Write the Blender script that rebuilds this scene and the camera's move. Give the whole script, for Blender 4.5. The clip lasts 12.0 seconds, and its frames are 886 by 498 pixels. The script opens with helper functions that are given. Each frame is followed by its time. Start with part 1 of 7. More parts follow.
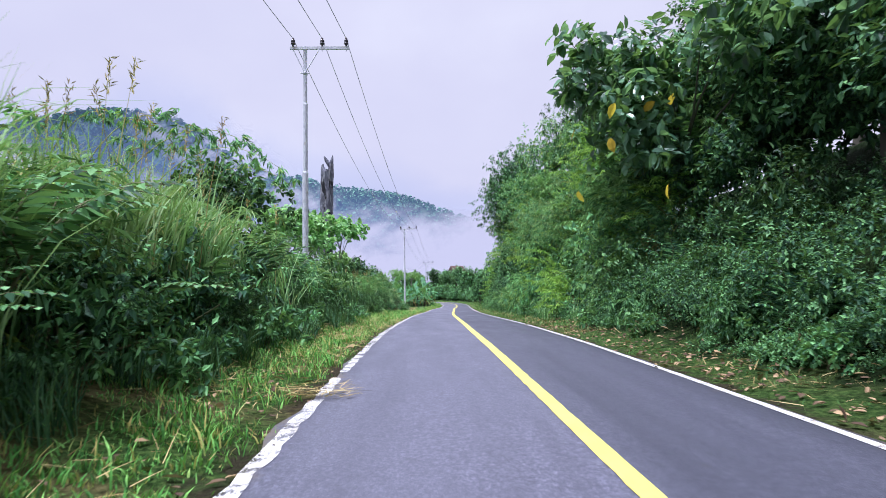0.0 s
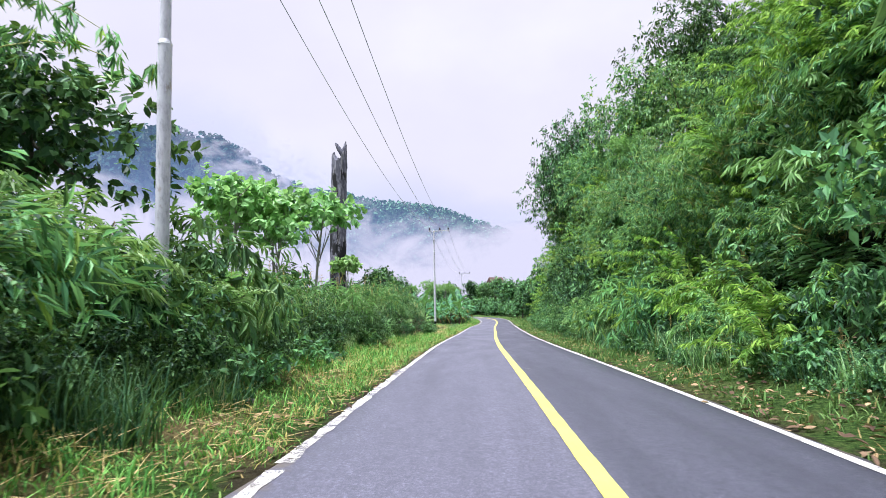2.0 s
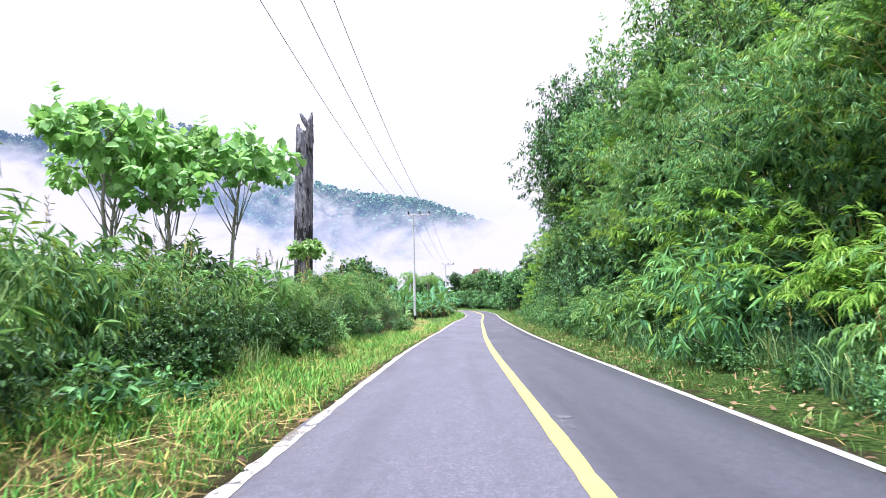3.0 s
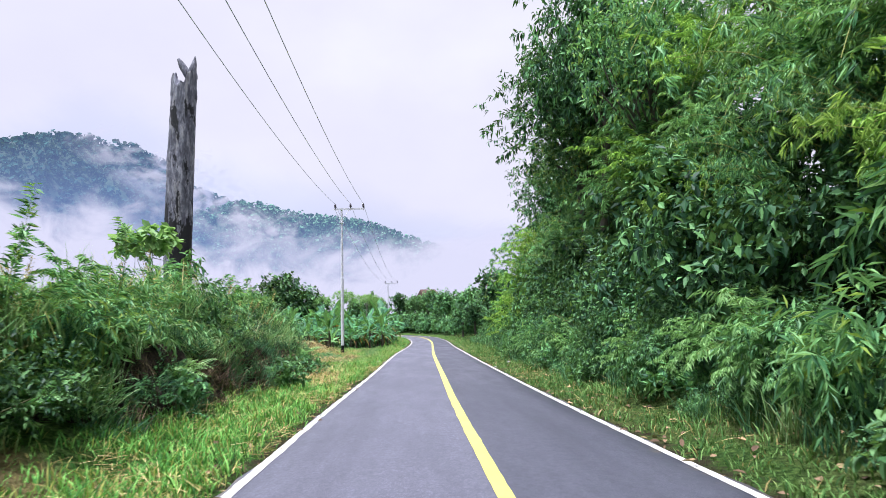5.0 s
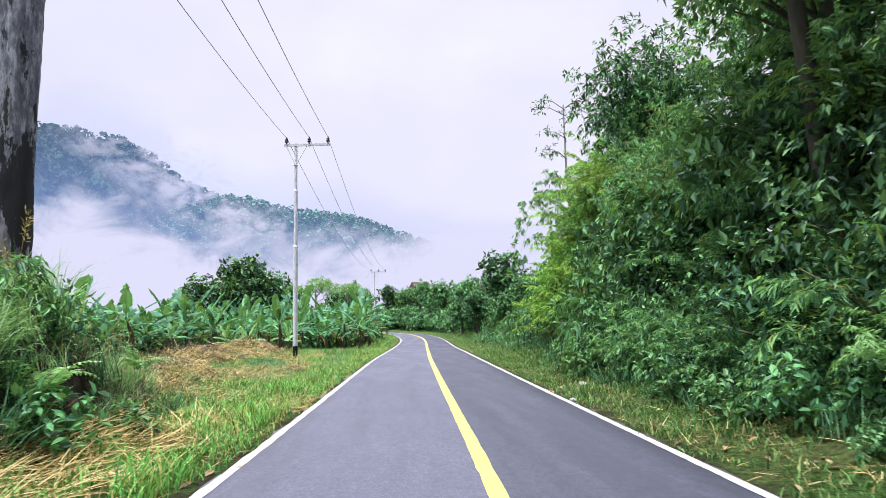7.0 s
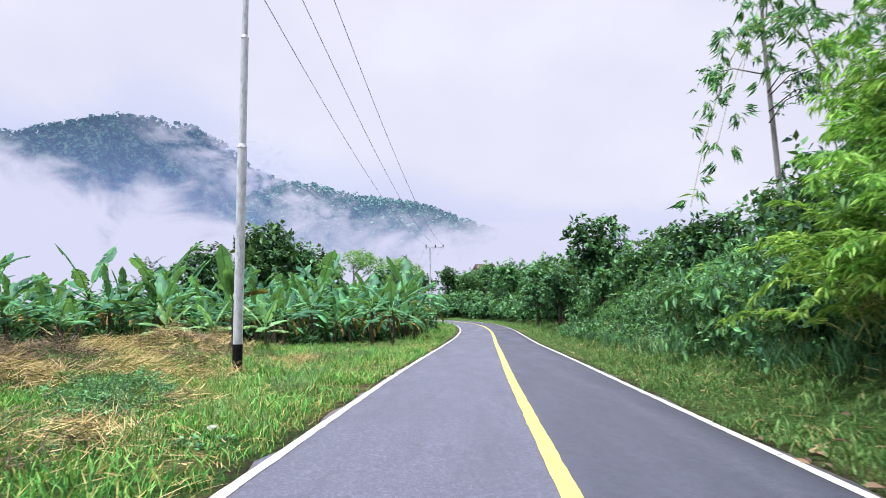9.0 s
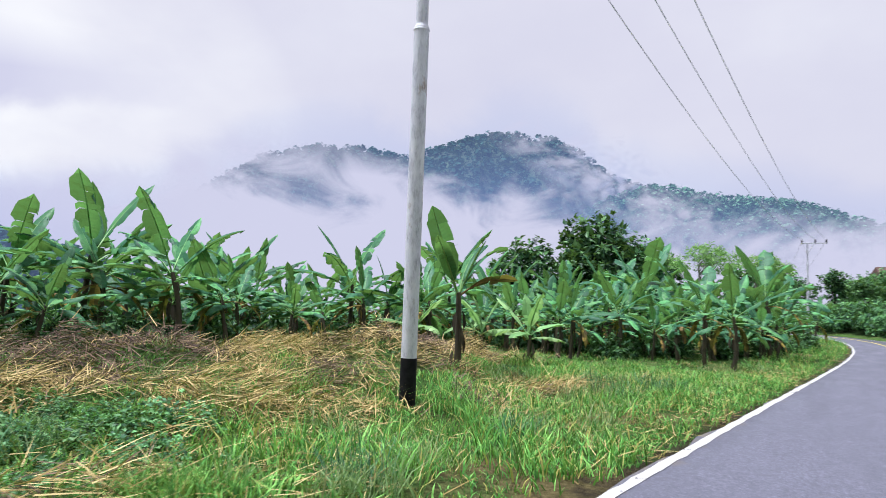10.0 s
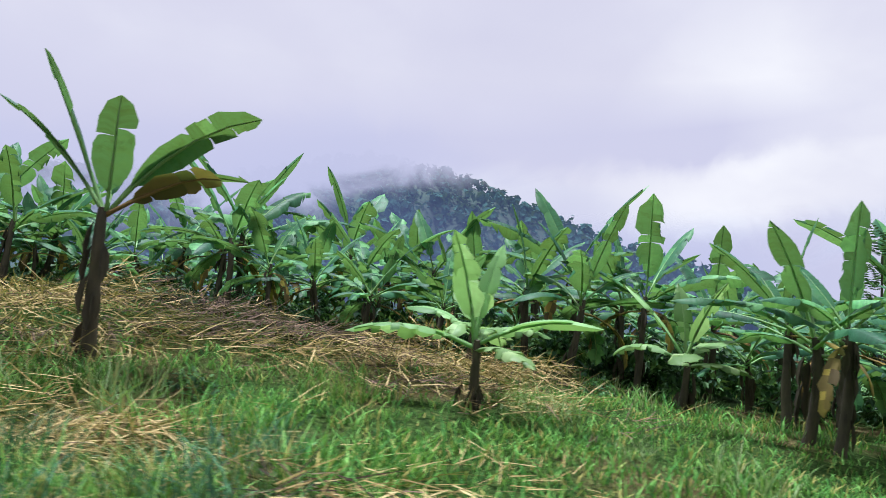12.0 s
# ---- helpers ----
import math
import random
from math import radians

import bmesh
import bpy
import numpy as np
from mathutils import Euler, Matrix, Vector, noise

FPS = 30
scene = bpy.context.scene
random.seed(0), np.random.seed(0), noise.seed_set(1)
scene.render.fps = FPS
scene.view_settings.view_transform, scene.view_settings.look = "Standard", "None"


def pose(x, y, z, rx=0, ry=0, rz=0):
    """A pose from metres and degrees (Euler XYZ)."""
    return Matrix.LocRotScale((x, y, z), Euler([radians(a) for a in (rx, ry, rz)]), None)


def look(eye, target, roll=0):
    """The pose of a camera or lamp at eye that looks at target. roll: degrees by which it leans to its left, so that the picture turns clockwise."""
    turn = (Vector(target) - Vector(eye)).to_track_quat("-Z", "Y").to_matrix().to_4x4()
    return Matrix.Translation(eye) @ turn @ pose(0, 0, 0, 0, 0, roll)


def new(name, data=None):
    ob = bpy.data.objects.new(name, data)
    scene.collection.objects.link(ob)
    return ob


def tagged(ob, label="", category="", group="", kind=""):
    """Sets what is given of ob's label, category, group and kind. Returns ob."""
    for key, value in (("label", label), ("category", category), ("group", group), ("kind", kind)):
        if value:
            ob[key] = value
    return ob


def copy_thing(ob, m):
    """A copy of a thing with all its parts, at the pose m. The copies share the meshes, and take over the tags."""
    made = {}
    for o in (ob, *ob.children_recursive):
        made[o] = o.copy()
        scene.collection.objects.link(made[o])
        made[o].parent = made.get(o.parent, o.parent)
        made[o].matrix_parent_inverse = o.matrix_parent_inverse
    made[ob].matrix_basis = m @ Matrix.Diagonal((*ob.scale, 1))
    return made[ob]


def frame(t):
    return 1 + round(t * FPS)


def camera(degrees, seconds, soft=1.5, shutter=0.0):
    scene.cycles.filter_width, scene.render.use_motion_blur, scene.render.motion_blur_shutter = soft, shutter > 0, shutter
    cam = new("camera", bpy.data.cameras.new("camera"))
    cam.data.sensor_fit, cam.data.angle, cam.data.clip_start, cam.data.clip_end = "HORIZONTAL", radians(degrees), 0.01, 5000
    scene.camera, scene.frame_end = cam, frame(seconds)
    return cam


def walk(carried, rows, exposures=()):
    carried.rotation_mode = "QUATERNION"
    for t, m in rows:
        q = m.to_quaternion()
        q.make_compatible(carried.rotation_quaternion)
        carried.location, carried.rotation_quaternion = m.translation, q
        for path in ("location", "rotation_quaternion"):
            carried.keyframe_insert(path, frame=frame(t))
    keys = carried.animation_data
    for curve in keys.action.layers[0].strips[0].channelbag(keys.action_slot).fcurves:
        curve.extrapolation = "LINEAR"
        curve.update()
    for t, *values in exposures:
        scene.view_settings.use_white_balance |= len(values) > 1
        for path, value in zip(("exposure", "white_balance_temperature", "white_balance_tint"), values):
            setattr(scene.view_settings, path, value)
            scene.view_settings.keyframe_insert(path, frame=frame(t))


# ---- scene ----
cam = camera(67.81, 12.0, soft=0.75, shutter=0.12)
PATH = [
    (0, pose(-0.674, 1.560, 0.625, 93.398, 0.754, -0.602)),
    (0.5, pose(-0.656, 4.912, 0.704, 94.613, 1.129, 1.686)),
    (1, pose(-0.617, 8.270, 0.737, 95.814, 0.938, 3.585)),
    (1.5, pose(-0.581, 11.703, 0.709, 95.568, 1.002, 3.319)),
    (2, pose(-0.559, 15.118, 0.692, 94.587, 0.991, 2.662)),
    (2.5, pose(-0.543, 18.518, 0.623, 93.954, 1.165, 1.766)),
    (4.5, pose(-0.513, 33.488, 0.513, 95.094, 1.096, -0.528)),
    (5, pose(-0.420, 37.171, 0.460, 95.915, 1.336, -3.420)),
    (5.5, pose(-0.320, 40.882, 0.365, 96.232, 1.293, -5.375)),
    (6, pose(-0.233, 44.416, 0.258, 96.226, 1.102, -5.078)),
    (6.5, pose(-0.130, 47.856, 0.157, 95.996, 1.026, -4.466)),
    (8.5, pose(0.316, 63.025, -0.307, 94.950, 0.412, -3.031)),
    (9, pose(0.433, 66.809, -0.358, 94.768, 0.139, 1.337)),
    (9.5, pose(0.457, 70.527, -0.447, 95.061, -0.793, 14.979)),
    (10, pose(0.475, 74.209, -0.507, 94.724, -2.023, 31.639)),
    (10.5, pose(0.560, 77.858, -0.580, 93.647, -1.953, 47.125)),
    (11, pose(0.476, 81.258, -0.600, 91.765, -4.407, 64.897)),
    (11.5, pose(0.436, 84.549, -0.686, 91.641, -5.806, 79.674)),
    (12, pose(0.383, 88.104, -0.844, 94.596, -5.843, 90.537)),
]
EXPOSURES = [(0.0, 1.2, 5800, 17), (0.5, 1.02, 5750, 17), (1.5, 1.06, 5800, 17), (2.0, 1.45, 6220, 13), (2.4, 1.84, 6370, 14), (2.7, 1.84, 6370, 14), (4.3, 1.43, 6190, 12),
             (7.0, 1.43, 6230, 12), (8.6, 1.53, 6180, 12), (9.4, 1.2, 6190, 10), (10.6, 1.24, 6190, 11), (11.4, 1.32, 6080, 10), (12.0, 1.17, 6100, 12)]
walk(cam, PATH, EXPOSURES)

# ---- world and sun: overcast morning, a bright patch where the sun stands behind cloud ----
SUN_YAW, SUN_ELEV = 118.0, 76.0
PATCH_YAW, PATCH_ELEV = 61.5, 11.0
PATCH_DIR = Vector((-math.sin(radians(PATCH_YAW)) * math.cos(radians(PATCH_ELEV)), math.cos(radians(PATCH_YAW)) * math.cos(radians(PATCH_ELEV)), math.sin(radians(PATCH_ELEV))))
SUN_DIR = Vector((-math.sin(radians(SUN_YAW)) * math.cos(radians(SUN_ELEV)),
                  math.cos(radians(SUN_YAW)) * math.cos(radians(SUN_ELEV)), math.sin(radians(SUN_ELEV))))


class Nodes:
    """Short hand for building a node tree."""

    def __init__(self, tree):
        self.tree = tree
        tree.nodes.clear()

    def add(self, kind, **values):
        node = self.tree.nodes.new(kind)
        inputs = values.pop("inputs", {})
        if "sky_type" in values:
            node.sky_type, node.sun_disc = values["sky_type"], values["sun_disc"]
            node.sun_elevation, node.sun_rotation = values["sun_elevation"], values["sun_rotation"]
        if "data_type" in values:
            node.data_type = values["data_type"]
        if "blend_type" in values:
            node.blend_type = values["blend_type"]
        if "operation" in values:
            node.operation = values["operation"]
        if "use_clamp" in values:
            node.use_clamp = values["use_clamp"]
        if "noise_type" in values:
            node.noise_type = values["noise_type"]
        if "uv_map" in values:
            node.uv_map = values["uv_map"]
        if "interpolation_type" in values:
            node.interpolation_type = values["interpolation_type"]
        for key, value in inputs.items():
            if isinstance(value, bpy.types.NodeSocket):
                self.tree.links.new(value, node.inputs[key])
            else:
                node.inputs[key].default_value = value
        return node

    def ramp(self, fac, stops):
        node = self.add("ShaderNodeValToRGB", inputs={"Fac": fac})
        el = node.color_ramp.elements
        while len(el) < len(stops):
            el.new(0.5)
        for e, (p, c) in zip(el, stops):
            e.position = p
            e.color = (*c, 1) if len(c) == 3 else c
        return node.outputs["Color"]

    def mix(self, fac, a, b, blend="MIX"):
        node = self.add("ShaderNodeMix", data_type="RGBA", blend_type=blend)
        for n, v in ((0, fac), (6, a), (7, b)):
            if isinstance(v, bpy.types.NodeSocket):
                self.tree.links.new(v, node.inputs[n])
            else:
                node.inputs[n].default_value = (*v, 1) if isinstance(v, tuple) and len(v) == 3 else v
        return node.outputs[2]

    def math(self, op, a, b=0.0, clamp=False):
        return self.add("ShaderNodeMath", operation=op, use_clamp=clamp, inputs={0: a, 1: b}).outputs[0]

    def noise(self, vector, scale, detail=4.0, rough=0.55, kind="FBM"):
        return self.add("ShaderNodeTexNoise", noise_type=kind,
                        inputs={"Vector": vector, "Scale": scale, "Detail": detail, "Roughness": rough}).outputs["Fac"]

    def remap(self, v, a, b, c=0.0, d=1.0):
        return self.add("ShaderNodeMapRange", inputs={0: v, 1: a, 2: b, 3: c, 4: d}).outputs[0]

    def stretch(self, vector, scale):
        return self.add("ShaderNodeMapping", inputs={"Vector": vector, "Scale": scale}).outputs[0]

    def bump(self, height, strength, distance=0.02):
        return self.add("ShaderNodeBump", inputs={"Height": height, "Strength": strength, "Distance": distance}).outputs[0]


world = bpy.data.worlds.new("overcast_sky")
scene.world = world
world.use_nodes = True
n = Nodes(world.node_tree)
sky = n.add("ShaderNodeTexSky", sky_type="NISHITA", sun_disc=False, sun_elevation=radians(SUN_ELEV),
            sun_rotation=radians(-SUN_YAW))
direction = n.add("ShaderNodeTexCoord").outputs["Generated"]
clouds = n.noise(n.stretch(direction, (1.0, 1.0, 1.7)), 2.6, 5.0, 0.5)
cloud_colour = n.ramp(clouds, [(0.32, (0.76, 0.735, 0.845)), (0.5, (0.80, 0.775, 0.87)), (0.68, (0.865, 0.845, 0.915))])
toward = n.add("ShaderNodeVectorMath", operation="DOT_PRODUCT", inputs={0: direction, 1: PATCH_DIR}).outputs["Value"]
glow = n.math("MULTIPLY", n.remap(toward, 0.955, 0.995), n.remap(clouds, 0.40, 0.58, 0.45, 1.0))
cloud_colour = n.mix(glow, cloud_colour, (1.08, 1.06, 1.04))
bg_sky = n.add("ShaderNodeBackground", inputs={"Color": sky.outputs[0], "Strength": 0.05})
bg_cloud = n.add("ShaderNodeBackground", inputs={"Color": cloud_colour, "Strength": 0.42})
mixed = n.add("ShaderNodeMixShader", inputs={0: 0.94, 1: bg_sky.outputs[0], 2: bg_cloud.outputs[0]})
n.add("ShaderNodeOutputWorld", inputs={"Surface": mixed.outputs[0]})

sun = new("sun", bpy.data.lights.new("sun", "SUN"))
sun.data.energy, sun.data.angle, sun.data.color = 3.2, radians(12), (0.95, 0.98, 1.0)
sun.matrix_world = look(SUN_DIR * 50, (0, 0, 0))


# ---- materials ----
def material(name):
    m = bpy.data.materials.new(name)
    m.use_nodes = True
    return m, Nodes(m.node_tree)


def finish(n, colour, rough=0.6, normal=None, metal=0.0, spec=0.5):
    inputs = {"Base Color": colour, "Roughness": rough, "Metallic": metal, "Specular IOR Level": spec}
    if normal is not None:
        inputs["Normal"] = normal
    b = n.add("ShaderNodeBsdfPrincipled", inputs=inputs)
    n.add("ShaderNodeOutputMaterial", inputs={"Surface": b.outputs[0]})


def leaf_material(name, dark, mid, light, rough=0.5, thin=0.16, yellow=None, spec=0.26, dry=0.88, veined=False):
    """Leaves: each leaf its own green, each plant a shift of it, thin enough to let some light through."""
    m, n = material(name)
    dark, mid, light = ((r * k, g * k, b * k * 1.62) for (r, g, b), k in ((dark, 0.7), (mid, 0.88), (light, 1.12)))
    island = n.add("ShaderNodeNewGeometry").outputs["Random Per Island"]
    plant = n.add("ShaderNodeObjectInfo").outputs["Random"]
    stops = [(0.0, dark), (0.5, mid), (0.93, light)]
    if yellow:
        stops = [(0.0, dark), (0.45, mid), (dry - 0.1, light), (dry, light), (dry + 0.04, yellow)]
    colour = n.ramp(island, stops)
    shade = n.add("ShaderNodeHueSaturation", inputs={"Hue": n.remap(plant, 0, 1, 0.485, 0.52), "Saturation": 1.0,
                                                      "Value": n.remap(plant, 0, 1, 0.8, 1.25), "Color": colour})
    colour = shade.outputs[0]
    pos = n.add("ShaderNodeTexCoord").outputs["Object"]
    blotch = n.noise(pos, 9.0, 3.0)
    colour = n.mix(n.remap(blotch, 0.35, 0.7, 0.0, 0.35), colour, tuple(0.55 * c for c in mid))
    inputs = {"Base Color": colour, "Roughness": rough, "Specular IOR Level": spec if rough < 0.9 else 0.0}
    if veined:
        veins = n.noise(n.stretch(pos, (34.0, 2.0, 2.0)), 1.0, 4.0, 0.6)
        colour = n.mix(n.remap(veins, 0.35, 0.68, 0.0, 0.55), colour, tuple(1.6 * c for c in mid))
        dirty = n.noise(n.stretch(pos, (4.0, 4.0, 4.0)), 1.0, 5.0, 0.7)
        colour = n.mix(n.remap(dirty, 0.56, 0.66, 0.0, 0.6), colour, tuple(0.5 * c for c in mid))
        inputs["Base Color"], inputs["Normal"] = colour, n.bump(veins, 0.5, 0.02)
    b = n.add("ShaderNodeBsdfPrincipled", inputs=inputs)
    t = n.add("ShaderNodeBsdfTranslucent", inputs={"Color": n.mix(0.5, colour, (0.25, 0.42, 0.05))})
    mixed = n.add("ShaderNodeMixShader", inputs={0: thin, 1: b.outputs[0], 2: t.outputs[0]})
    n.add("ShaderNodeOutputMaterial", inputs={"Surface": mixed.outputs[0]})
    return m


LEAF_DARK = leaf_material("dark_forest_leaf", (0.016, 0.052, 0.019), (0.036, 0.108, 0.031), (0.17, 0.35, 0.08), rough=0.5, spec=0.16)
LEAF_MID = leaf_material("shrub_leaf", (0.018, 0.065, 0.022), (0.075, 0.21, 0.05), (0.23, 0.46, 0.11), thin=0.28)
LEAF_BAMBOO = leaf_material("bamboo_leaf", (0.03, 0.10, 0.035), (0.12, 0.32, 0.085), (0.32, 0.57, 0.15), yellow=(0.36, 0.48, 0.1), thin=0.36)
LEAF_LIGHT = leaf_material("young_bright_leaf", (0.19, 0.38, 0.085), (0.30, 0.54, 0.125), (0.44, 0.66, 0.18), thin=0.42)
LEAF_LARGE = leaf_material("large_tree_leaf", (0.03, 0.09, 0.04), (0.10, 0.24, 0.09), (0.27, 0.50, 0.19), thin=0.38, rough=0.32, spec=0.5)
LEAF_YELLOW = leaf_material("dying_yellow_leaf", (0.72, 0.44, 0.02), (0.85, 0.58, 0.03), (0.9, 0.66, 0.05), thin=0.4)
LEAF_BANANA = leaf_material("banana_leaf", (0.018, 0.075, 0.03), (0.045, 0.165, 0.05), (0.18, 0.44, 0.09), rough=0.5, thin=0.32, spec=0.22, veined=True)
LEAF_LEMON = leaf_material("yellow_green_bamboo_leaf", (0.09, 0.22, 0.03), (0.27, 0.50, 0.06), (0.50, 0.70, 0.10), thin=0.45)
LEAF_DEAD = leaf_material("dead_banana_leaf", (0.07, 0.045, 0.02), (0.24, 0.16, 0.04), (0.48, 0.33, 0.05), rough=0.8)
BLADE_TALL = leaf_material("tall_grass_blade", (0.10, 0.22, 0.05), (0.25, 0.44, 0.10), (0.44, 0.60, 0.19), spec=0.08, rough=0.6, yellow=(0.5, 0.42, 0.2), thin=0.32)
BLADE_VERGE = leaf_material("darker_verge_blade", (0.035, 0.11, 0.024), (0.10, 0.255, 0.04), (0.22, 0.40, 0.08), spec=0.08, rough=0.65, yellow=(0.42, 0.34, 0.13), dry=0.88)
# darker copy of the grass colours; at the hedge foot it fills in shade
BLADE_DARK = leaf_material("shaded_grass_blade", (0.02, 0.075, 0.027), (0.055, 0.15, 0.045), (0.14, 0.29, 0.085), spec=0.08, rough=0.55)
BLADE_SHORT = leaf_material("verge_grass_blade", (0.022, 0.085, 0.016), (0.13, 0.35, 0.045), (0.28, 0.52, 0.08), spec=0.08, rough=0.65, yellow=(0.46, 0.38, 0.13), dry=0.84, thin=0.26)
STRAW = leaf_material("cut_dry_grass", (0.15, 0.11, 0.03), (0.51, 0.38, 0.09), (0.75, 0.60, 0.18), spec=0.08, rough=0.8, thin=0.15)
OLD_STRAW = leaf_material("rotting_brown_straw", (0.035, 0.024, 0.014), (0.12, 0.08, 0.04), (0.30, 0.21, 0.09), spec=0.08, rough=0.85, thin=0.1)
LITTER = leaf_material("dry_leaf_litter", (0.10, 0.06, 0.03), (0.26, 0.17, 0.07), (0.5, 0.34, 0.12), spec=0.08, rough=0.8, thin=0.1)
FAR_LEAF = leaf_material("hill_forest_leaf", (0.052, 0.12, 0.06), (0.05, 0.12, 0.062), (0.055, 0.125, 0.062), rough=0.95, thin=0.1)

SPUR_LEAF = leaf_material("spur_scrub_leaf", (0.06, 0.14, 0.055), (0.10, 0.225, 0.08), (0.16, 0.31, 0.11), rough=0.95, thin=0.1)


def bark_material(name, dark, light, scale=6.0):
    m, n = material(name)
    pos = n.add("ShaderNodeTexCoord").outputs["Object"]
    grain = n.noise(n.stretch(pos, (1, 1, 0.18)), scale, 6.0, 0.65)
    spots = n.noise(pos, scale * 0.35, 3.0)
    colour = n.mix(n.remap(spots, 0.4, 0.65), n.ramp(grain, [(0.3, dark), (0.7, light)]), tuple(0.5 * (a + b) for a, b in zip(dark, light)))
    finish(n, colour, 0.85, n.bump(grain, 0.7, 0.03))
    return m


BARK = bark_material("tree_bark", (0.035, 0.03, 0.022), (0.13, 0.115, 0.085))
BARK_PALE = bark_material("pale_bark", (0.16, 0.15, 0.13), (0.46, 0.44, 0.40))
CULM = bark_material("bamboo_culm", (0.18, 0.22, 0.06), (0.42, 0.40, 0.12), 3.0)
STEM = bark_material("green_brown_stem", (0.05, 0.06, 0.025), (0.16, 0.15, 0.06), 12.0)
SHEATH = bark_material("banana_sheath", (0.014, 0.012, 0.012), (0.12, 0.10, 0.055), 7.0)

# grey weathered dead wood with charred patches
SNAG, n = material("charred_dead_wood")
pos = n.add("ShaderNodeTexCoord").outputs["Object"]
grain = n.noise(n.stretch(pos, (1.6, 1.6, 0.4)), 3.0, 8.0, 0.75)
height = n.add("ShaderNodeSeparateXYZ", inputs={0: pos}).outputs[2]
patch = n.math("ADD", n.noise(n.stretch(pos, (1.2, 1.2, 0.4)), 0.95, 9.0, 0.68), n.remap(height, 4.5, 8.5, 0.10, -0.02))
colour = n.ramp(grain, [(0.34, (0.035, 0.035, 0.05)), (0.5, (0.13, 0.13, 0.17)), (0.64, (0.36, 0.355, 0.42))])
pale = n.noise(n.stretch(pos, (1.6, 1.6, 0.35)), 1.7, 6.0, 0.6)
colour = n.mix(n.remap(pale, 0.56, 0.64, 0, 0.6), colour, (0.38, 0.36, 0.37))
soot = n.noise(n.stretch(pos, (2.2, 2.2, 0.5)), 2.4, 7.0, 0.7)
colour = n.mix(n.remap(soot, 0.55, 0.62, 0, 0.75), colour, (0.03, 0.03, 0.042))
colour = n.mix(n.remap(patch, 0.54, 0.56), colour, (0.012, 0.012, 0.016))
finish(n, colour, 0.9, n.bump(grain, 1.0, 0.08))

# asphalt: worn grey with fine stones, the far lane darker
ASPHALT, n = material("worn_asphalt")
uv = n.add("ShaderNodeUVMap", uv_map="lane").outputs[0]
pos = n.add("ShaderNodeNewGeometry").outputs["Position"]
lane = n.add("ShaderNodeSeparateXYZ", inputs={0: uv}).outputs[0]
stones = n.noise(pos, 34.0, 7.0, 0.85)
cloudy = n.noise(n.stretch(pos, (1.0, 0.22, 1.0)), 1.1, 5.0, 0.6)
patchy = n.noise(pos, 3.2, 6.0, 0.7)
colour = n.ramp(stones, [(0.40, (0.02, 0.0195, 0.029)), (0.5, (0.062, 0.06, 0.086)), (0.60, (0.24, 0.233, 0.31))])
colour = n.mix(n.remap(cloudy, 0.38, 0.62, 0.0, 0.5), colour, (0.06, 0.059, 0.078))
# the far lane's own darker surface, plus tree shade painted into it
seal_and_shade = n.math("MULTIPLY", n.remap(lane, 0.12, 0.3), n.remap(n.noise(n.stretch(pos, (2.0, 0.1, 1.0)), 1.0, 3.0), 0.3, 0.6, 0.55, 1.0))
colour = n.mix(n.math("MULTIPLY", seal_and_shade, 0.8), colour, (0.033, 0.035, 0.049))
mottle = n.noise(pos, 11.0, 5.0, 0.8)
colour = n.mix(n.remap(mottle, 0.45, 0.62, 0.0, 0.5), n.mix(0.25, colour, (0.10, 0.097, 0.139)), (0.028, 0.027, 0.041))
strip = n.noise(n.stretch(pos, (1.6, 0.07, 1.0)), 1.3, 4.0, 0.6)
colour = n.mix(n.remap(strip, 0.5, 0.68, 0.0, 0.4), colour, (0.03, 0.029, 0.043))
# missing sheen of the near lane, painted in as a lighter grey
colour = n.mix(n.remap(lane, 0.05, 0.35, 0.22, 0.04), colour, (0.17, 0.166, 0.215))
pits = n.remap(n.noise(pos, 5.0, 6.0, 0.75), 0.62, 0.68)
colour = n.mix(n.math("MULTIPLY", pits, 0.5), colour, (0.05, 0.048, 0.055))
edge = n.remap(n.math("ADD", n.math("ABSOLUTE", lane), n.remap(patchy, 0.3, 0.7, -0.2, 0.2)), 2.2, 2.42)
colour = n.mix(n.math("MULTIPLY", edge, 0.7), colour, (0.16, 0.125, 0.085))
finish(n, colour, n.remap(cloudy, 0.3, 0.7, 0.5, 0.72), n.bump(stones, 0.5, 0.006), spec=0.45)


def paint_material(name, colour, dirt, wear):
    """Road paint, rubbed through to the asphalt in places."""
    m, n = material(name)
    pos = n.add("ShaderNodeNewGeometry").outputs["Position"]
    fine = n.noise(pos, 55.0, 4.0, 0.7)
    broad = n.noise(pos, 2.3, 5.0, 0.65)
    c = n.mix(n.remap(broad, 0.42, 0.68, 0.0, 0.6), colour, dirt)
    c = n.mix(n.remap(fine, 0.55, 0.75, 0.0, 0.5), c, dirt)
    b = n.add("ShaderNodeBsdfPrincipled", inputs={"Base Color": c, "Roughness": 0.6, "Normal": n.bump(fine, 0.4, 0.004)})
    gone = n.remap(n.math("ADD", n.math("MULTIPLY", fine, 0.45), n.math("MULTIPLY", n.noise(pos, 6.0, 6.0, 0.7), 0.55)), wear, wear + 0.05)
    clear = n.add("ShaderNodeBsdfTransparent")
    mixed = n.add("ShaderNodeMixShader", inputs={0: gone, 1: b.outputs[0], 2: clear.outputs[0]})
    n.add("ShaderNodeOutputMaterial", inputs={"Surface": mixed.outputs[0]})
    return m


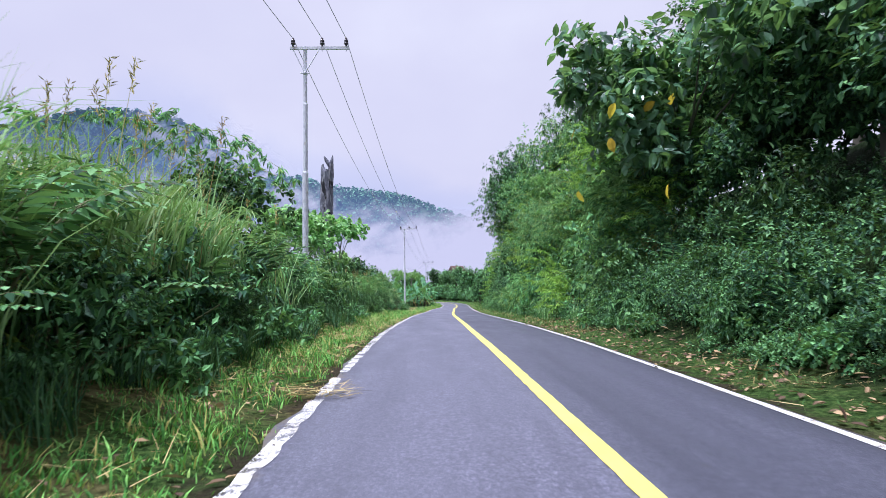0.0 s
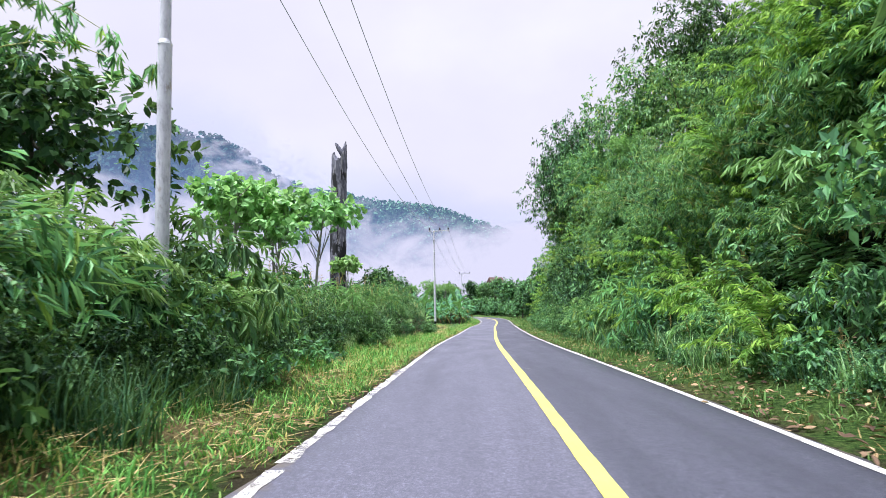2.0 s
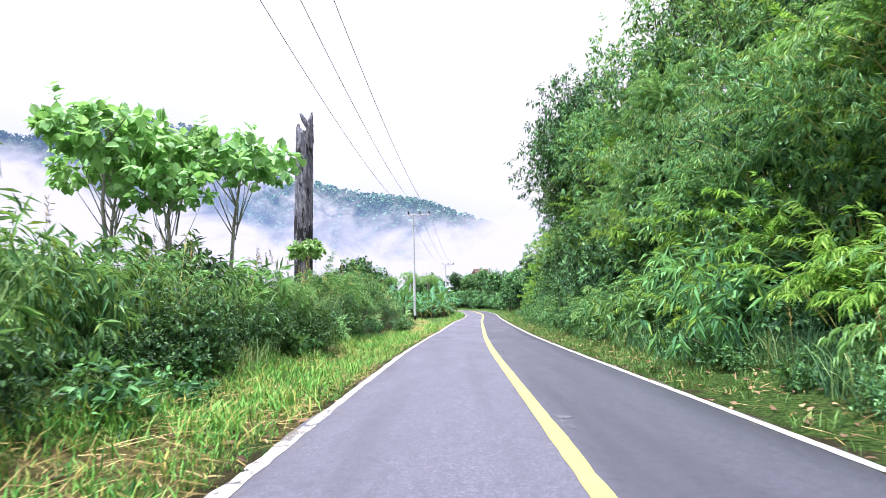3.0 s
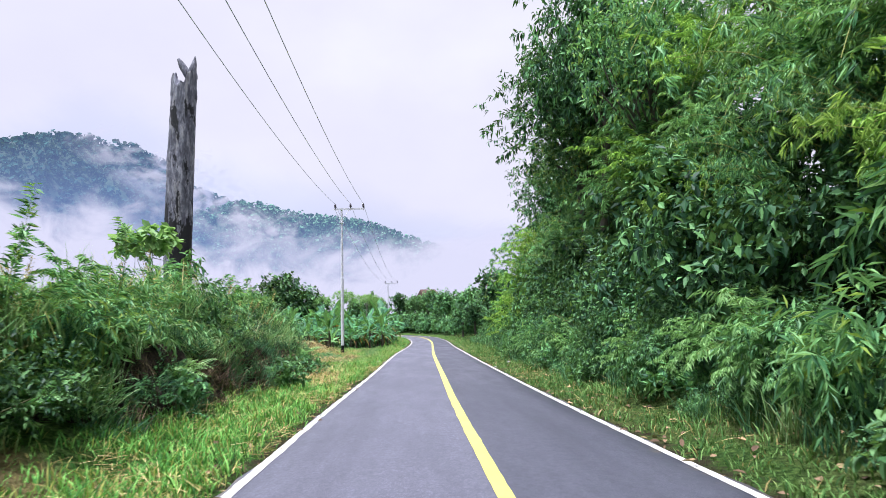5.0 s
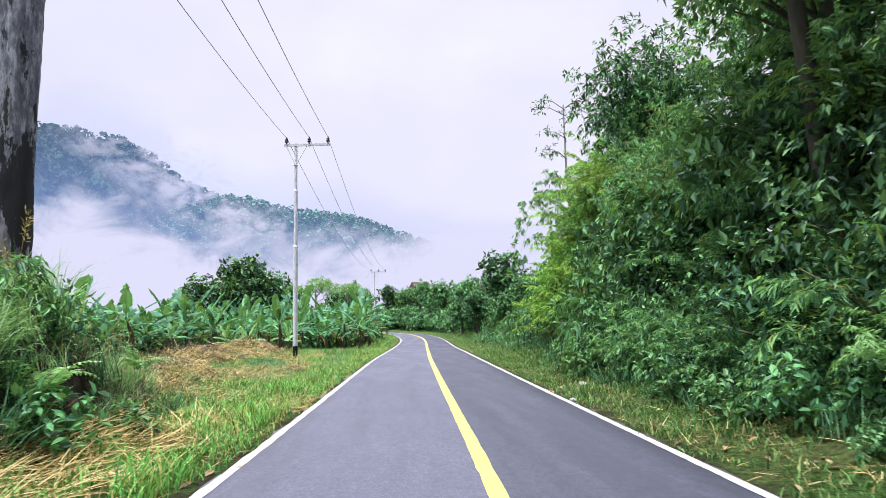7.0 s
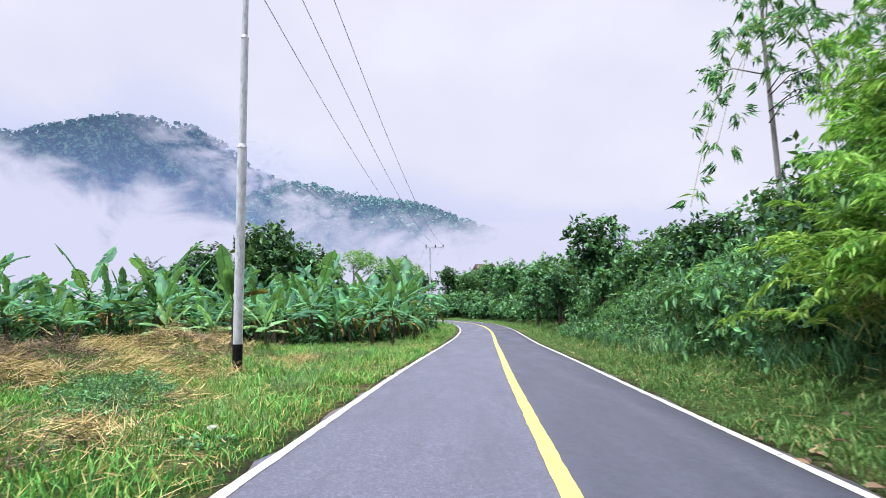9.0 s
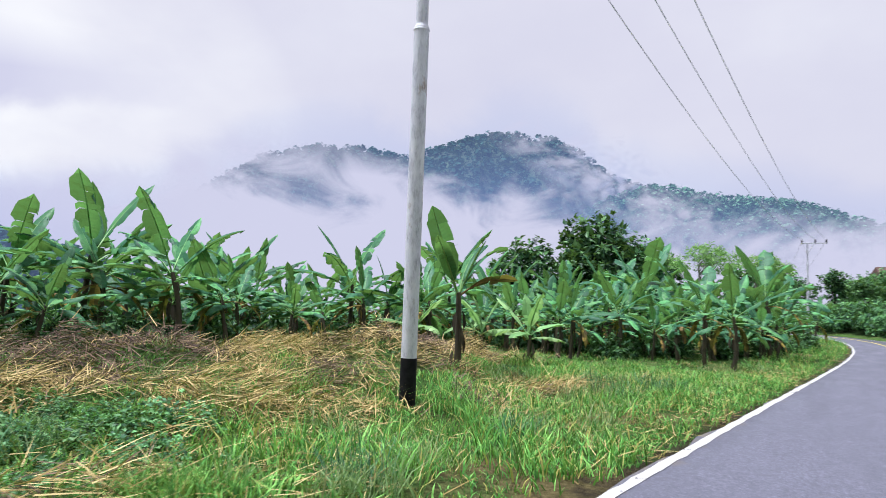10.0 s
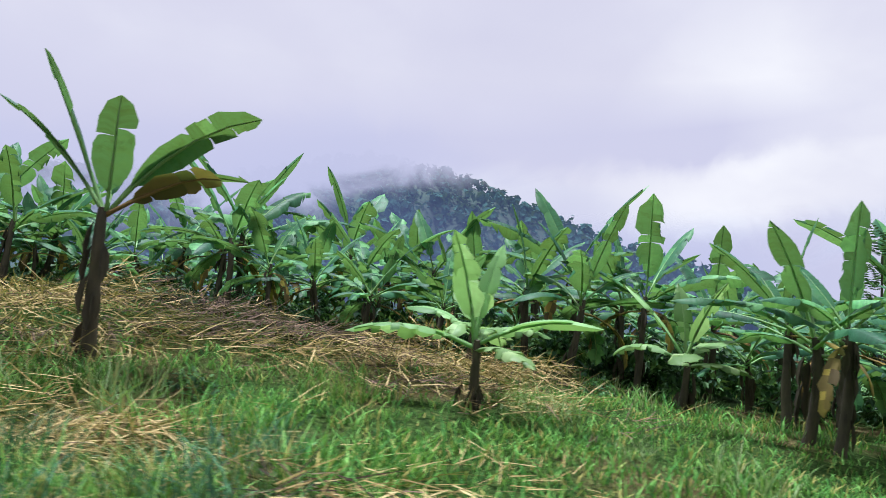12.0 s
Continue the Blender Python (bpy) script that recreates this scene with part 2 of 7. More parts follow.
YELLOW_PAINT = paint_material("yellow_road_paint", (0.88, 0.74, 0.11), (0.70, 0.58, 0.15), 0.66)
WHITE_PAINT = paint_material("white_road_paint", (0.54, 0.52, 0.52), (0.34, 0.31, 0.28), 0.56)

CHIPPED_PAINT = paint_material("chipped_white_road_paint", (0.62, 0.60, 0.59), (0.30, 0.25, 0.20), 0.495)

SCUFF = paint_material("pale_road_scuff", (0.15, 0.147, 0.175), (0.10, 0.098, 0.12), 0.46)

# ground: soil, low green cover, straw-coloured patches; gravel and soil next to the road
GROUND, n = material("verge_ground")
uv = n.add("ShaderNodeUVMap", uv_map="lane").outputs[0]
pos = n.add("ShaderNodeNewGeometry").outputs["Position"]
signed = n.add("ShaderNodeSeparateXYZ", inputs={0: uv}).outputs[0]
lane = n.math("ABSOLUTE", signed)
broad = n.noise(pos, 0.45, 5.0, 0.6)
fine = n.noise(pos, 14.0, 6.0, 0.7)
green = n.ramp(fine, [(0.34, (0.02, 0.042, 0.012)), (0.5, (0.065, 0.125, 0.032)), (0.68, (0.16, 0.25, 0.065))])
soil = n.ramp(n.noise(pos, 30.0, 6.0, 0.7), [(0.3, (0.03, 0.023, 0.017)), (0.6, (0.08, 0.062, 0.042)), (0.78, (0.18, 0.145, 0.10))])
straw = n.ramp(fine, [(0.3, (0.09, 0.075, 0.035)), (0.7, (0.30, 0.24, 0.11))])
colour = n.mix(n.math("MULTIPLY", n.remap(broad, 0.5, 0.62), n.remap(signed, 1.0, 2.0, 1.0, 0.35)), green, straw)
colour = n.mix(n.remap(n.noise(pos, 1.7, 5.0, 0.65), 0.72, 0.8), colour, soil)
# dark leaf soil whose colour also carries the shade under trees and bananas
shaded_humus = n.ramp(n.noise(pos, 18.0, 6.0, 0.7), [(0.3, (0.010, 0.016, 0.007)), (0.55, (0.024, 0.044, 0.014)), (0.75, (0.055, 0.09, 0.028))])
# tree shade near the start, painted by widening the dark soil
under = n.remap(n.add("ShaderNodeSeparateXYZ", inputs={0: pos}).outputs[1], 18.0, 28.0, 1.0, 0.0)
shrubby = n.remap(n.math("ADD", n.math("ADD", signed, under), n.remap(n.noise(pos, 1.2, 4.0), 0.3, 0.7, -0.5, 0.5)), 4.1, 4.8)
colour = n.mix(shrubby, colour, shaded_humus)
# shade below the banana grove, painted in as dark soil
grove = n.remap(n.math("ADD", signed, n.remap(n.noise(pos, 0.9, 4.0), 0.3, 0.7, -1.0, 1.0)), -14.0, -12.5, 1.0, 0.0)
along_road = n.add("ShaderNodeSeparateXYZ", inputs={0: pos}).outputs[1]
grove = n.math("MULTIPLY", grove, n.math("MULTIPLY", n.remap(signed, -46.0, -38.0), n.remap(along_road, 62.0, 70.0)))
colour = n.mix(grove, colour, shaded_humus)
margin = n.remap(n.math("ADD", lane, n.remap(n.noise(pos, 2.5, 5.0, 0.7), 0.3, 0.7, -0.3, 0.3)), 2.36, 2.62, 0.9, 0.0)
colour = n.mix(margin, colour, soil)
finish(n, colour, 1.0, n.bump(n.math("ADD", fine, n.noise(pos, 45.0, 4.0, 0.7)), 1.0, 0.09), spec=0.05)

EARTH, n = material("dark_cut_earth")
pos = n.add("ShaderNodeTexCoord").outputs["Object"]
lumps = n.noise(pos, 5.0, 7.0, 0.7)
roots = n.noise(n.stretch(pos, (6.0, 6.0, 0.8)), 4.0, 5.0, 0.6)
colour = n.ramp(lumps, [(0.36, (0.010, 0.008, 0.007)), (0.52, (0.030, 0.023, 0.018)), (0.68, (0.085, 0.062, 0.045))])
colour = n.mix(n.remap(roots, 0.62, 0.68, 0.0, 0.8), colour, (0.12, 0.095, 0.06))
finish(n, colour, 0.95, n.bump(n.math("ADD", lumps, n.math("MULTIPLY", roots, 0.4)), 1.0, 0.08), spec=0.1)

HILL, n = material("forested_hillside")
pos = n.add("ShaderNodeNewGeometry").outputs["Position"]
tone = n.noise(pos, 0.02, 6.0, 0.65)
colour = n.ramp(tone, [(0.35, (0.012, 0.03, 0.018)), (0.55, (0.024, 0.055, 0.026)), (0.7, (0.04, 0.08, 0.032))])
finish(n, colour, 0.95)

STEEL, n = material("galvanised_pole_steel")
pos = n.add("ShaderNodeTexCoord").outputs["Object"]
streak = n.noise(n.stretch(pos, (4.0, 4.0, 1.1)), 3.4, 7.0, 0.75)
spots = n.noise(n.stretch(pos, (1.0, 1.0, 0.45)), 4.5, 5.0, 0.7)
colour = n.ramp(streak, [(0.3, (0.34, 0.34, 0.40)), (0.5, (0.68, 0.68, 0.75)), (0.70, (0.82, 0.82, 0.88))])
colour = n.mix(n.remap(spots, 0.60, 0.70, 0.0, 0.8), colour, (0.28, 0.19, 0.14))
finish(n, colour, 0.55, n.bump(streak, 0.15, 0.004), metal=0.0)

BLACK_BAND, n = material("black_bitumen_paint")
pos = n.add("ShaderNodeTexCoord").outputs["Object"]
finish(n, n.ramp(n.noise(pos, 12.0, 5.0), [(0.35, (0.004, 0.004, 0.006)), (0.75, (0.016, 0.015, 0.017))]), 0.7, spec=0.2)

PORCELAIN, n = material("dark_brown_porcelain")
finish(n, n.ramp(n.noise(n.add("ShaderNodeTexCoord").outputs["Object"], 10.0), [(0.3, (0.03, 0.025, 0.035)), (0.7, (0.07, 0.05, 0.06))]), 0.25)

WIRE, n = material("aluminium_wire")
finish(n, (0.46, 0.45, 0.55, 1), 0.5)

STONE, n = material("pale_stone")
pos = n.add("ShaderNodeTexCoord").outputs["Object"]
finish(n, n.ramp(n.noise(pos, 9.0, 6.0, 0.7), [(0.3, (0.18, 0.17, 0.16)), (0.7, (0.42, 0.40, 0.38))]), 0.85, n.bump(n.noise(pos, 30.0), 0.5, 0.01))

RUST, n = material("rust_red_roof")
pos = n.add("ShaderNodeTexCoord").outputs["Object"]
finish(n, n.ramp(n.noise(pos, 1.2, 5.0), [(0.35, (0.06, 0.034, 0.027)), (0.7, (0.13, 0.065, 0.048))]), 0.8)


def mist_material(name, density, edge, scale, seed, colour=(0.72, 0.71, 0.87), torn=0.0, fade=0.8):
    """Mist or haze as a glowing sheet, thick at its foot and torn along its upper edge."""
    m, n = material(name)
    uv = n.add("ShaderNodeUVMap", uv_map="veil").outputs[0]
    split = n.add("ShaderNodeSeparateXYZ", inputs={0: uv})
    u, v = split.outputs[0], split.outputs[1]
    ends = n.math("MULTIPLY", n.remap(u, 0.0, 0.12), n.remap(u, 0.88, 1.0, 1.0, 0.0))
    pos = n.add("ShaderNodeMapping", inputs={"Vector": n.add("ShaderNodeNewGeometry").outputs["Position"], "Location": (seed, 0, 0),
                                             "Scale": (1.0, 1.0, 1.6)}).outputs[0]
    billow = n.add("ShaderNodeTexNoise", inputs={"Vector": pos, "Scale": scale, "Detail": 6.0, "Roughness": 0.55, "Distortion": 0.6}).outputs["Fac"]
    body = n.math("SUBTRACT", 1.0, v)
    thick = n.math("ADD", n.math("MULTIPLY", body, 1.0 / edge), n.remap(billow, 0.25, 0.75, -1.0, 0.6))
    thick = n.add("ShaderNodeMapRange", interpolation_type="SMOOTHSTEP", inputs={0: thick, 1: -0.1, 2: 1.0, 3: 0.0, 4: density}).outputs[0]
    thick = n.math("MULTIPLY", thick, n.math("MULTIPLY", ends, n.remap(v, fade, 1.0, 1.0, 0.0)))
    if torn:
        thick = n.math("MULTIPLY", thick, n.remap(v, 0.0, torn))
    # sky light scattered in the mist, put in as an even glow
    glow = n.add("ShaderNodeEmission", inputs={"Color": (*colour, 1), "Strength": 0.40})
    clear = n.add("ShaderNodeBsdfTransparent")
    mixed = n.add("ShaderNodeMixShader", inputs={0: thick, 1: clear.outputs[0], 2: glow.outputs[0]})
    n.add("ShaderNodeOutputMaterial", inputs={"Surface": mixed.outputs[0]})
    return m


# ---- geometry helpers ----
class Geo:
    """Collects vertices and faces, then links them as one mesh object."""

    def __init__(self):
        self.v, self.f, self.count = [], [], 0

    def put(self, verts, faces, mat=0):
        verts = np.asarray(verts, float).reshape(-1, 3)
        faces = np.asarray(faces, int)
        self.v.append(verts)
        self.f.append((faces + self.count, mat))
        self.count += len(verts)

    def scatter(self, verts, faces, turns, places, mat=0):
        """Copies of a small template: turns (n,3,3), places (n,3)."""
        verts, faces = np.asarray(verts, float), np.asarray(faces, int)
        k = len(verts)
        all_v = np.einsum("nij,kj->nki", turns, verts) + places[:, None]
        all_f = faces[None] + (np.arange(len(places)) * k)[:, None, None]
        self.put(all_v.reshape(-1, 3), all_f.reshape(-1, faces.shape[1]), mat)

    def mesh(self, name, mats, smooth=True):
        me = bpy.data.meshes.new(name)
        verts = np.concatenate(self.v)
        me.vertices.add(len(verts))
        me.vertices.foreach_set("co", verts.astype(np.float32).ravel())
        loops = np.concatenate([f.ravel() for f, _ in self.f])
        sizes = np.concatenate([np.full(len(f), f.shape[1]) for f, _ in self.f])
        kinds = np.concatenate([np.full(len(f), m) for f, m in self.f])
        me.loops.add(len(loops))
        me.polygons.add(len(sizes))
        me.loops.foreach_set("vertex_index", loops.astype(np.int32))
        me.polygons.foreach_set("loop_start", np.r_[0, np.cumsum(sizes)[:-1]].astype(np.int32))
        me.polygons.foreach_set("material_index", kinds.astype(np.int32))
        me.polygons.foreach_set("use_smooth", np.full(len(sizes), smooth))
        for m in mats if isinstance(mats, (list, tuple)) else [mats]:
            me.materials.append(m)
        me.update(calc_edges=True)
        return me


def part(name, geo, mats, parent, label="", smooth=True):
    """One mesh object under a thing or a part. geo: a Geo, or a mesh made before."""
    me = geo if isinstance(geo, bpy.types.Mesh) else geo.mesh(name, mats, smooth)
    ob = new(name, me)
    ob.parent = parent
    return tagged(ob, label=label)


def thing(name, label, category, group="", kind="", at=None):
    ob = new(name)
    ob.empty_display_size = 0.2
    if at is not None:
        ob.matrix_world = at
    return tagged(ob, label, category, group, kind)


def unit(a):
    a = np.asarray(a, float)
    return a / np.maximum(np.linalg.norm(a, axis=-1, keepdims=True), 1e-9)


def leaf_turns(along, up, length, width):
    """Turns and scales for leaves that point along, with their face towards up."""
    y = unit(along)
    x = unit(np.cross(y, up))
    z = np.cross(x, y)
    length, width = np.broadcast_to(length, len(y)), np.broadcast_to(width, len(y))
    return np.stack([x * width[:, None], y * length[:, None], z * length[:, None]], -1)


LEAF2 = (np.array([(0, 0, 0), (-0.5, 0.4, 0.06), (0, 1, -0.1), (0.5, 0.4, 0.06)]), [(0, 2, 1), (0, 3, 2)])
STRAND = (np.array([(-0.5, 0, 0), (0.5, 0, 0), (0.4, 0.5, 0.02), (0.1, 1, 0), (-0.4, 0.5, 0.02)]), [(0, 1, 2, 4), (4, 2, 3, 3)])
STRAND = (STRAND[0], [(0, 1, 2), (0, 2, 4), (4, 2, 3)])
LEAF4 = (np.array([(0, 0, 0), (0.42, 0.25, 0.05), (0.46, 0.62, 0.02), (0, 1, -0.16), (-0.46, 0.62, 0.02), (-0.42, 0.25, 0.05)]),
         [(0, 1, 2, 3), (0, 3, 4, 5)])
LEAF_BIG = (np.array([(0, 0, 0), (0.3, 0.14, 0.05), (0.5, 0.4, 0.05), (0.38, 0.72, 0.0), (0, 1, -0.18), (-0.38, 0.72, 0.0), (-0.5, 0.4, 0.05),
                      (-0.3, 0.14, 0.05), (0, 0.4, -0.02), (0, 0.72, -0.07)]),
            [(0, 1, 2, 8), (8, 2, 3, 9), (9, 3, 4, 4), (0, 8, 6, 7), (8, 9, 5, 6), (9, 4, 4, 5)])
LEAF_BIG = (LEAF_BIG[0], [(0, 1, 8), (1, 2, 8), (8, 2, 9), (2, 3, 9), (9, 3, 4), (0, 8, 7), (7, 8, 6), (6, 8, 9), (6, 9, 5), (5, 9, 4)])


def tube(geo, points, radii, sides=8, mat=0, cap=True):
    """A round, tapered tube along a line of points."""
    p = np.asarray(points, float)
    r = np.broadcast_to(radii, len(p))
    t = unit(np.gradient(p, axis=0))
    ref = np.where(np.abs(t[:, 2:3]) > 0.9, (1.0, 0, 0), (0, 0, 1.0))
    a = unit(np.cross(t, ref))
    b = np.cross(t, a)
    ang = np.arange(sides) * 2 * np.pi / sides
    ring = p[:, None] + r[:, None, None] * (np.cos(ang)[None, :, None] * a[:, None] + np.sin(ang)[None, :, None] * b[:, None])
    i, j = np.meshgrid(np.arange(len(p) - 1), np.arange(sides), indexing="ij")
    k = (j + 1) % sides
    faces = np.stack([i * sides + j, i * sides + k, (i + 1) * sides + k, (i + 1) * sides + j], -1).reshape(-1, 4)
    geo.put(ring.reshape(-1, 3), faces, mat)
    if cap:
        geo.put(np.r_[ring[-1], [p[-1] + t[-1] * r[-1] * 0.3]], [(q, (q + 1) % sides, sides) for q in range(sides)], mat)
        geo.put(np.r_[ring[0], [p[0]]], [((q + 1) % sides, q, sides) for q in range(sides)], mat)


def blades(geo, rng, base, height, width, lean, segs, mat=0, bend=0.6):
    """Grass blades that taper and bend over, from points on the ground."""
    k = len(base)
    az = rng.uniform(0, 2 * np.pi, k)
    out = np.c_[np.cos(az), np.sin(az), np.zeros(k)]
    side = np.c_[-np.sin(az), np.cos(az), np.zeros(k)]
    twist = rng.uniform(-1, 1, k)[:, None]
    side = unit(side + out * twist)
    h = np.broadcast_to(height, k)
    le = np.broadcast_to(lean, k) * rng.uniform(0.3, 1.3, k)
    t = np.linspace(0, 1, segs + 1)
    rise = h[:, None] * (t - bend * 0.45 * le[:, None] * t ** 3)
    reach = h[:, None] * le[:, None] * (0.35 * t + 0.65 * t ** 2)
    mid = base[:, None] + rise[..., None] * np.array((0, 0, 1.0)) + reach[..., None] * out[:, None]
    w = (np.broadcast_to(width, k)[:, None] * np.interp(t, [0, 0.35, 1], [0.7, 1.0, 0.06]))[..., None] * 0.5
    rows = np.stack([mid - w * side[:, None], mid + w * side[:, None]], 2).reshape(k, -1, 3)
    f = np.array([(2 * q, 2 * q + 1, 2 * q + 3, 2 * q + 2) for q in range(segs)])
    faces = f[None] + (np.arange(k) * 2 * (segs + 1))[:, None, None]
    geo.put(rows.reshape(-1, 3), faces.reshape(-1, 4), mat)


# ---- the lie of the land ----
DENSE = np.arange(-60.0, 320.0, 1.0)


def smooth_line(ys, vs, width=13):
    line = np.interp(DENSE, ys, vs)
    pad = np.pad(line, width // 2, mode="edge")
    return np.convolve(pad, np.ones(width) / width, mode="valid")


ROAD_X = smooth_line([-60, 0, 10, 20, 40, 50, 60, 70, 80, 90, 100, 110, 120, 130, 140, 148, 156, 164, 172, 180, 190, 320],
                     [0.9, 0.44, 0.25, 0.11, 0.17, 0.37, 0.69, 0.97, 1.28, 1.70, 2.1, 2.55, 2.85, 2.75, 2.0, 0.3, -2.8, -7.0, -12.5, -19, -28, -150], 7)
ROAD_Z = smooth_line([-60, 0, 10, 20, 30, 40, 50, 60, 70, 80, 90, 100, 110, 120, 320],
                     [-0.62, -0.60, -0.50, -0.52, -0.74, -0.96, -1.21, -1.45, -1.63, -1.81, -2.04, -2.30, -2.46, -2.52, -2.5])
HALF = 2.31


def road_x(y):
    return np.interp(y, DENSE, ROAD_X)


def road_z(y):
    return np.interp(y, DENSE, ROAD_Z)


def step(v, a, b):
    t = np.clip((np.asarray(v, float) - a) / (b - a), 0, 1)
    return t * t * (3 - 2 * t)


def wave(x, y, s, seed=0.0):
    return (np.sin(x / s + seed) * np.cos(y / s * 0.83 + 1.7 * seed) + 0.5 * np.sin(x / s * 2.3 + y / s * 1.9 + 3 * seed)) / 1.5


def ground_z(x, y):
    x, y = np.asarray(x, float), np.asarray(y, float)
    d = x - road_x(y)
    z0 = road_z(np.clip(y, -60, 300))
    a = np.abs(d)
    off = step(a, HALF, HALF + 1.0)
    z = z0 - 0.07 + off * (0.05 + 0.06 * wave(x, y, 0.9) + 0.05 * wave(x, y, 2.7, 2.0))
    # the cut bank beside the forest
    high = 1.0 - 0.72 * step(y, 68, 88)
    right = step(d, 3.2, 7.5) * 2.6 + step(d, 6.5, 16) * 4.0 + step(d, 14, 60) * 9.0
    z = z + right * high * (d > 0)
    # the open field: a low rise with cut grass, then falling away to the valley
    rise = 0.36 * np.exp(-(((x + 7.6) / 3.4) ** 2 + ((y - 84.0) / 9.0) ** 2))
    rise = rise + np.exp(-(((x + 7.9 + 0.5 * np.sin(y * 0.5)) / 1.1) ** 2)) * step(y, 66, 70) * (1 - step(y, 86, 90)) * (
        0.14 + 0.2 * np.maximum(0, wave(x, y, 0.8, 1.3)) + 0.1 * wave(x, y, 0.45, 4.0))
    z = z + rise * step(-d, 5.0, 7.0) - 0.07 * np.exp(-(((d + 5.0) / 1.3) ** 2)) * step(y, 66, 74) * (1 - step(y, 90, 98))
    z = z - step(-d, 16, 70) * 9.0 - step(-d, 60, 400) * 20.0
    # the bank under the tangled hedge
    hedge = step(-d, 3.4, 5.2) * (1 - step(-d, 9, 16)) * (1 - step(y, 58, 65)) * 0.5
    return z + hedge


def axis(near0, near1, fine, far):
    inner = np.arange(near0, near1 + 1e-6, fine)
    grow = np.cumsum(np.geomspace(fine, fine * 400, 34))
    grow = grow / grow[-1] * far
    return np.r_[(near0 - grow)[::-1], inner, near1 + grow]


def lane_uv(me, coords, name="lane"):
    layer = me.uv_layers.new(name=name)
    idx = np.zeros(len(me.loops), np.int32)
    me.loops.foreach_get("vertex_index", idx)
    layer.data.foreach_set("uv", coords[idx].astype(np.float32).ravel())


def grid_faces(a, b):
    i, j = np.meshgrid(np.arange(a - 1), np.arange(b - 1), indexing="ij")
    return np.stack([i * b + j, (i + 1) * b + j, (i + 1) * b + j + 1, i * b + j + 1], -1).reshape(-1, 4)


gx, gy = axis(-14, 12, 0.34, 3000), axis(-12, 128, 0.8, 3200)
GX, GY = np.meshgrid(gx, gy, indexing="ij")
g = Geo()
g.put(np.c_[GX.ravel(), GY.ravel(), ground_z(GX, GY).ravel()], grid_faces(len(gx), len(gy)))
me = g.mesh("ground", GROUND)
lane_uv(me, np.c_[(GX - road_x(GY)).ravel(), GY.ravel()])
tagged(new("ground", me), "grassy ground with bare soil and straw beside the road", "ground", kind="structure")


def ribbon(left, right, y0, y1, dy, lift, across=2, ragged=0.0, seed=3):
    """A strip along the road between two offsets from its middle."""
    rng = np.random.default_rng(seed)
    ys = np.arange(y0, y1 + 1e-6, dy)
    tangent = np.gradient(road_x(ys), ys)
    nx, ny = 1 / np.hypot(1, tangent), -tangent / np.hypot(1, tangent)
    lo = left + ragged * rng.normal(size=len(ys))
    hi = right + ragged * rng.normal(size=len(ys))
    u = np.linspace(0, 1, across)
    d = lo[:, None] * (1 - u) + hi[:, None] * u
    x = road_x(ys)[:, None] + d * nx[:, None]
    y = ys[:, None] + d * ny[:, None]
    z = road_z(ys)[:, None] + lift - 0.012 * np.abs(d)
    return np.stack([x, y, z], -1), d, ys


pts, d, ys = ribbon(-HALF, HALF, -40, 176, 0.5, 0.0, 9, 0.03)
pts[:, 0, 0] += 0.05 * np.sin(ys * 1.9) * np.sin(ys * 0.7)
skirt_l, skirt_r = pts[:, :1] - np.array((0.03, 0, 0.14)), pts[:, -1:] - np.array((-0.03, 0, 0.14))
full = np.concatenate([skirt_l, pts, skirt_r], 1)
dd = np.concatenate([d[:, :1], d, d[:, -1:]], 1)
g = Geo()
g.put(full.reshape(-1, 3), grid_faces(len(ys), 11)[:, ::-1])
me = g.mesh("road", ASPHALT)
lane_uv(me, np.c_[dd.ravel(), np.repeat(ys, 11)])
road = tagged(new("road", me), "two-lane grey asphalt road, worn, with a solid yellow middle line", "road", kind="structure")


def line_part(name, lo, hi, mat, label, ragged=0.006, y0=-40, y1=175, gaps=()):
    pts, d, ys = ribbon(lo, hi, y0, y1, 0.25, 0.006, 2, ragged, 11)
    f = grid_faces(len(ys), 2)[:, ::-1]
    keep = np.array([not any(a < q < b for a, b in gaps) for q in ys[:-1]])
    g = Geo()
    g.put(pts.reshape(-1, 3), f[keep])
    return part(name, g, mat, road, label)


line_part("centre_line", 0.10, 0.25, YELLOW_PAINT, "solid yellow painted centre line", 0.004)
line_part("edge_line", -2.30, -2.17, CHIPPED_PAINT, "white edge line, chipped and crumbled", 0.014, y1=30,
          gaps=((8.6, 8.9), (10.4, 10.9), (13.1, 13.4), (15.4, 15.7), (18.0, 18.5), (20.1, 20.4)))
line_part("edge_line", -2.29, -2.185, WHITE_PAINT, "worn white edge line beside the grass", 0.006, y0=30)
line_part("edge_line", 2.18, 2.28, WHITE_PAINT, "continuous white edge line", 0.003)

# ---- far hills and mist ----
RING_X, RING_Y = 0.0, 60.0


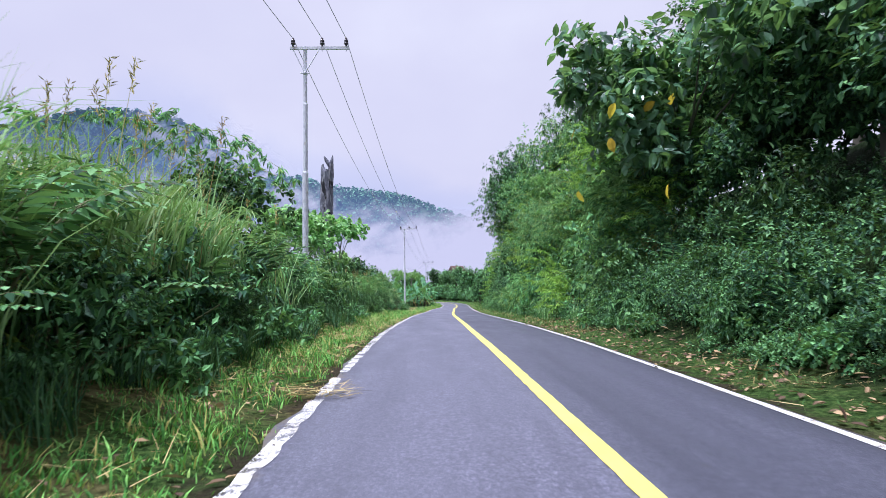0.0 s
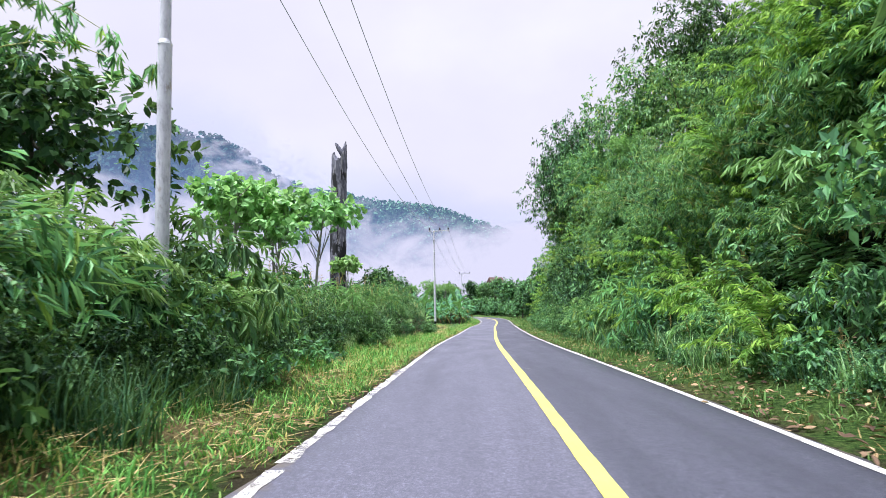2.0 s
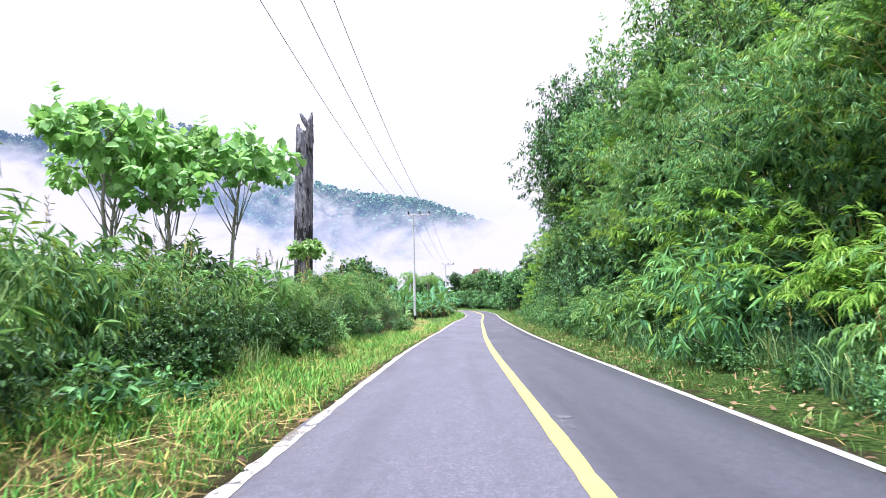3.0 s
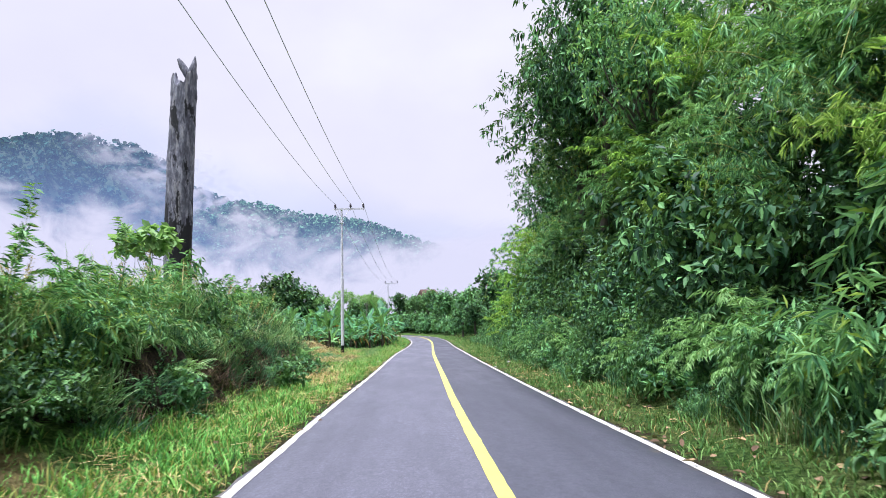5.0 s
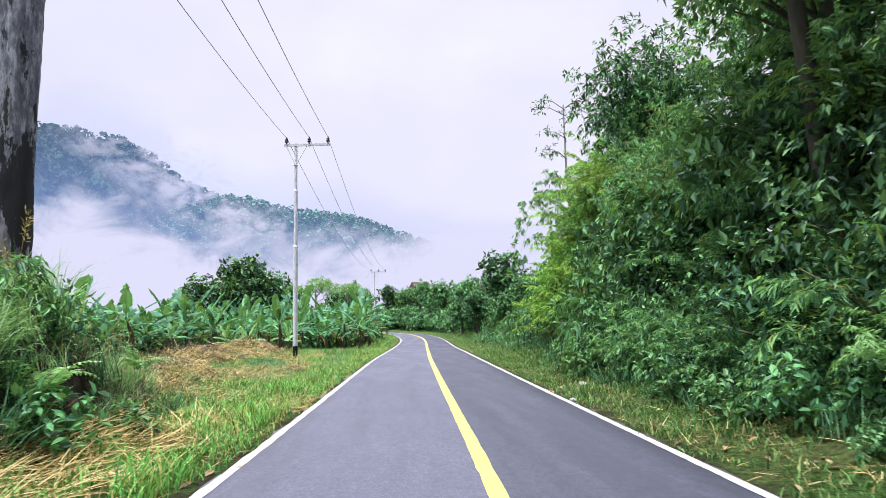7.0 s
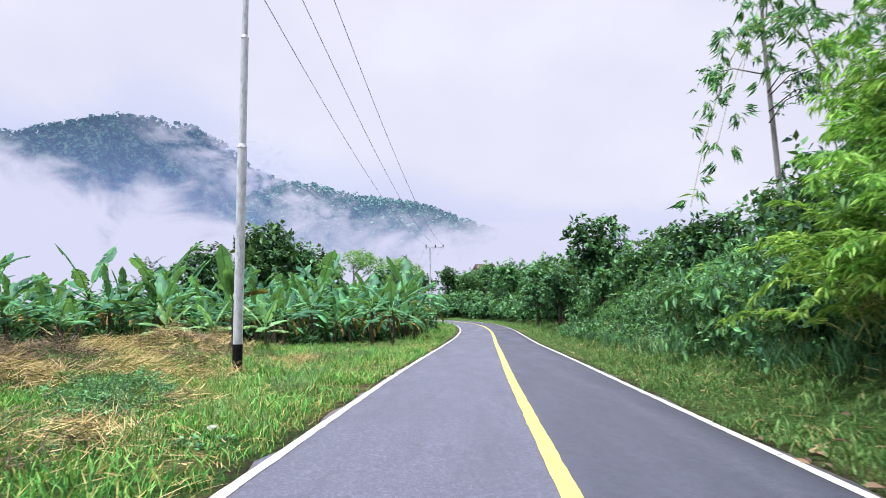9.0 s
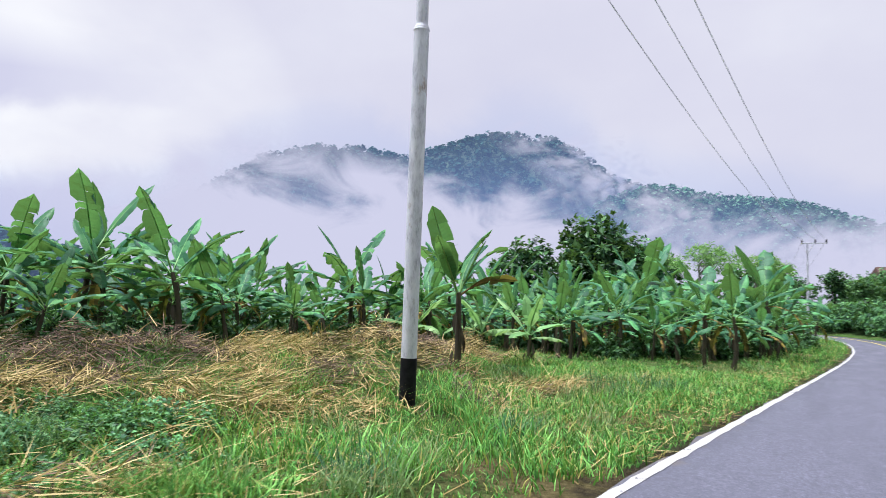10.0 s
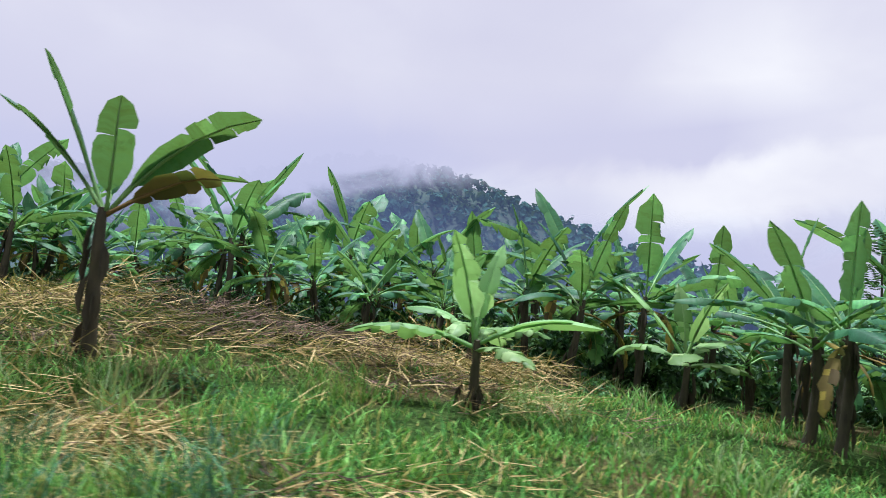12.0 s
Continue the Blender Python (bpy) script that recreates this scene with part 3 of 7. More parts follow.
def hill(name, label, yaws, tops, distance, depth, seed, crowns, crown_size, mat=HILL, foot=-20.0, leaf=FAR_LEAF):
    """A forested ridge seen from the road: its skyline by bearing, its slopes running down to the valley."""
    rng = np.random.default_rng(int(seed))
    az = np.linspace(min(yaws), max(yaws), 150)
    order = np.argsort(yaws)
    top = np.interp(az, np.array(yaws)[order], np.array(tops)[order])
    k = 26
    run = np.linspace(-1, 0.5, k)
    r = distance + run[None] * depth + 0.06 * depth * np.sin(az[:, None] * 0.35 + seed)
    share = np.where(run < 0, 1 - np.abs(run) ** 1.25, 1 - run * 0.8)
    high = distance * np.tan(np.radians(top))[:, None] - foot
    a = np.radians(az)[:, None]
    gully = 0.10 * np.sin(az[:, None] * 0.9 + 2 * run[None] + seed) + 0.05 * np.sin(az[:, None] * 2.3 + 5 * run[None])
    z = foot + high * (share[None] + gully * np.abs(run[None]) * (run[None] < 0))
    x, y = RING_X - r * np.sin(a), RING_Y + r * np.cos(a)
    pts = np.stack([x, y, z], -1)
    g = Geo()
    g.put(pts.reshape(-1, 3), grid_faces(len(az), k))
    base = tagged(new(name, g.mesh(name, mat)), label, "hill", kind="structure")
    # the forest on its slope: tree crowns of leafy tufts
    i, j = rng.uniform(0, len(az) - 1.01, crowns), rng.uniform(2, k * 0.72, crowns)
    i0, j0 = i.astype(int), j.astype(int)
    fi, fj = (i - i0)[:, None], (j - j0)[:, None]
    c = (pts[i0, j0] * (1 - fi) * (1 - fj) + pts[i0 + 1, j0] * fi * (1 - fj) + pts[i0, np.minimum(j0 + 1, k - 1)] * (1 - fi) * fj
         + pts[i0 + 1, np.minimum(j0 + 1, k - 1)] * fi * fj)
    size = crown_size * rng.uniform(0.45, 1.5, crowns) ** 1.3
    tuft = 8
    dirs = unit(rng.normal(size=(crowns, tuft, 3)) * (1, 1, 0.8) + (0, 0, 0.35))
    at = c[:, None] + dirs * size[:, None, None] * np.array((0.5, 0.5, 0.55)) * rng.uniform(0.6, 1.1, (crowns, tuft, 1)) + np.array((0, 0, 0.45)) * size[:, None, None]
    at = at.reshape(-1, 3)
    along = unit(np.cross(dirs.reshape(-1, 3), rng.normal(size=at.shape)))
    s = np.repeat(size, tuft) * rng.uniform(0.36, 0.68, len(at))
    g = Geo()
    g.scatter(*LEAF2, leaf_turns(along, dirs.reshape(-1, 3) + 0.12 * rng.normal(size=at.shape), s, s * 0.85), at - along * s[:, None] * 0.5)
    return base, tagged(new("hillside_forest", g.mesh("hillside_forest", leaf, False)), "dense dark green forest on a misty hillside", "forest", kind="stuff")


hill("hill_far", "tall forested mountain ridge behind drifting mist",
     [62, 56, 52, 47.5, 42.7, 38.2, 35, 30.2, 26.4, 22.5, 19.5, 18, 13.9, 9.5, 4.1, 1.8, -1.5, -8, -20],
     [4.25, 6.25, 8.25, 11.05, 12.55, 13.05, 12.25, 13.55, 14.25, 14.05, 12.95, 11.45, 9.2, 8.4, 7.4, 6.6, 5.8, 4.1, 3.1], 1500, 480, 1.0, 9500, 12.0)
hill("hill_spur", "lower green forested spur in front of the ridge",
     [20, 17, 14, 11.5, 9.5, 6, 4.1, 1.8, 0, -4, -9], [7.5, 9.0, 10.0, 9.7, 9.3, 8.8, 8.6, 7.8, 7.2, 5.6, 3.5], 1080, 230, 5.0, 3600, 7.5, leaf=SPUR_LEAF)
hill("hill_near", "dark forested hill with its top in cloud",
     [140, 127, 118, 109, 104, 100, 95.4, 91, 86, 82, 78, 75.9, 72, 68.5, 64.7, 62, 57.8, 52],
     [4, 6, 7, 8, 9, 10.2, 11, 11.2, 10.4, 8.6, 7.2, 6.6, 5.6, 4.7, 3.6, 3.1, 1.6, 0],
     520, 190, 9.0, 3600, 7.0)


def mist_bank(label, yaws, tops, foot, distance, mat, foots=None):
    """A glowing sheet for mist or haze in the valley, its upper edge given by bearing."""
    order = np.argsort(yaws)
    az = np.linspace(min(yaws), max(yaws), 160)
    top = np.interp(az, np.array(yaws)[order], np.array(tops)[order])
    low = np.full(len(az), foot) if foots is None else np.interp(az, np.array(yaws)[order], np.array(foots)[order])
    v = np.linspace(0, 1, 14)
    el = low[:, None] * (1 - v) + top[:, None] * v
    r = distance * (1 + 0.04 * np.sin(az * 0.21))[:, None] * np.ones_like(el)
    a = np.radians(az)[:, None]
    pts = np.stack([RING_X - r * np.sin(a), RING_Y + r * np.cos(a), r * np.tan(np.radians(el))], -1)
    g = Geo()
    g.put(pts.reshape(-1, 3), grid_faces(len(az), len(v)))
    me = g.mesh("mist_bank", mat)
    lane_uv(me, np.stack([np.repeat(np.linspace(0, 1, len(az)), len(v)), np.tile(v, len(az))], -1), "veil")
    ob = tagged(new("mist_bank", me), label, "mist", kind="structure")
    ob.visible_shadow = False
    return ob


# aerial haze before the far ridge, painted as a blue glow
mist_bank("glowing blue haze sheet before the far ridge", [80, 62, 56, 52, 47.5, 42.7, 38.2, 35, 30.2, 26.4, 22.5, 19.5, 18, 13.9, 9.5, 4.1, 1.8, -1.5, -8, -20, -40],
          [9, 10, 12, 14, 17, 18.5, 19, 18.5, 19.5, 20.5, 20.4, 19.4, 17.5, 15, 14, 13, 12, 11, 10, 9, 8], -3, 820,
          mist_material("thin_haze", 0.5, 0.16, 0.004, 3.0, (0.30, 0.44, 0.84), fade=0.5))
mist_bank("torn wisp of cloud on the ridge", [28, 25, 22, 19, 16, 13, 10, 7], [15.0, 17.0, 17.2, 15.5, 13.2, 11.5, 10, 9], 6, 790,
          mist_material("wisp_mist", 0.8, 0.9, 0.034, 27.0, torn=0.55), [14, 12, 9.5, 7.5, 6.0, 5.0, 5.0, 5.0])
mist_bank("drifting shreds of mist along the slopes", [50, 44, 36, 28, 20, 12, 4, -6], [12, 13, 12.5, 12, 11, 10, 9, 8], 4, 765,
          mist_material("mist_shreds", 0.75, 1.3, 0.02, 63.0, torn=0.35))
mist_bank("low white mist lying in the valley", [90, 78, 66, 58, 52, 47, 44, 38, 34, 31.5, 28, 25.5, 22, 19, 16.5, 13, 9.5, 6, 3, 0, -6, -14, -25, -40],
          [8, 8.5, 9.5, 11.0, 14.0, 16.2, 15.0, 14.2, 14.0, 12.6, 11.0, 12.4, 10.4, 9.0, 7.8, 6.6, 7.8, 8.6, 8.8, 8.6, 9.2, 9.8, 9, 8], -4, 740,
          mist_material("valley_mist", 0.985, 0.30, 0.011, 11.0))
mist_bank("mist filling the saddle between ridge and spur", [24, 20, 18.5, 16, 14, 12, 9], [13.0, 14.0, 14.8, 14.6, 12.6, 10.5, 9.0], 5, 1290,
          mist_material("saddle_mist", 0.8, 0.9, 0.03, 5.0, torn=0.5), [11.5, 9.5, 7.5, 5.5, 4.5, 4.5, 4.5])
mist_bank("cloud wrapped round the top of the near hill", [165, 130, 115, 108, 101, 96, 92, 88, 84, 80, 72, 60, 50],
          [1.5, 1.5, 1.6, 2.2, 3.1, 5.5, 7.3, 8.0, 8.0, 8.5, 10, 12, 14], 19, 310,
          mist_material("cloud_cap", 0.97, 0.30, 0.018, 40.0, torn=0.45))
# the near hill's haze is a painted blue glow as well
mist_bank("glowing haze sheet in front of the near hill", [165, 127, 118, 109, 100.3, 95.4, 89.9, 84.5, 77.5, 72.5, 67.8, 50],
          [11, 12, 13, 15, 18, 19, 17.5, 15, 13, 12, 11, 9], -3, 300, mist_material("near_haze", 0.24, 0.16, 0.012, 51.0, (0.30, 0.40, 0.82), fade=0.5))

# ---- plants: one maker for each kind ----
def sprigs(geo, rng, centres, outward, length, leaves, leaf_len, leaf_wid, template, droop=0.25, mat=0, spread=1.0):
    """Leafy twigs: leaves set round a short axis that points outward."""
    k = len(centres)
    ax = unit(outward * 0.8 + rng.normal(size=(k, 3)) * 0.45 + np.array((0, 0, 0.25 - droop)))
    t = np.tile(np.linspace(0.1, 1, leaves), (k, 1))
    ln = length * rng.uniform(0.6, 1.3, k)
    at = centres[:, None] + ax[:, None] * (t * ln[:, None])[..., None]
    around = unit(np.cross(ax[:, None], rng.normal(size=(k, leaves, 3))))
    along = unit(ax[:, None] * 0.55 + around * spread + np.array((0, 0, -droop)))
    up = unit(outward[:, None] * 0.4 + rng.normal(size=(k, leaves, 3)) * 0.35 + np.array((0, 0, 0.9)))
    size = rng.uniform(0.65, 1.25, k * leaves)
    geo.scatter(*template, leaf_turns(along.reshape(-1, 3), up.reshape(-1, 3), leaf_len * size, leaf_wid * size), at.reshape(-1, 3), mat)


def lumpy(rng, count, lumps, radius, squash=0.85, low=-0.55):
    """Points near the skin of a heap of lumps, with their outward directions."""
    heads = unit(rng.normal(size=(lumps, 3)))
    heads[:, 2] = np.abs(heads[:, 2]) * 1.0 - 0.35
    heads *= radius * rng.uniform(0.35, 0.78, (lumps, 1))
    size = radius * rng.uniform(0.24, 0.48, lumps)
    which = rng.integers(0, lumps, count * 3)
    dirs = unit(rng.normal(size=(count * 3, 3)))
    p = heads[which] + dirs * size[which][:, None] * rng.uniform(0.6, 1.05, (count * 3, 1)) ** 0.5
    p[:, 2] *= squash
    keep = (p[:, 2] > low * radius)
    return p[keep][:count], unit(dirs[keep][:count] + 0.5 * unit(p[keep][:count]))


def inner_leaves(geo, rng, points, centre, size, count):
    """Extra leaves in the heart of a plant, added to block light and darken its gaps."""
    pick = points[rng.integers(0, len(points), count)]
    at = np.array(centre) + (pick - centre) * rng.uniform(0.2, 0.6, (count, 1))
    along = unit(rng.normal(size=(count, 3)) + (0, 0, -0.4))
    length = size * rng.uniform(0.7, 1.2, count)
    geo.scatter(*LEAF2, leaf_turns(along, unit(pick - centre) + rng.normal(size=(count, 3)) * 0.4, length, length * 0.38), at - along * length[:, None] * 0.5)


def shrub_meshes(seed, radius, leaf_len, leaf_wid, count, leaves, mat, template=LEAF4, droop=0.25, lumps=9, spread=1.0, squash=0.9):
    rng = np.random.default_rng(int(seed))
    p, out = lumpy(rng, count, lumps, radius, squash)
    p = p + (0, 0, radius * 0.62)
    g = Geo()
    sprigs(g, rng, p, out, radius * 0.26, leaves, leaf_len, leaf_wid, template, droop, spread=spread)
    inner_leaves(g, rng, p, (0, 0, radius * 0.55), radius * 0.19, 190)
    s = Geo()
    for q in range(7):
        end = p[rng.integers(0, len(p))] * 0.8
        mid = end * 0.5 + rng.normal(size=3) * 0.1 * radius
        tube(s, [np.zeros(3), mid * (0.6, 0.6, 1), end], [0.03 * radius, 0.018 * radius, 0.006 * radius], 3)
    return g.mesh("foliage", mat, False), s.mesh("stem", STEM)


def grass_meshes(seed, count, height, spread, width, mat, plumes=2):
    rng = np.random.default_rng(int(seed))
    a, r = rng.uniform(0, 2 * np.pi, count), spread * np.sqrt(rng.uniform(0, 1, count))
    base = np.c_[r * np.cos(a), r * np.sin(a), np.full(count, -0.05)]
    g = Geo()
    blades(g, rng, base, height * rng.uniform(0.45, 1.1, count), width * rng.uniform(0.7, 1.3, count), 0.62, 4, bend=1.3)
    if not plumes:
        return (g.mesh("tuft", mat, False),)
    s = Geo()
    for q in range(plumes):
        b = base[q] * 0.7
        lean = rng.normal(size=2) * 0.22 * height
        top = b + np.array((*lean, height * rng.uniform(1.0, 1.25)))
        tube(s, [b, b * 0.6 + top * 0.4 + (0, 0, 0.1 * height), top], [0.006, 0.005, 0.002], 4, 0, False)
        c = top[None] + (np.linspace(-0.3, 0.05, 26)[:, None] * np.array((*lean * 0.3, 1.0))) + rng.normal(size=(26, 3)) * 0.012
        s.scatter(*LEAF2, leaf_turns(unit(rng.normal(size=(26, 3)) * 0.6 + (0, 0, 1)), rng.normal(size=(26, 3)), 0.09, 0.014), c)
    return g.mesh("tuft", mat, False), s.mesh("plume", STRAW, False)


def fern_meshes(seed, fronds, length, mat):
    """A fern: arching fronds, each a rib with two rows of narrow leaflets."""
    rng = np.random.default_rng(int(seed))
    g, s = Geo(), Geo()
    for q in range(fronds):
        a, k = rng.uniform(0, 2 * np.pi), 17
        ln = length * rng.uniform(0.6, 1.15)
        t = np.linspace(0, 1, k)
        ang = rng.uniform(0.75, 1.4) - rng.uniform(1.2, 2.0) * t ** 1.4
        step_len = ln / (k - 1)
        out, up = np.r_[0, np.cumsum(np.cos(ang[:-1]) * step_len)], np.r_[0, np.cumsum(np.sin(ang[:-1]) * step_len)]
        line = np.c_[out * math.cos(a), out * math.sin(a), up] + rng.normal(size=3) * (0.08, 0.08, 0.02)
        tube(s, line[::4], np.linspace(0.009, 0.003, 5), 3, 0, False)
        fwd = unit(np.gradient(line, axis=0))[2:]
        side = np.array((-math.sin(a), math.cos(a), 0.0))
        w = ln * 0.26 * np.interp(t[2:], [0, 0.3, 1], [0.5, 1.0, 0.12])
        nrm = unit(np.cross(fwd, side))
        nrm *= np.sign(nrm[:, 2:3] + 1e-6)
        for way in (-1, 1):
            along = unit(side * way + fwd * 0.45 - (0, 0, 0.25) + rng.normal(size=fwd.shape) * 0.08)
            g.scatter(*LEAF2, leaf_turns(along, nrm + rng.normal(size=fwd.shape) * 0.15, w, step_len * 0.75), line[2:])
    return g.mesh("foliage", mat, False), s.mesh("stem", STEM)


def bamboo_branch(geo_leaf, geo_culm, rng, line, radius, clusters, leaf_len, leaf_wid):
    """A bamboo cane along a line of points, with hanging fans of narrow leaves."""
    line = np.asarray(line, float)
    tube(geo_culm, line, np.linspace(radius, radius * 0.25, len(line)), 5, 0, False)
    t = np.linspace(0.22, 1, clusters) ** 0.9 * (len(line) - 1)
    i = np.minimum(t.astype(int), len(line) - 2)
    at = line[i] * (1 - (t - i))[:, None] + line[i + 1] * (t - i)[:, None]
    per = 12
    off = np.clip(rng.normal(size=(clusters, 1, 3)), -1.3, 1.3) * (0.34, 0.34, 0.18)
    base = np.repeat(at[:, None] + off, per, 1) + rng.normal(size=(clusters, per, 3)) * 0.04
    fan = unit(rng.normal(size=(clusters, 1, 3)) * (0.6, 0.6, 0.1) + rng.normal(size=(clusters, per, 3)) * (0.36, 0.36, 0.25) + (0, 0, -0.75))
    up = unit(rng.normal(size=(clusters, per, 3)) + (0, 0, 0.5))
    s = rng.uniform(0.6, 1.25, clusters * per)
    geo_leaf.scatter(*LEAF2, leaf_turns(fan.reshape(-1, 3), up.reshape(-1, 3), leaf_len * s, leaf_wid * s), base.reshape(-1, 3))


def bamboo_meshes(seed, canes, height, reach, clusters, leaf_len, leaf_wid, mat, toward=None):
    """A clump of canes that rise, arch over and hang."""
    rng = np.random.default_rng(int(seed))
    gl, out_canes = Geo(), []
    for q in range(canes):
        gc = Geo()
        a = rng.uniform(0, 2 * np.pi) if toward is None else toward + rng.normal() * 0.7
        h, r = height * rng.uniform(0.55, 1.1), reach * rng.uniform(0.5, 1.15)
        t = np.linspace(0, 1, 9)
        rise = h * (1.55 * t - 0.75 * t ** 2.4)
        out = r * t ** 1.7
        line = np.c_[np.cos(a) * out + rng.normal() * 0.25, np.sin(a) * out + rng.normal() * 0.25, rise]
        bamboo_branch(gl, gc, rng, line, 0.022, clusters, leaf_len, leaf_wid)
        out_canes.append(gc.mesh("cane", CULM))
    return (gl.mesh("foliage", mat, False), *out_canes)


def limb_lines(rng, trunk_top, crown, count):
    out = []
    for q in range(count):
        end = crown[rng.integers(0, len(crown))]
        start = trunk_top * rng.uniform(0.55, 1.0)
        mid = (start + end) * 0.5 + rng.normal(size=3) * 0.25
        out.append([start, mid, end])
    return out


def tree_meshes(seed, height, radius, count, leaves, leaf_len, leaf_wid, mat, bark=BARK, squash=1.0, trunk_r=0.16, template=LEAF4, lumps=14, droop=0.3, bare=0.45, spread=1.0):
    rng = np.random.default_rng(int(seed))
    p, out = lumpy(rng, count, lumps, radius, squash, -0.75)
    centre = np.array((rng.normal() * 0.2, rng.normal() * 0.2, height - radius * squash * 0.85))
    p = p + centre
    g = Geo()
    sprigs(g, rng, p, out, 0.26 * radius ** 0.5, leaves, leaf_len, leaf_wid, template, droop, spread=spread)
    if template is LEAF2:
        inner_leaves(g, rng, p, centre, radius * 0.08, count * 3)
    s = Geo()
    top = centre + (0, 0, radius * 0.1)
    bend = rng.normal(size=3) * (0.2, 0.2, 0)
    tube(s, [(0, 0, -0.4), top * 0.3 + bend * 0.5, top * 0.65 + bend, top], [trunk_r * 1.25, trunk_r, trunk_r * 0.75, trunk_r * 0.4], 9)
    limbs = Geo()
    for line in limb_lines(rng, top, p, 16):
        tube(limbs, line, [trunk_r * 0.4, trunk_r * 0.22, trunk_r * 0.06], 5)
    return g.mesh("crown", mat, False), s.mesh("trunk", bark), limbs.mesh("branchwork", bark)


def plant(name, label, category, meshes, names, at, group=""):
    ob = thing(name, label, category, group)
    for part_name, me in zip(names, meshes):
        part(part_name, me, None, ob)
    ob.matrix_world = at
    return ob


def stand(x, y, turn=0.0, size=1.0, sink=0.05, lean=(0, 0), tall=1.0):
    """The pose of a plant on the ground."""
    z = float(ground_z(x, y)) - sink
    return Matrix.Translation((x, y, z)) @ Euler((radians(lean[0]), radians(lean[1]), radians(turn))).to_matrix().to_4x4() @ Matrix.Diagonal((size, size, size * tall, 1))


def spray_meshes(seed, mat, branches=26, reach=1.5, leaf_len=0.19, leaf_wid=0.036):
    """A thicket of arching twigs that droop at their ends, each hung with fans of narrow leaves."""
    rng = np.random.default_rng(int(seed))
    g, s = Geo(), Geo()
    for q in range(branches):
        a, up = rng.uniform(0, 2 * np.pi), rng.uniform(0.15, 1.25)
        ln = reach * rng.uniform(0.7, 1.25)
        t = np.linspace(0, 1, 8)
        ang = up + 0.35 - rng.uniform(1.1, 2.0) * t ** 1.5
        out, rise = np.r_[0, np.cumsum(np.cos(ang[:-1]) * ln / 7)], np.r_[0, np.cumsum(np.sin(ang[:-1]) * ln / 7)]
        line = np.c_[out * math.cos(a), out * math.sin(a), rise + 0.35] + rng.normal(size=3) * (0.15, 0.15, 0.15)
        tube(s, line[::2], [0.014, 0.01, 0.006, 0.003], 3, 0, False)
        fans, per = 12, 7
        f = np.linspace(0.3, 1, fans) * 7
        i = np.minimum(f.astype(int), 6)
        at = line[i] * (1 - (f - i))[:, None] + line[i + 1] * (f - i)[:, None]
        fwd = unit(line[i + 1] - line[i])
        side = unit(np.cross(fwd, (0, 0, 1.0)))
        swing = np.linspace(-1.15, 1.15, per)[None, :, None] + rng.normal(size=(fans, per, 1)) * 0.12
        along = unit(fwd[:, None] * np.cos(swing) + side[:, None] * np.sin(swing) + (0, 0, -0.45) + rng.normal(size=(fans, 1, 3)) * 0.3)
        nrm = unit(np.cross(side, fwd))[:, None] + rng.normal(size=(fans, per, 3)) * 0.25
        size = rng.uniform(0.7, 1.25, fans * per)
        g.scatter(*LEAF2, leaf_turns(along.reshape(-1, 3), nrm.reshape(-1, 3), leaf_len * size, leaf_wid * size),
                  np.repeat(at, per, 0) + rng.normal(size=(fans * per, 3)) * 0.02)
    return g.mesh("foliage", mat, False), s.mesh("stem", CULM)


SHRUB_NAMES, GRASS_NAMES, BAMBOO_NAMES, TREE_NAMES = ("foliage", "stem"), ("tuft", "plume"), ("foliage",) + ("cane",) * 12, ("crown", "trunk", "branchwork")

BROAD = [shrub_meshes(20 + q, 1.25, 0.15, 0.075, 120, 8, LEAF_MID, LEAF2, 0.3) for q in range(3)]
DENSE_DARK = [shrub_meshes(30 + q, 1.35, 0.18, 0.095, 135, 8, LEAF_DARK, LEAF2, 0.35) for q in range(3)]
FERNY = [shrub_meshes(40 + q, 1.25, 0.27, 0.045, 120, 9, LEAF_BAMBOO, LEAF2, 0.55, spread=0.8) for q in range(4)]
VINES = [shrub_meshes(50 + q, 1.4, 0.24, 0.065, 110, 9, LEAF_MID, LEAF2, 0.7, spread=0.75) for q in range(3)]
COARSE = [shrub_meshes(65 + q, 1.3, 0.28, 0.13, 85, 7, (LEAF_MID, LEAF_DARK)[q % 2], LEAF2, 0.4) for q in range(4)]
DENSE_FINE = [shrub_meshes(35 + q, 1.3, 0.13, 0.06, 150, 8, LEAF_DARK, LEAF2, 0.4) for q in range(2)]
DARK_LOW = [shrub_meshes(67 + q, 1.3, 0.28, 0.14, 60, 7, LEAF_DARK, LEAF2, 0.4) for q in range(2)]
LOW_DARK = [shrub_meshes(63 + q, 0.55, 0.085, 0.045, 90, 7, LEAF_MID, LEAF2, 0.1) for q in range(2)]
LOW = [shrub_meshes(60 + q, 0.55, 0.13, 0.06, 50, 7, LEAF_MID, LEAF4, 0.1) for q in range(3)]
SPRAY = [spray_meshes(300 + q, (LEAF_BAMBOO, LEAF_BAMBOO, LEAF_LIGHT)[q]) for q in range(3)]
SPRAY_LEMON = [spray_meshes(310 + q, LEAF_LEMON, 26, 1.6) for q in range(2)]
FERN = [fern_meshes(90 + q, 15, 1.35, (LEAF_MID, LEAF_DARK, LEAF_MID)[q]) for q in range(3)]
FERNY_LIGHT = [shrub_meshes(45 + q, 1.2, 0.33, 0.055, 110, 9, LEAF_LIGHT, LEAF2, 0.55, spread=0.8) for q in range(2)]
FERN_LIGHT = [fern_meshes(95 + q, 15, 1.35, LEAF_LIGHT) for q in range(2)]
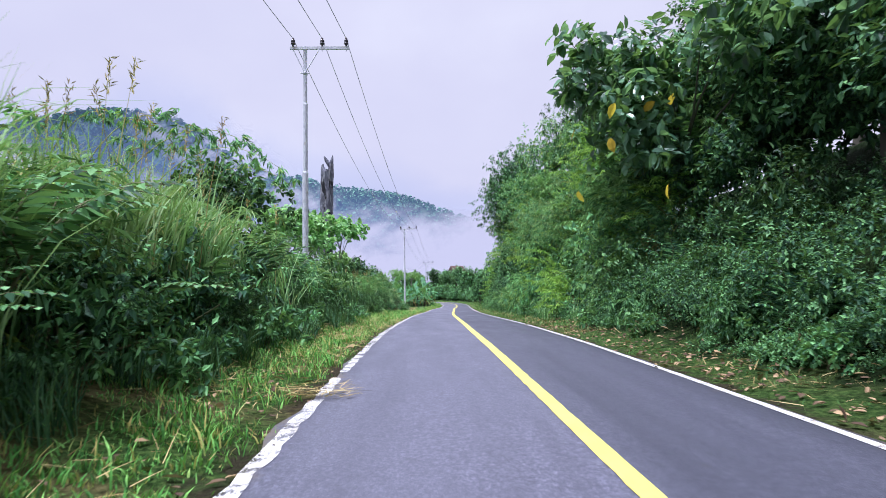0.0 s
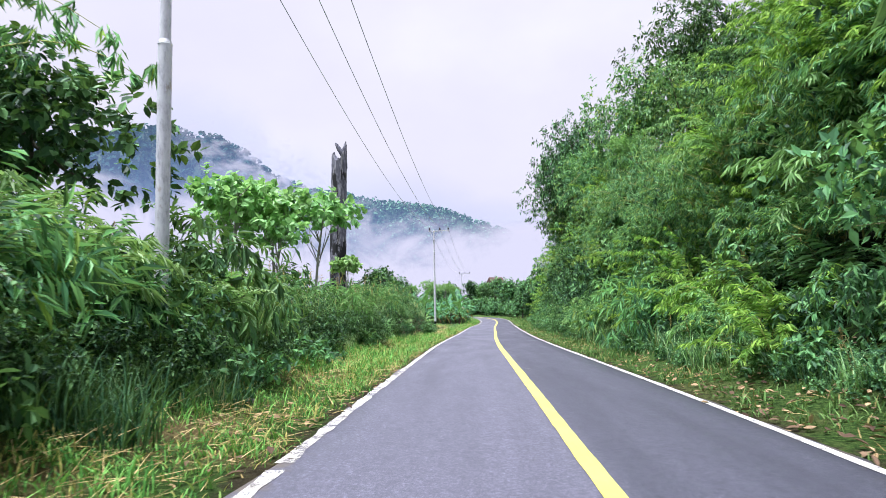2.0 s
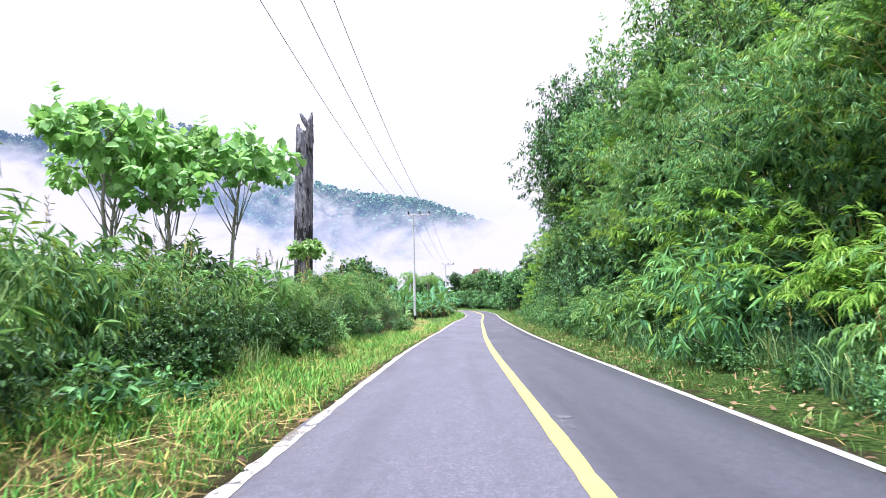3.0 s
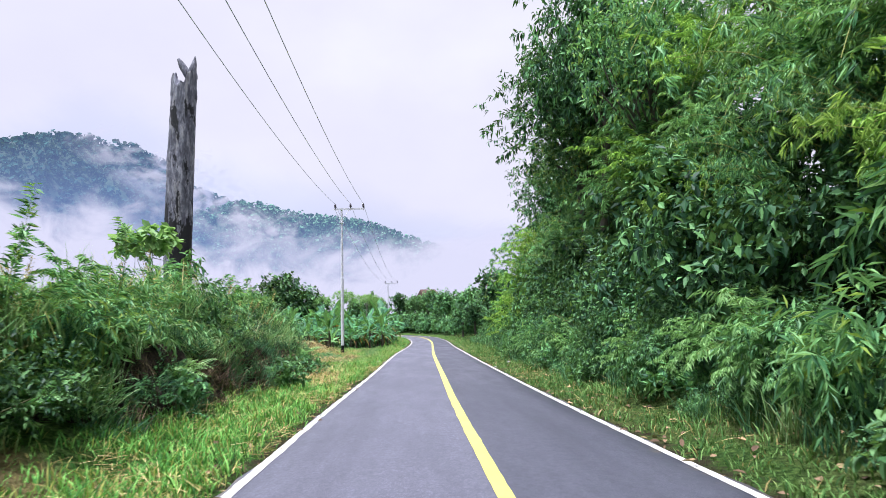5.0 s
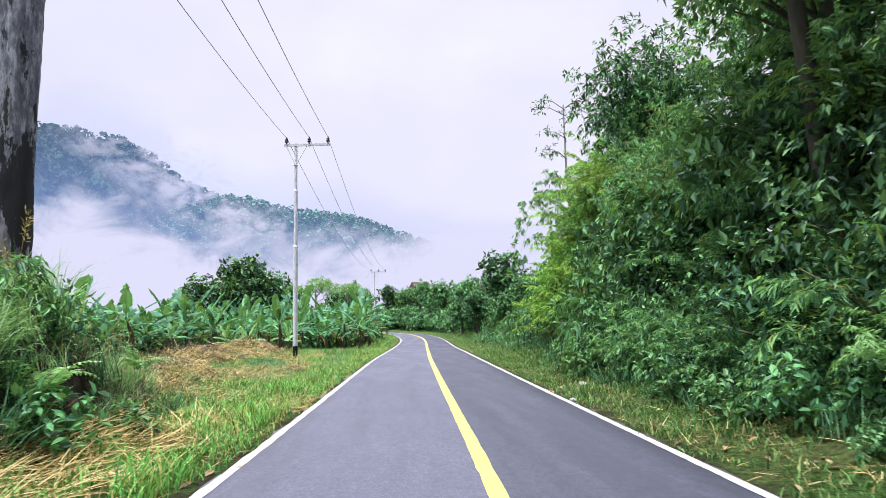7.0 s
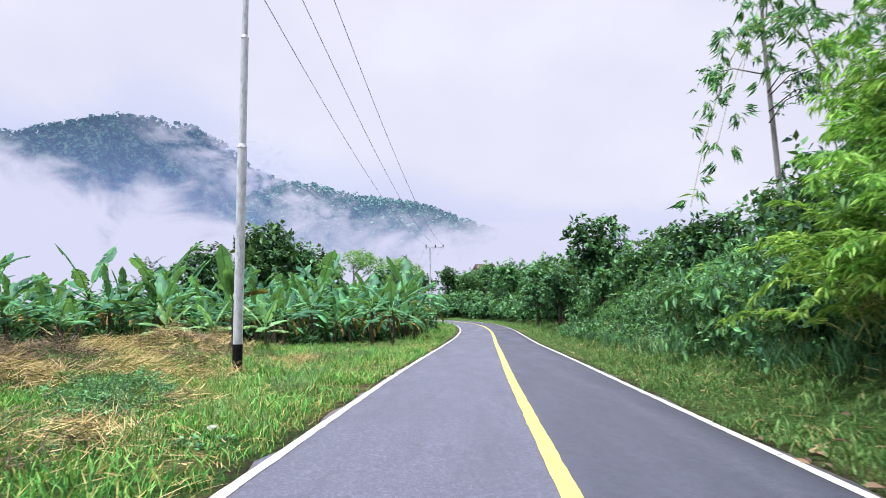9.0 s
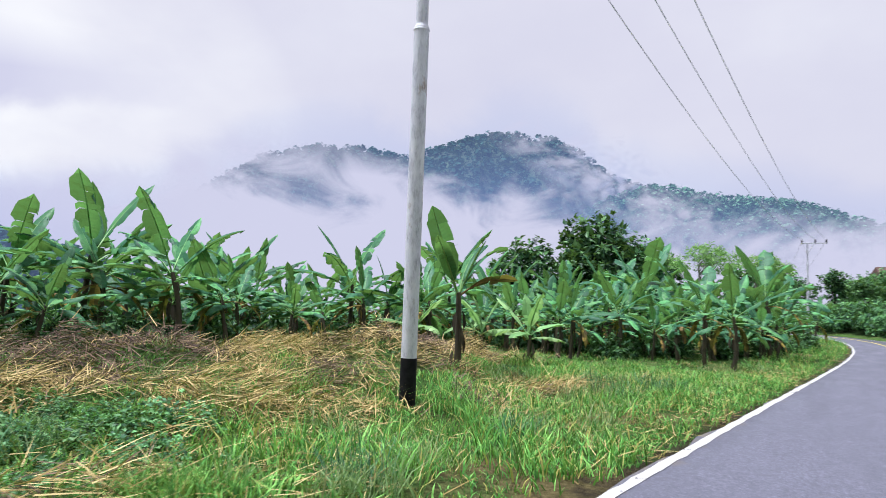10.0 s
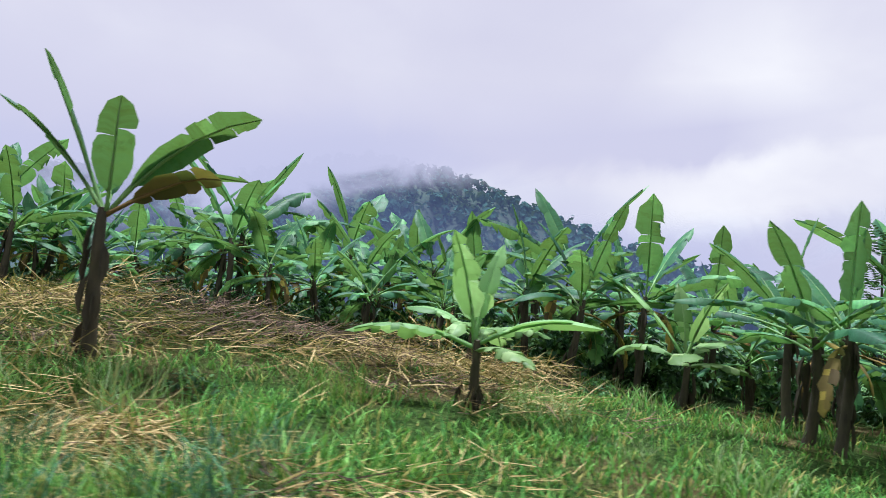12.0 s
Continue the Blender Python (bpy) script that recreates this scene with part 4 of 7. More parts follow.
WIDE_GRASS = [grass_meshes(76 + q, 95, 1.25, 0.5, 0.03, BLADE_TALL) for q in range(2)]
DEAD_GRASS = [grass_meshes(78 + q, 90, 0.9, 0.4, 0.014, OLD_STRAW, 0) for q in range(2)]
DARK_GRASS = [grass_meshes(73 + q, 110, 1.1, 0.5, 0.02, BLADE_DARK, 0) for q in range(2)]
BRIGHT_GRASS = [grass_meshes(170 + q, 150, 1.7, 0.55, 0.026, BLADE_TALL, 1) for q in range(2)]
TALL_GRASS = [grass_meshes(70 + q, 130, 2.0, 0.65, 0.022, BLADE_TALL) for q in range(3)]
MID_GRASS = [grass_meshes(80 + q, 100, 0.95, 0.5, 0.02, BLADE_TALL, 1) for q in range(3)]

rng = np.random.default_rng(5)


def put_shrub(bank, x, y, size, label, lift=0.0, tall=1.0, group="roadside shrubs"):
    m = stand(x, y, rng.uniform(0, 360), size, 0.1, rng.uniform(-12, 12, 2), tall)
    m.translation.z += lift
    return plant("shrub", label, "shrub", bank[rng.integers(0, len(bank))], SHRUB_NAMES, m, group)


HEAP = []


def heap_shrub(bank, x, y, size, lift=0.0, tall=1.0):
    """A shrub that is only part of the mass behind: joined with the rest later."""
    m = stand(x, y, rng.uniform(0, 360), size, 0.1, rng.uniform(-12, 12, 2), tall)
    m.translation.z += lift
    HEAP.append((bank[rng.integers(0, len(bank))][0], m))


def build_heap(name, label, category):
    """Joins the collected plants into one mass."""
    g, mats = Geo(), []
    for me, m in HEAP:
        co = np.zeros(len(me.vertices) * 3, np.float32)
        me.vertices.foreach_get("co", co)
        k = len(me.polygons[0].vertices)
        idx = np.zeros(len(me.loops), np.int32)
        me.loops.foreach_get("vertex_index", idx)
        a = np.array(m)
        if me.materials[0] not in mats:
            mats.append(me.materials[0])
        g.put(co.reshape(-1, 3) @ a[:3, :3].T + a[:3, 3], idx.reshape(-1, k), mats.index(me.materials[0]))
    HEAP.clear()
    return tagged(new(name, g.mesh(name, mats, False)), label, category, kind="stuff")


def put_fern(x, y, size, lift=0.0, label="arching green fern with feathery fronds", bank=FERN):
    m = stand(x, y, rng.uniform(0, 360), size, 0.05, rng.uniform(-15, 15, 2))
    m.translation.z += lift
    return plant("fern", label, "fern", bank[rng.integers(0, len(bank))], SHRUB_NAMES, m, "ferns")


def put_grass(bank, x, y, size, label="tall green roadside grass clump with drooping blades", group="tall grass clumps", lift=0.0):
    return plant("grass_clump", label, "grass", bank[rng.integers(0, len(bank))], GRASS_NAMES, stand(x, y, rng.uniform(0, 360), size, 0.05 - lift), group)


# ---- the wall of forest on the cut bank ----
FOREST_LABELS = {id(FERNY): "bright green feathery undergrowth hanging over the bank", id(VINES): "green vine-covered shrub draped down the bank",
                 id(DENSE_DARK): "dark dense shrub on the shaded bank", id(BROAD): "leafy green shrub on the roadside bank",
                 id(DENSE_FINE): "dark small-leaved shrub on the shaded bank", id(FERNY_LIGHT): "bright yellow-green feathery shrub on the bank",
                 id(SPRAY): "arching green bamboo sprays hanging down the bank", id(SPRAY_LEMON): "yellow-green bamboo sprays arching over the bank"}
for y in np.arange(1.5, 84, 1.45):
    for tier, (d0, size, lift) in enumerate(((4.6, 0.95, -0.1), (5.7, 1.15, 0.25), (6.7, 1.25, 1.0), (7.9, 1.45, 1.8))):
        if (y > 20 and tier > 2 and rng.uniform() < 0.6) or (y > 72 and tier > 2) or (tier < 2 and rng.uniform() < (0.45 if 71 < y < 77.5 else 0.08)) or (6.5 < y < 19 and tier < 3 and rng.uniform() < (0.45, 0.1, 0.0)[tier]):
            continue
        yy = y + rng.uniform(-0.6, 0.6) + 0.8 * (tier % 2)
        d = d0 + rng.uniform(-0.4, 0.4) + (0.7 if y > 70 else 0.0)
        if y < 19:
            d += 1.9
            if tier < 2 and rng.uniform() < 0.65:
                continue
        # before y 20 only dark leaves, standing in for shade under the trees
        dark = 20 > y or rng.uniform() < (0.15 if y < 35 else 0.6 if y < 44 else 0.75 if y < 63 else 0.55)
        bank = DENSE_DARK if dark and (tier > 0 or y < 20 or 48 < y < 63) else (SPRAY, VINES, SPRAY, SPRAY_LEMON if y < 44 else DENSE_DARK, FERNY, BROAD)[rng.integers(0, 6)]
        size = size * rng.uniform(0.65, 1.3)
        if tier == 3 and rng.uniform() < 0.5:
            bank = DENSE_DARK
        if tier < 1 or (tier == 1 and (y < 24 or rng.uniform() < 0.35)):
            bank = DENSE_FINE if bank is DENSE_DARK else bank
            put_shrub(bank, road_x(yy) + d, yy, size, FOREST_LABELS[id(bank)], lift + rng.uniform(-0.2, 0.3), 1.15, "forest edge shrubs")
        else:
            heap_shrub(bank, road_x(yy) + d, yy, size, lift + rng.uniform(-0.3, 0.6), 1.15)
for q in range(110):
    y = rng.uniform(21, 84)
    if (38 < y < 63 and rng.uniform() < 0.65) or y > 76.5:
        continue
    bank = SPRAY_LEMON if rng.uniform() < (0.45 if y < 46 or y > 72 else 0.2) else SPRAY
    place = (bank, float(road_x(y)) + rng.uniform(5.0, 6.9) + (0.6 if y > 70 else 0), y, rng.uniform(0.6, 1.15))
    if q % 2:
        heap_shrub(*place, rng.uniform(0.3, 3.4))
    else:
        put_shrub(*place, FOREST_LABELS[id(bank)], rng.uniform(0.3, 3.4), 1.0, "bamboo sprays")
for q in range(34):
    y = rng.uniform(22, 37)
    heap_shrub(SPRAY_LEMON if q % 2 == 0 else SPRAY, rng.uniform(6.2, 8.4), y, rng.uniform(0.8, 1.25), rng.uniform(2.0, 5.0))
for q in range(22):
    heap_shrub(SPRAY, rng.uniform(6.8, 8.6), rng.uniform(50, 63), rng.uniform(0.8, 1.2), rng.uniform(3.0, 6.5))
# dark-leaved mass put in for the deep shade on the slope
for q in range(80):
    y = rng.uniform(5, 25)
    x = rng.uniform(7.0, 11.0)
    heap_shrub(DENSE_DARK, x, y, rng.uniform(0.9, 1.4), rng.uniform(0.5, 2.0) + 1.2 * (x - 7.0) * rng.uniform(0.4, 1.0))
for q in range(44):
    y = rng.uniform(7, 22)
    heap_shrub((VINES, DENSE_FINE, FERN[1:2])[q % 3], float(road_x(y)) + rng.uniform(4.1, 5.2), y, rng.uniform(0.35, 0.65), rng.uniform(0, 0.2))
for q in range(16):
    heap_shrub(SPRAY_LEMON if q % 4 == 0 else SPRAY, rng.uniform(5.9, 6.9), rng.uniform(43, 55), rng.uniform(0.7, 1.1), rng.uniform(2.5, 5.5))
for x, y, lift in ((5.9, 73.0, 0.4), (6.3, 73.6, 1.6), (6.2, 74.6, 0.7), (6.6, 74.2, 2.6), (6.4, 75.4, 1.9), (6.9, 75.2, 3.4), (6.6, 76.4, 0.8), (7.1, 76.6, 2.4), (6.1, 72.2, 1.1), (6.9, 73.2, 3.9), (7.2, 74.4, 4.6), (6.0, 75.8, 0.3)):
    put_shrub(SPRAY_LEMON, x, y, rng.uniform(0.9, 1.2), FOREST_LABELS[id(SPRAY_LEMON)], lift, 1.0, "bamboo sprays")
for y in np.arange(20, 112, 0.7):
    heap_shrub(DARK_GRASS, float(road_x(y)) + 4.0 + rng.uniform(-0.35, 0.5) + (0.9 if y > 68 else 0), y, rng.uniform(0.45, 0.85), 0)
for y in np.arange(2, 112, 1.7):
    for d in ((4.5, 5.4) if y > 19 else (4.5, 5.1, 6.0, 7.0)):
        heap_shrub(COARSE if y > 20 else DENSE_FINE, float(road_x(y)) + d + rng.uniform(-0.3, 0.5) + (0.8 if y > 68 else 0), y, rng.uniform(0.35, 0.6) * (1.0 if y > 19 else 1.5), -0.1)
for q in range(70):
    y = rng.uniform(42, 70)
    heap_shrub((SPRAY, DENSE_FINE, VINES, SPRAY)[q % 4], float(road_x(y)) + rng.uniform(3.9, 4.6), y, rng.uniform(0.35, 0.6), rng.uniform(0.0, 0.5))
for q in range(110):
    y = rng.uniform(6, 68)
    heap_shrub(LOW_DARK, float(road_x(y)) + rng.uniform(3.6, 4.5), y, rng.uniform(0.4, 0.75), -0.05)
build_heap("forest_undergrowth", "dense tangle of green climbers and shrubs on the bank", "undergrowth")

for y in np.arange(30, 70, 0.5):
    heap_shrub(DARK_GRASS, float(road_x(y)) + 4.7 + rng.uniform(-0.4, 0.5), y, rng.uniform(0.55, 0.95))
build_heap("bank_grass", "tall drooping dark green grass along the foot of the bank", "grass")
# ferns before y 20 take the dark leaf in place of shade
for y in np.arange(3, 84, 2.1):
    put_fern(float(road_x(y)) + rng.uniform(4.4, 5.6) + (0.8 if y > 68 else 0), y + rng.uniform(-0.8, 0.8), rng.uniform(0.6, 1.2), rng.uniform(0.0, 0.5), bank=FERN if y > 20 else FERN[1:2])

# low growth and grass along its foot
for y in np.arange(2, 112, 1.25):
    d = 3.75 + rng.uniform(-0.25, 0.5) + (1.0 if y > 68 else 0)
    if y < 19 and rng.uniform() < 0.6:
        continue
    if rng.uniform() < 0.5 or y < 21:
        put_shrub(LOW, road_x(y) + d, y, rng.uniform(0.6, 1.2), "small leafy weed at the foot of the bank", group="low weeds")
    else:
        put_grass(MID_GRASS, road_x(y) + d + 0.2, y, rng.uniform(0.5, 1.0), "green grass tussock at the foot of the bank", "grass tussocks")

FOREST_TREES = [tree_meshes(110 + q, 11.0, 3.0, 760, 10, 0.25, 0.085, LEAF_DARK, lumps=26, template=LEAF2, squash=1.35, droop=0.5) for q in range(3)]
FAR_TREES = [tree_meshes(125 + q, 6.0, 1.9, 230, 7, 0.36, 0.2, (LEAF_DARK, LEAF_MID)[q % 2], lumps=12, template=LEAF2, squash=1.45) for q in range(4)]
FOREST_MID = [tree_meshes(115 + q, 11.0, 3.0, 760, 8, 0.25, 0.10, LEAF_BAMBOO, lumps=26, template=LEAF2, squash=1.35, droop=0.5) for q in range(2)]


def put_tree(bank, x, y, size, label, group="", tall=1.0, which=None):
    q = rng.integers(0, len(bank)) if which is None else which
    return plant("tree", label, "tree", bank[q], TREE_NAMES, stand(x, y, rng.uniform(0, 360), size, 0.2, rng.uniform(-4, 4, 2), tall), group)


# trees from x 13 outward are added to block light and close gaps
for x, y, size, tall in ((9.5, 9, 0.85, 1.0), (10.5, 15, 0.9, 1.0), (9.5, 27, 0.8, 1.0), (9.8, 33, 0.75, 1.0), (10.5, 39, 0.85, 1.0),
                         (9.6, 45, 0.9, 1.05), (6.0, 58.3, 1.0, 1.3), (6.5, 60.6, 0.95, 1.15), (8.6, 52, 1.05, 1.15), (11.5, 50, 1.2, 1.15), (7.0, 61, 0.85, 0.9),
                         (6.9, 54.8, 0.75, 1.2), (8.0, 70.5, 0.78, 1.0), (11, 67, 1.0, 1.0), (9.4, 75.5, 0.78, 1.05), (11.5, 79, 0.85, 1.1), (8.2, 65, 0.7, 1.0), (8.4, 6.5, 0.8, 0.72), (8.4, 10, 0.82, 0.75), (8.6, 13.5, 0.8, 0.8), (8.4, 9, 0.9, 0.8), (8.4, 14.5, 0.9, 0.85), (10.5, 6, 0.9, 0.75), (10.5, 12, 0.9, 0.7), (9.3, 21, 0.85, 1.0),
                         (13, 5, 1.0, 1.0), (13.5, 11, 1.05, 1.0), (13, 17, 1.0, 1.05), (9.0, 3, 0.85, 0.9), (14, 24, 1.0, 1.0), (8.6, 18.5, 0.85, 0.8)):
    if x > 10.2:
        put_tree(FOREST_TREES, x, y, size, "tall dark green forest tree draped with climbers", "forest trees", tall)
    else:
        put_tree(FOREST_MID if 20 < y < 56 or (x, y) in ((7.0, 61), (8.2, 65)) else FOREST_TREES, x, y, size, "tall dark green forest tree draped with climbers", "forest trees", tall)

# bamboo that leans out of the forest and hangs towards the road
OVERHANG = [bamboo_meshes(130 + q, 8, 5.0, 3.0, 40, 0.19, 0.032, LEAF_BAMBOO, toward=math.pi) for q in range(3)]
LEMON = [bamboo_meshes(135 + q, 8, 4.0, 2.8, 34, 0.22, 0.036, LEAF_LEMON, toward=math.pi) for q in range(2)]
for x, y, size in ((7.6, 37, 0.95), (7.4, 43, 1.1), (7.8, 47.5, 1.0), (8.2, 64, 0.9), (8.4, 67.5, 0.95), (8.6, 75.5, 1.0), (7.5, 30, 0.9),
                   (7.0, 34, 0.75), (7.2, 40, 0.8), (7.0, 46, 0.85), (7.3, 58, 0.7)):
    q = rng.integers(0, 3)
    plant("bamboo_clump", "green bamboo clump with arching canes and hanging leaves", "bamboo", OVERHANG[q], BAMBOO_NAMES,
          stand(x, y, rng.uniform(-25, 25), size, 0.1), "bamboo clumps")
for y in np.arange(28, 84, 2.5):
    if 49 < y < 61 or y > 76:
        continue
    bank = OVERHANG if rng.uniform() < 0.75 else LEMON
    plant("bamboo_clump", "drooping bamboo spray at the forest edge", "bamboo", bank[rng.integers(0, len(bank))], BAMBOO_NAMES,
          stand(float(road_x(y)) + 5.9 + rng.uniform(-0.3, 0.5) + (0.8 if y > 70 else 0), y + rng.uniform(-0.8, 0.8), rng.uniform(-40, 40), rng.uniform(0.55, 0.9), -0.3), "bamboo clumps")
for x, y, size in ((8.3, 74.2, 1.0), (8.1, 76.0, 0.9), (7.2, 50.5, 0.75), (6.9, 32, 0.6)):
    plant("bamboo_clump", "yellow-green bamboo clump arching out towards the road", "bamboo", LEMON[rng.integers(0, 2)], BAMBOO_NAMES,
          stand(x, y, rng.uniform(-20, 20), size, 0.1), "bright bamboo clumps")


def slender_tree():
    """A thin, sparsely leaved tree at the forest's end, with a bamboo strand hanging beside it."""
    rng = np.random.default_rng(23)
    x, y = 9.4, 85.0
    z = float(ground_z(x, y))
    ob = thing("tree", "slender sparsely leaved tree at the edge of the forest", "tree")
    s, g, b = Geo(), Geo(), Geo()
    tube(s, [(x, y, z - 0.2), (x - 0.1, y, z + 4), (x - 0.35, y, z + 8), (x - 0.4, y, z + 12)], [0.1, 0.08, 0.06, 0.03], 8)
    for q in range(16):
        h = z + rng.uniform(5.5, 12)
        a = rng.uniform(0, 6.28)
        e = np.array((x - 0.3 + math.cos(a) * rng.uniform(0.8, 1.9), y + math.sin(a) * 1.5, h + rng.uniform(0.1, 0.7)))
        m = (np.array((x - 0.3, y, h)) + e) / 2 + (0, 0, 0.2)
        tube(b, [(x - 0.3, y, h), m, e], [0.025, 0.016, 0.006], 5)
        at = np.linspace(0.4, 1, 9)[:, None] * (e - m)[None] + m + rng.normal(size=(9, 3)) * 0.15
        sprigs(g, rng, at, unit(rng.normal(size=(9, 3))), 0.3, 5, 0.2, 0.07, LEAF2, 0.4)
    part("crown", g, LEAF_DARK, ob, smooth=False)
    part("trunk", s, BARK_PALE, ob)
    part("branchwork", b, BARK, ob)
    ob = thing("bamboo_clump", "slender bamboo with long strands hanging at the forest edge", "bamboo")
    gl = Geo()
    for root, top, tip in (((8.8, 79.5), (6.6, 79.2, 7.6), (4.7, 78.9, 1.4)), ((8.9, 80), (7.0, 79.4, 7.0), (5.4, 79.4, 2.6)), ((8.7, 80.5), (7.4, 80, 8.0), (6.2, 80, 4.2))):
        gc = Geo()
        t = np.linspace(0, 1, 14)[:, None]
        line = np.array((*root, float(ground_z(*root)))) * (1 - t) ** 2 + 2 * (np.array(top) + (0, 0, 2.0)) * t * (1 - t) + np.array(tip) * t ** 2
        bamboo_branch(gl, gc, rng, line, 0.02, 34, 0.28, 0.045)
        part("cane", gc, CULM, ob)
    part("foliage", gl, LEAF_BAMBOO, ob, smooth=False)


slender_tree()


def leaning_tree():
    """A pale trunk leaning over the undergrowth with a thin, open crown."""
    rng = np.random.default_rng(31)
    ob = thing("tree", "pale-barked leaning tree with a thin open crown", "tree")
    s, g, b = Geo(), Geo(), Geo()
    z = float(ground_z(13.0, 60.2))
    line = [(13.0, 60.2, z - 0.2), (11.5, 60.2, 5.1), (10.2, 60.2, 7.8), (9.3, 60.0, 11.0), (8.8, 60.0, 13.5)]
    tube(s, line, [0.2, 0.16, 0.13, 0.09, 0.04], 9)
    for q in range(16):
        f = rng.uniform(2.0, 3.9)
        i = int(f)
        at = np.array(line[i]) * (1 - f + i) + np.array(line[min(4, i + 1)]) * (f - i)
        a = rng.uniform(0, 6.28)
        e = at + (math.cos(a) * rng.uniform(0.8, 2.2), math.sin(a) * 1.6, rng.uniform(0.2, 1.2))
        tube(b, [at, (at + e) / 2 + (0, 0, 0.2), e], [0.03, 0.02, 0.007], 5)
        c = np.linspace(0.3, 1, 9)[:, None] * (e - at)[None] + at + rng.normal(size=(9, 3)) * 0.2
        sprigs(g, rng, c, unit(rng.normal(size=(9, 3))), 0.35, 6, 0.22, 0.1, LEAF2, 0.4)
    part("crown", g, LEAF_MID, ob, smooth=False)
    part("trunk", s, BARK_PALE, ob, "pale mottled trunk")
    part("branchwork", b, BARK, ob)


leaning_tree()


def hanging_canes(label, mat, lines, clusters, seed):
    """Bamboo canes that rise behind the shrubs, arch over and droop with hanging fans."""
    rng = np.random.default_rng(seed)
    ob = thing("bamboo_clump", label, "bamboo", "hanging bamboo canes")
    gl = Geo()
    for root, top, tip in lines:
        t = np.linspace(0, 1, 16)[:, None]
        a = np.array((*root, float(ground_z(*root))))
        line = a * (1 - t) ** 2 + 2 * np.array(top) * t * (1 - t) + np.array(tip) * t ** 2
        gc = Geo()
        bamboo_branch(gl, gc, rng, line, 0.022, clusters, 0.26, 0.04)
        part("cane", gc, CULM, ob, "thin yellow bamboo cane")
    part("foliage", gl, mat, ob, smooth=False)


hanging_canes("bamboo with thin yellow canes drooping over the road edge", LEAF_BAMBOO,
              (((8.2, 48), (6.4, 47.4, 11.0), (3.0, 46.4, 4.3)), ((8.6, 49), (6.8, 48.5, 10.0), (4.4, 47.6, 4.0)), ((8.0, 46), (7.4, 45.4, 9.0), (4.8, 44.4, 3.4)),
               ((8.4, 51), (7.6, 50.4, 9.0), (5.4, 49.4, 2.6)), ((8.2, 42.5), (7.6, 42, 7.4), (5.4, 41.2, 2.0)), ((8.8, 38), (7.8, 38, 6.5), (5.9, 37.6, 2.0)), ((8.4, 40), (7.4, 40, 8.5), (4.9, 39.4, 4.0))), 26, 41)
hanging_canes("yellow-green bamboo sprays hanging in front of the dark bank", LEAF_LEMON,
              (((9.4, 57), (8.4, 56.6, 6.4), (6.8, 56, 1.8)), ((9.2, 66), (8.2, 66, 6.8), (6.2, 65.6, 2.0)), ((8.8, 74.6), (7.8, 74.6, 5.4), (5.7, 74.2, -1.0)), ((8.9, 76.4), (8.0, 76.4, 5.0), (6.1, 76.0, -0.8)), ((8.8, 73.2), (7.8, 73.2, 5.0), (6.0, 72.8, -0.4)), ((9.0, 75.6), (7.6, 75.6, 6.4), (5.7, 75.2, 0.6)), ((8.8, 73.8), (7.4, 73.8, 6.2), (5.8, 73.4, 0.8)),
               ((8.4, 27), (7.4, 27, 7.5), (5.4, 26.6, 3.0)), ((8.6, 29), (7.6, 29, 8.0), (5.8, 28.6, 4.0)), ((8.6, 34.5), (7.6, 34.5, 8.0), (5.6, 34, 3.4)), ((8.8, 31), (7.8, 31, 6.0), (6.0, 30.6, 1.6))), 20, 43)

# lower bushes and trees where the road bends away
for x, y, size in ((9.2, 86, 1.2), (9.8, 90, 1.5), (9.0, 94, 1.2), (10.5, 97, 1.6), (10.0, 101, 1.4), (11.0, 106, 1.5), (12.0, 111, 1.4), (8.8, 98.5, 0.9), (11.5, 92, 1.7),
                   (9.0, 104, 0.9), (9.2, 108.5, 1.0), (10, 114, 1.3)):
    bank = (FERNY, BROAD, VINES)[rng.integers(0, 3)]
    put_shrub(bank, x, y, size, FOREST_LABELS[id(bank)], 0.1, 1.1, "forest edge shrubs")
for x, y, size in ((11.2, 116, 1.5), (10.5, 104, 0.75), (13.5, 99, 1.0), (13, 92, 0.9), (12.5, 110, 0.9), (9.5, 124, 0.85), (13, 120, 1.0)):
    put_tree(FAR_TREES, x, y, size, "layered green tree beside the road bend", "bend trees")

# ---- large-leaved tree with yellow leaves ----
YELLOW_SPOTS = [(4.11, 18.65, 5.25), (6.2, 20.0, 5.9), (3.56, 20.98, 5.12), (3.97, 18.74, 4.33), (5.36, 18.39, 3.04), (3.23, 19.34, 3.02), (5.25, 18.9, 5.35)]


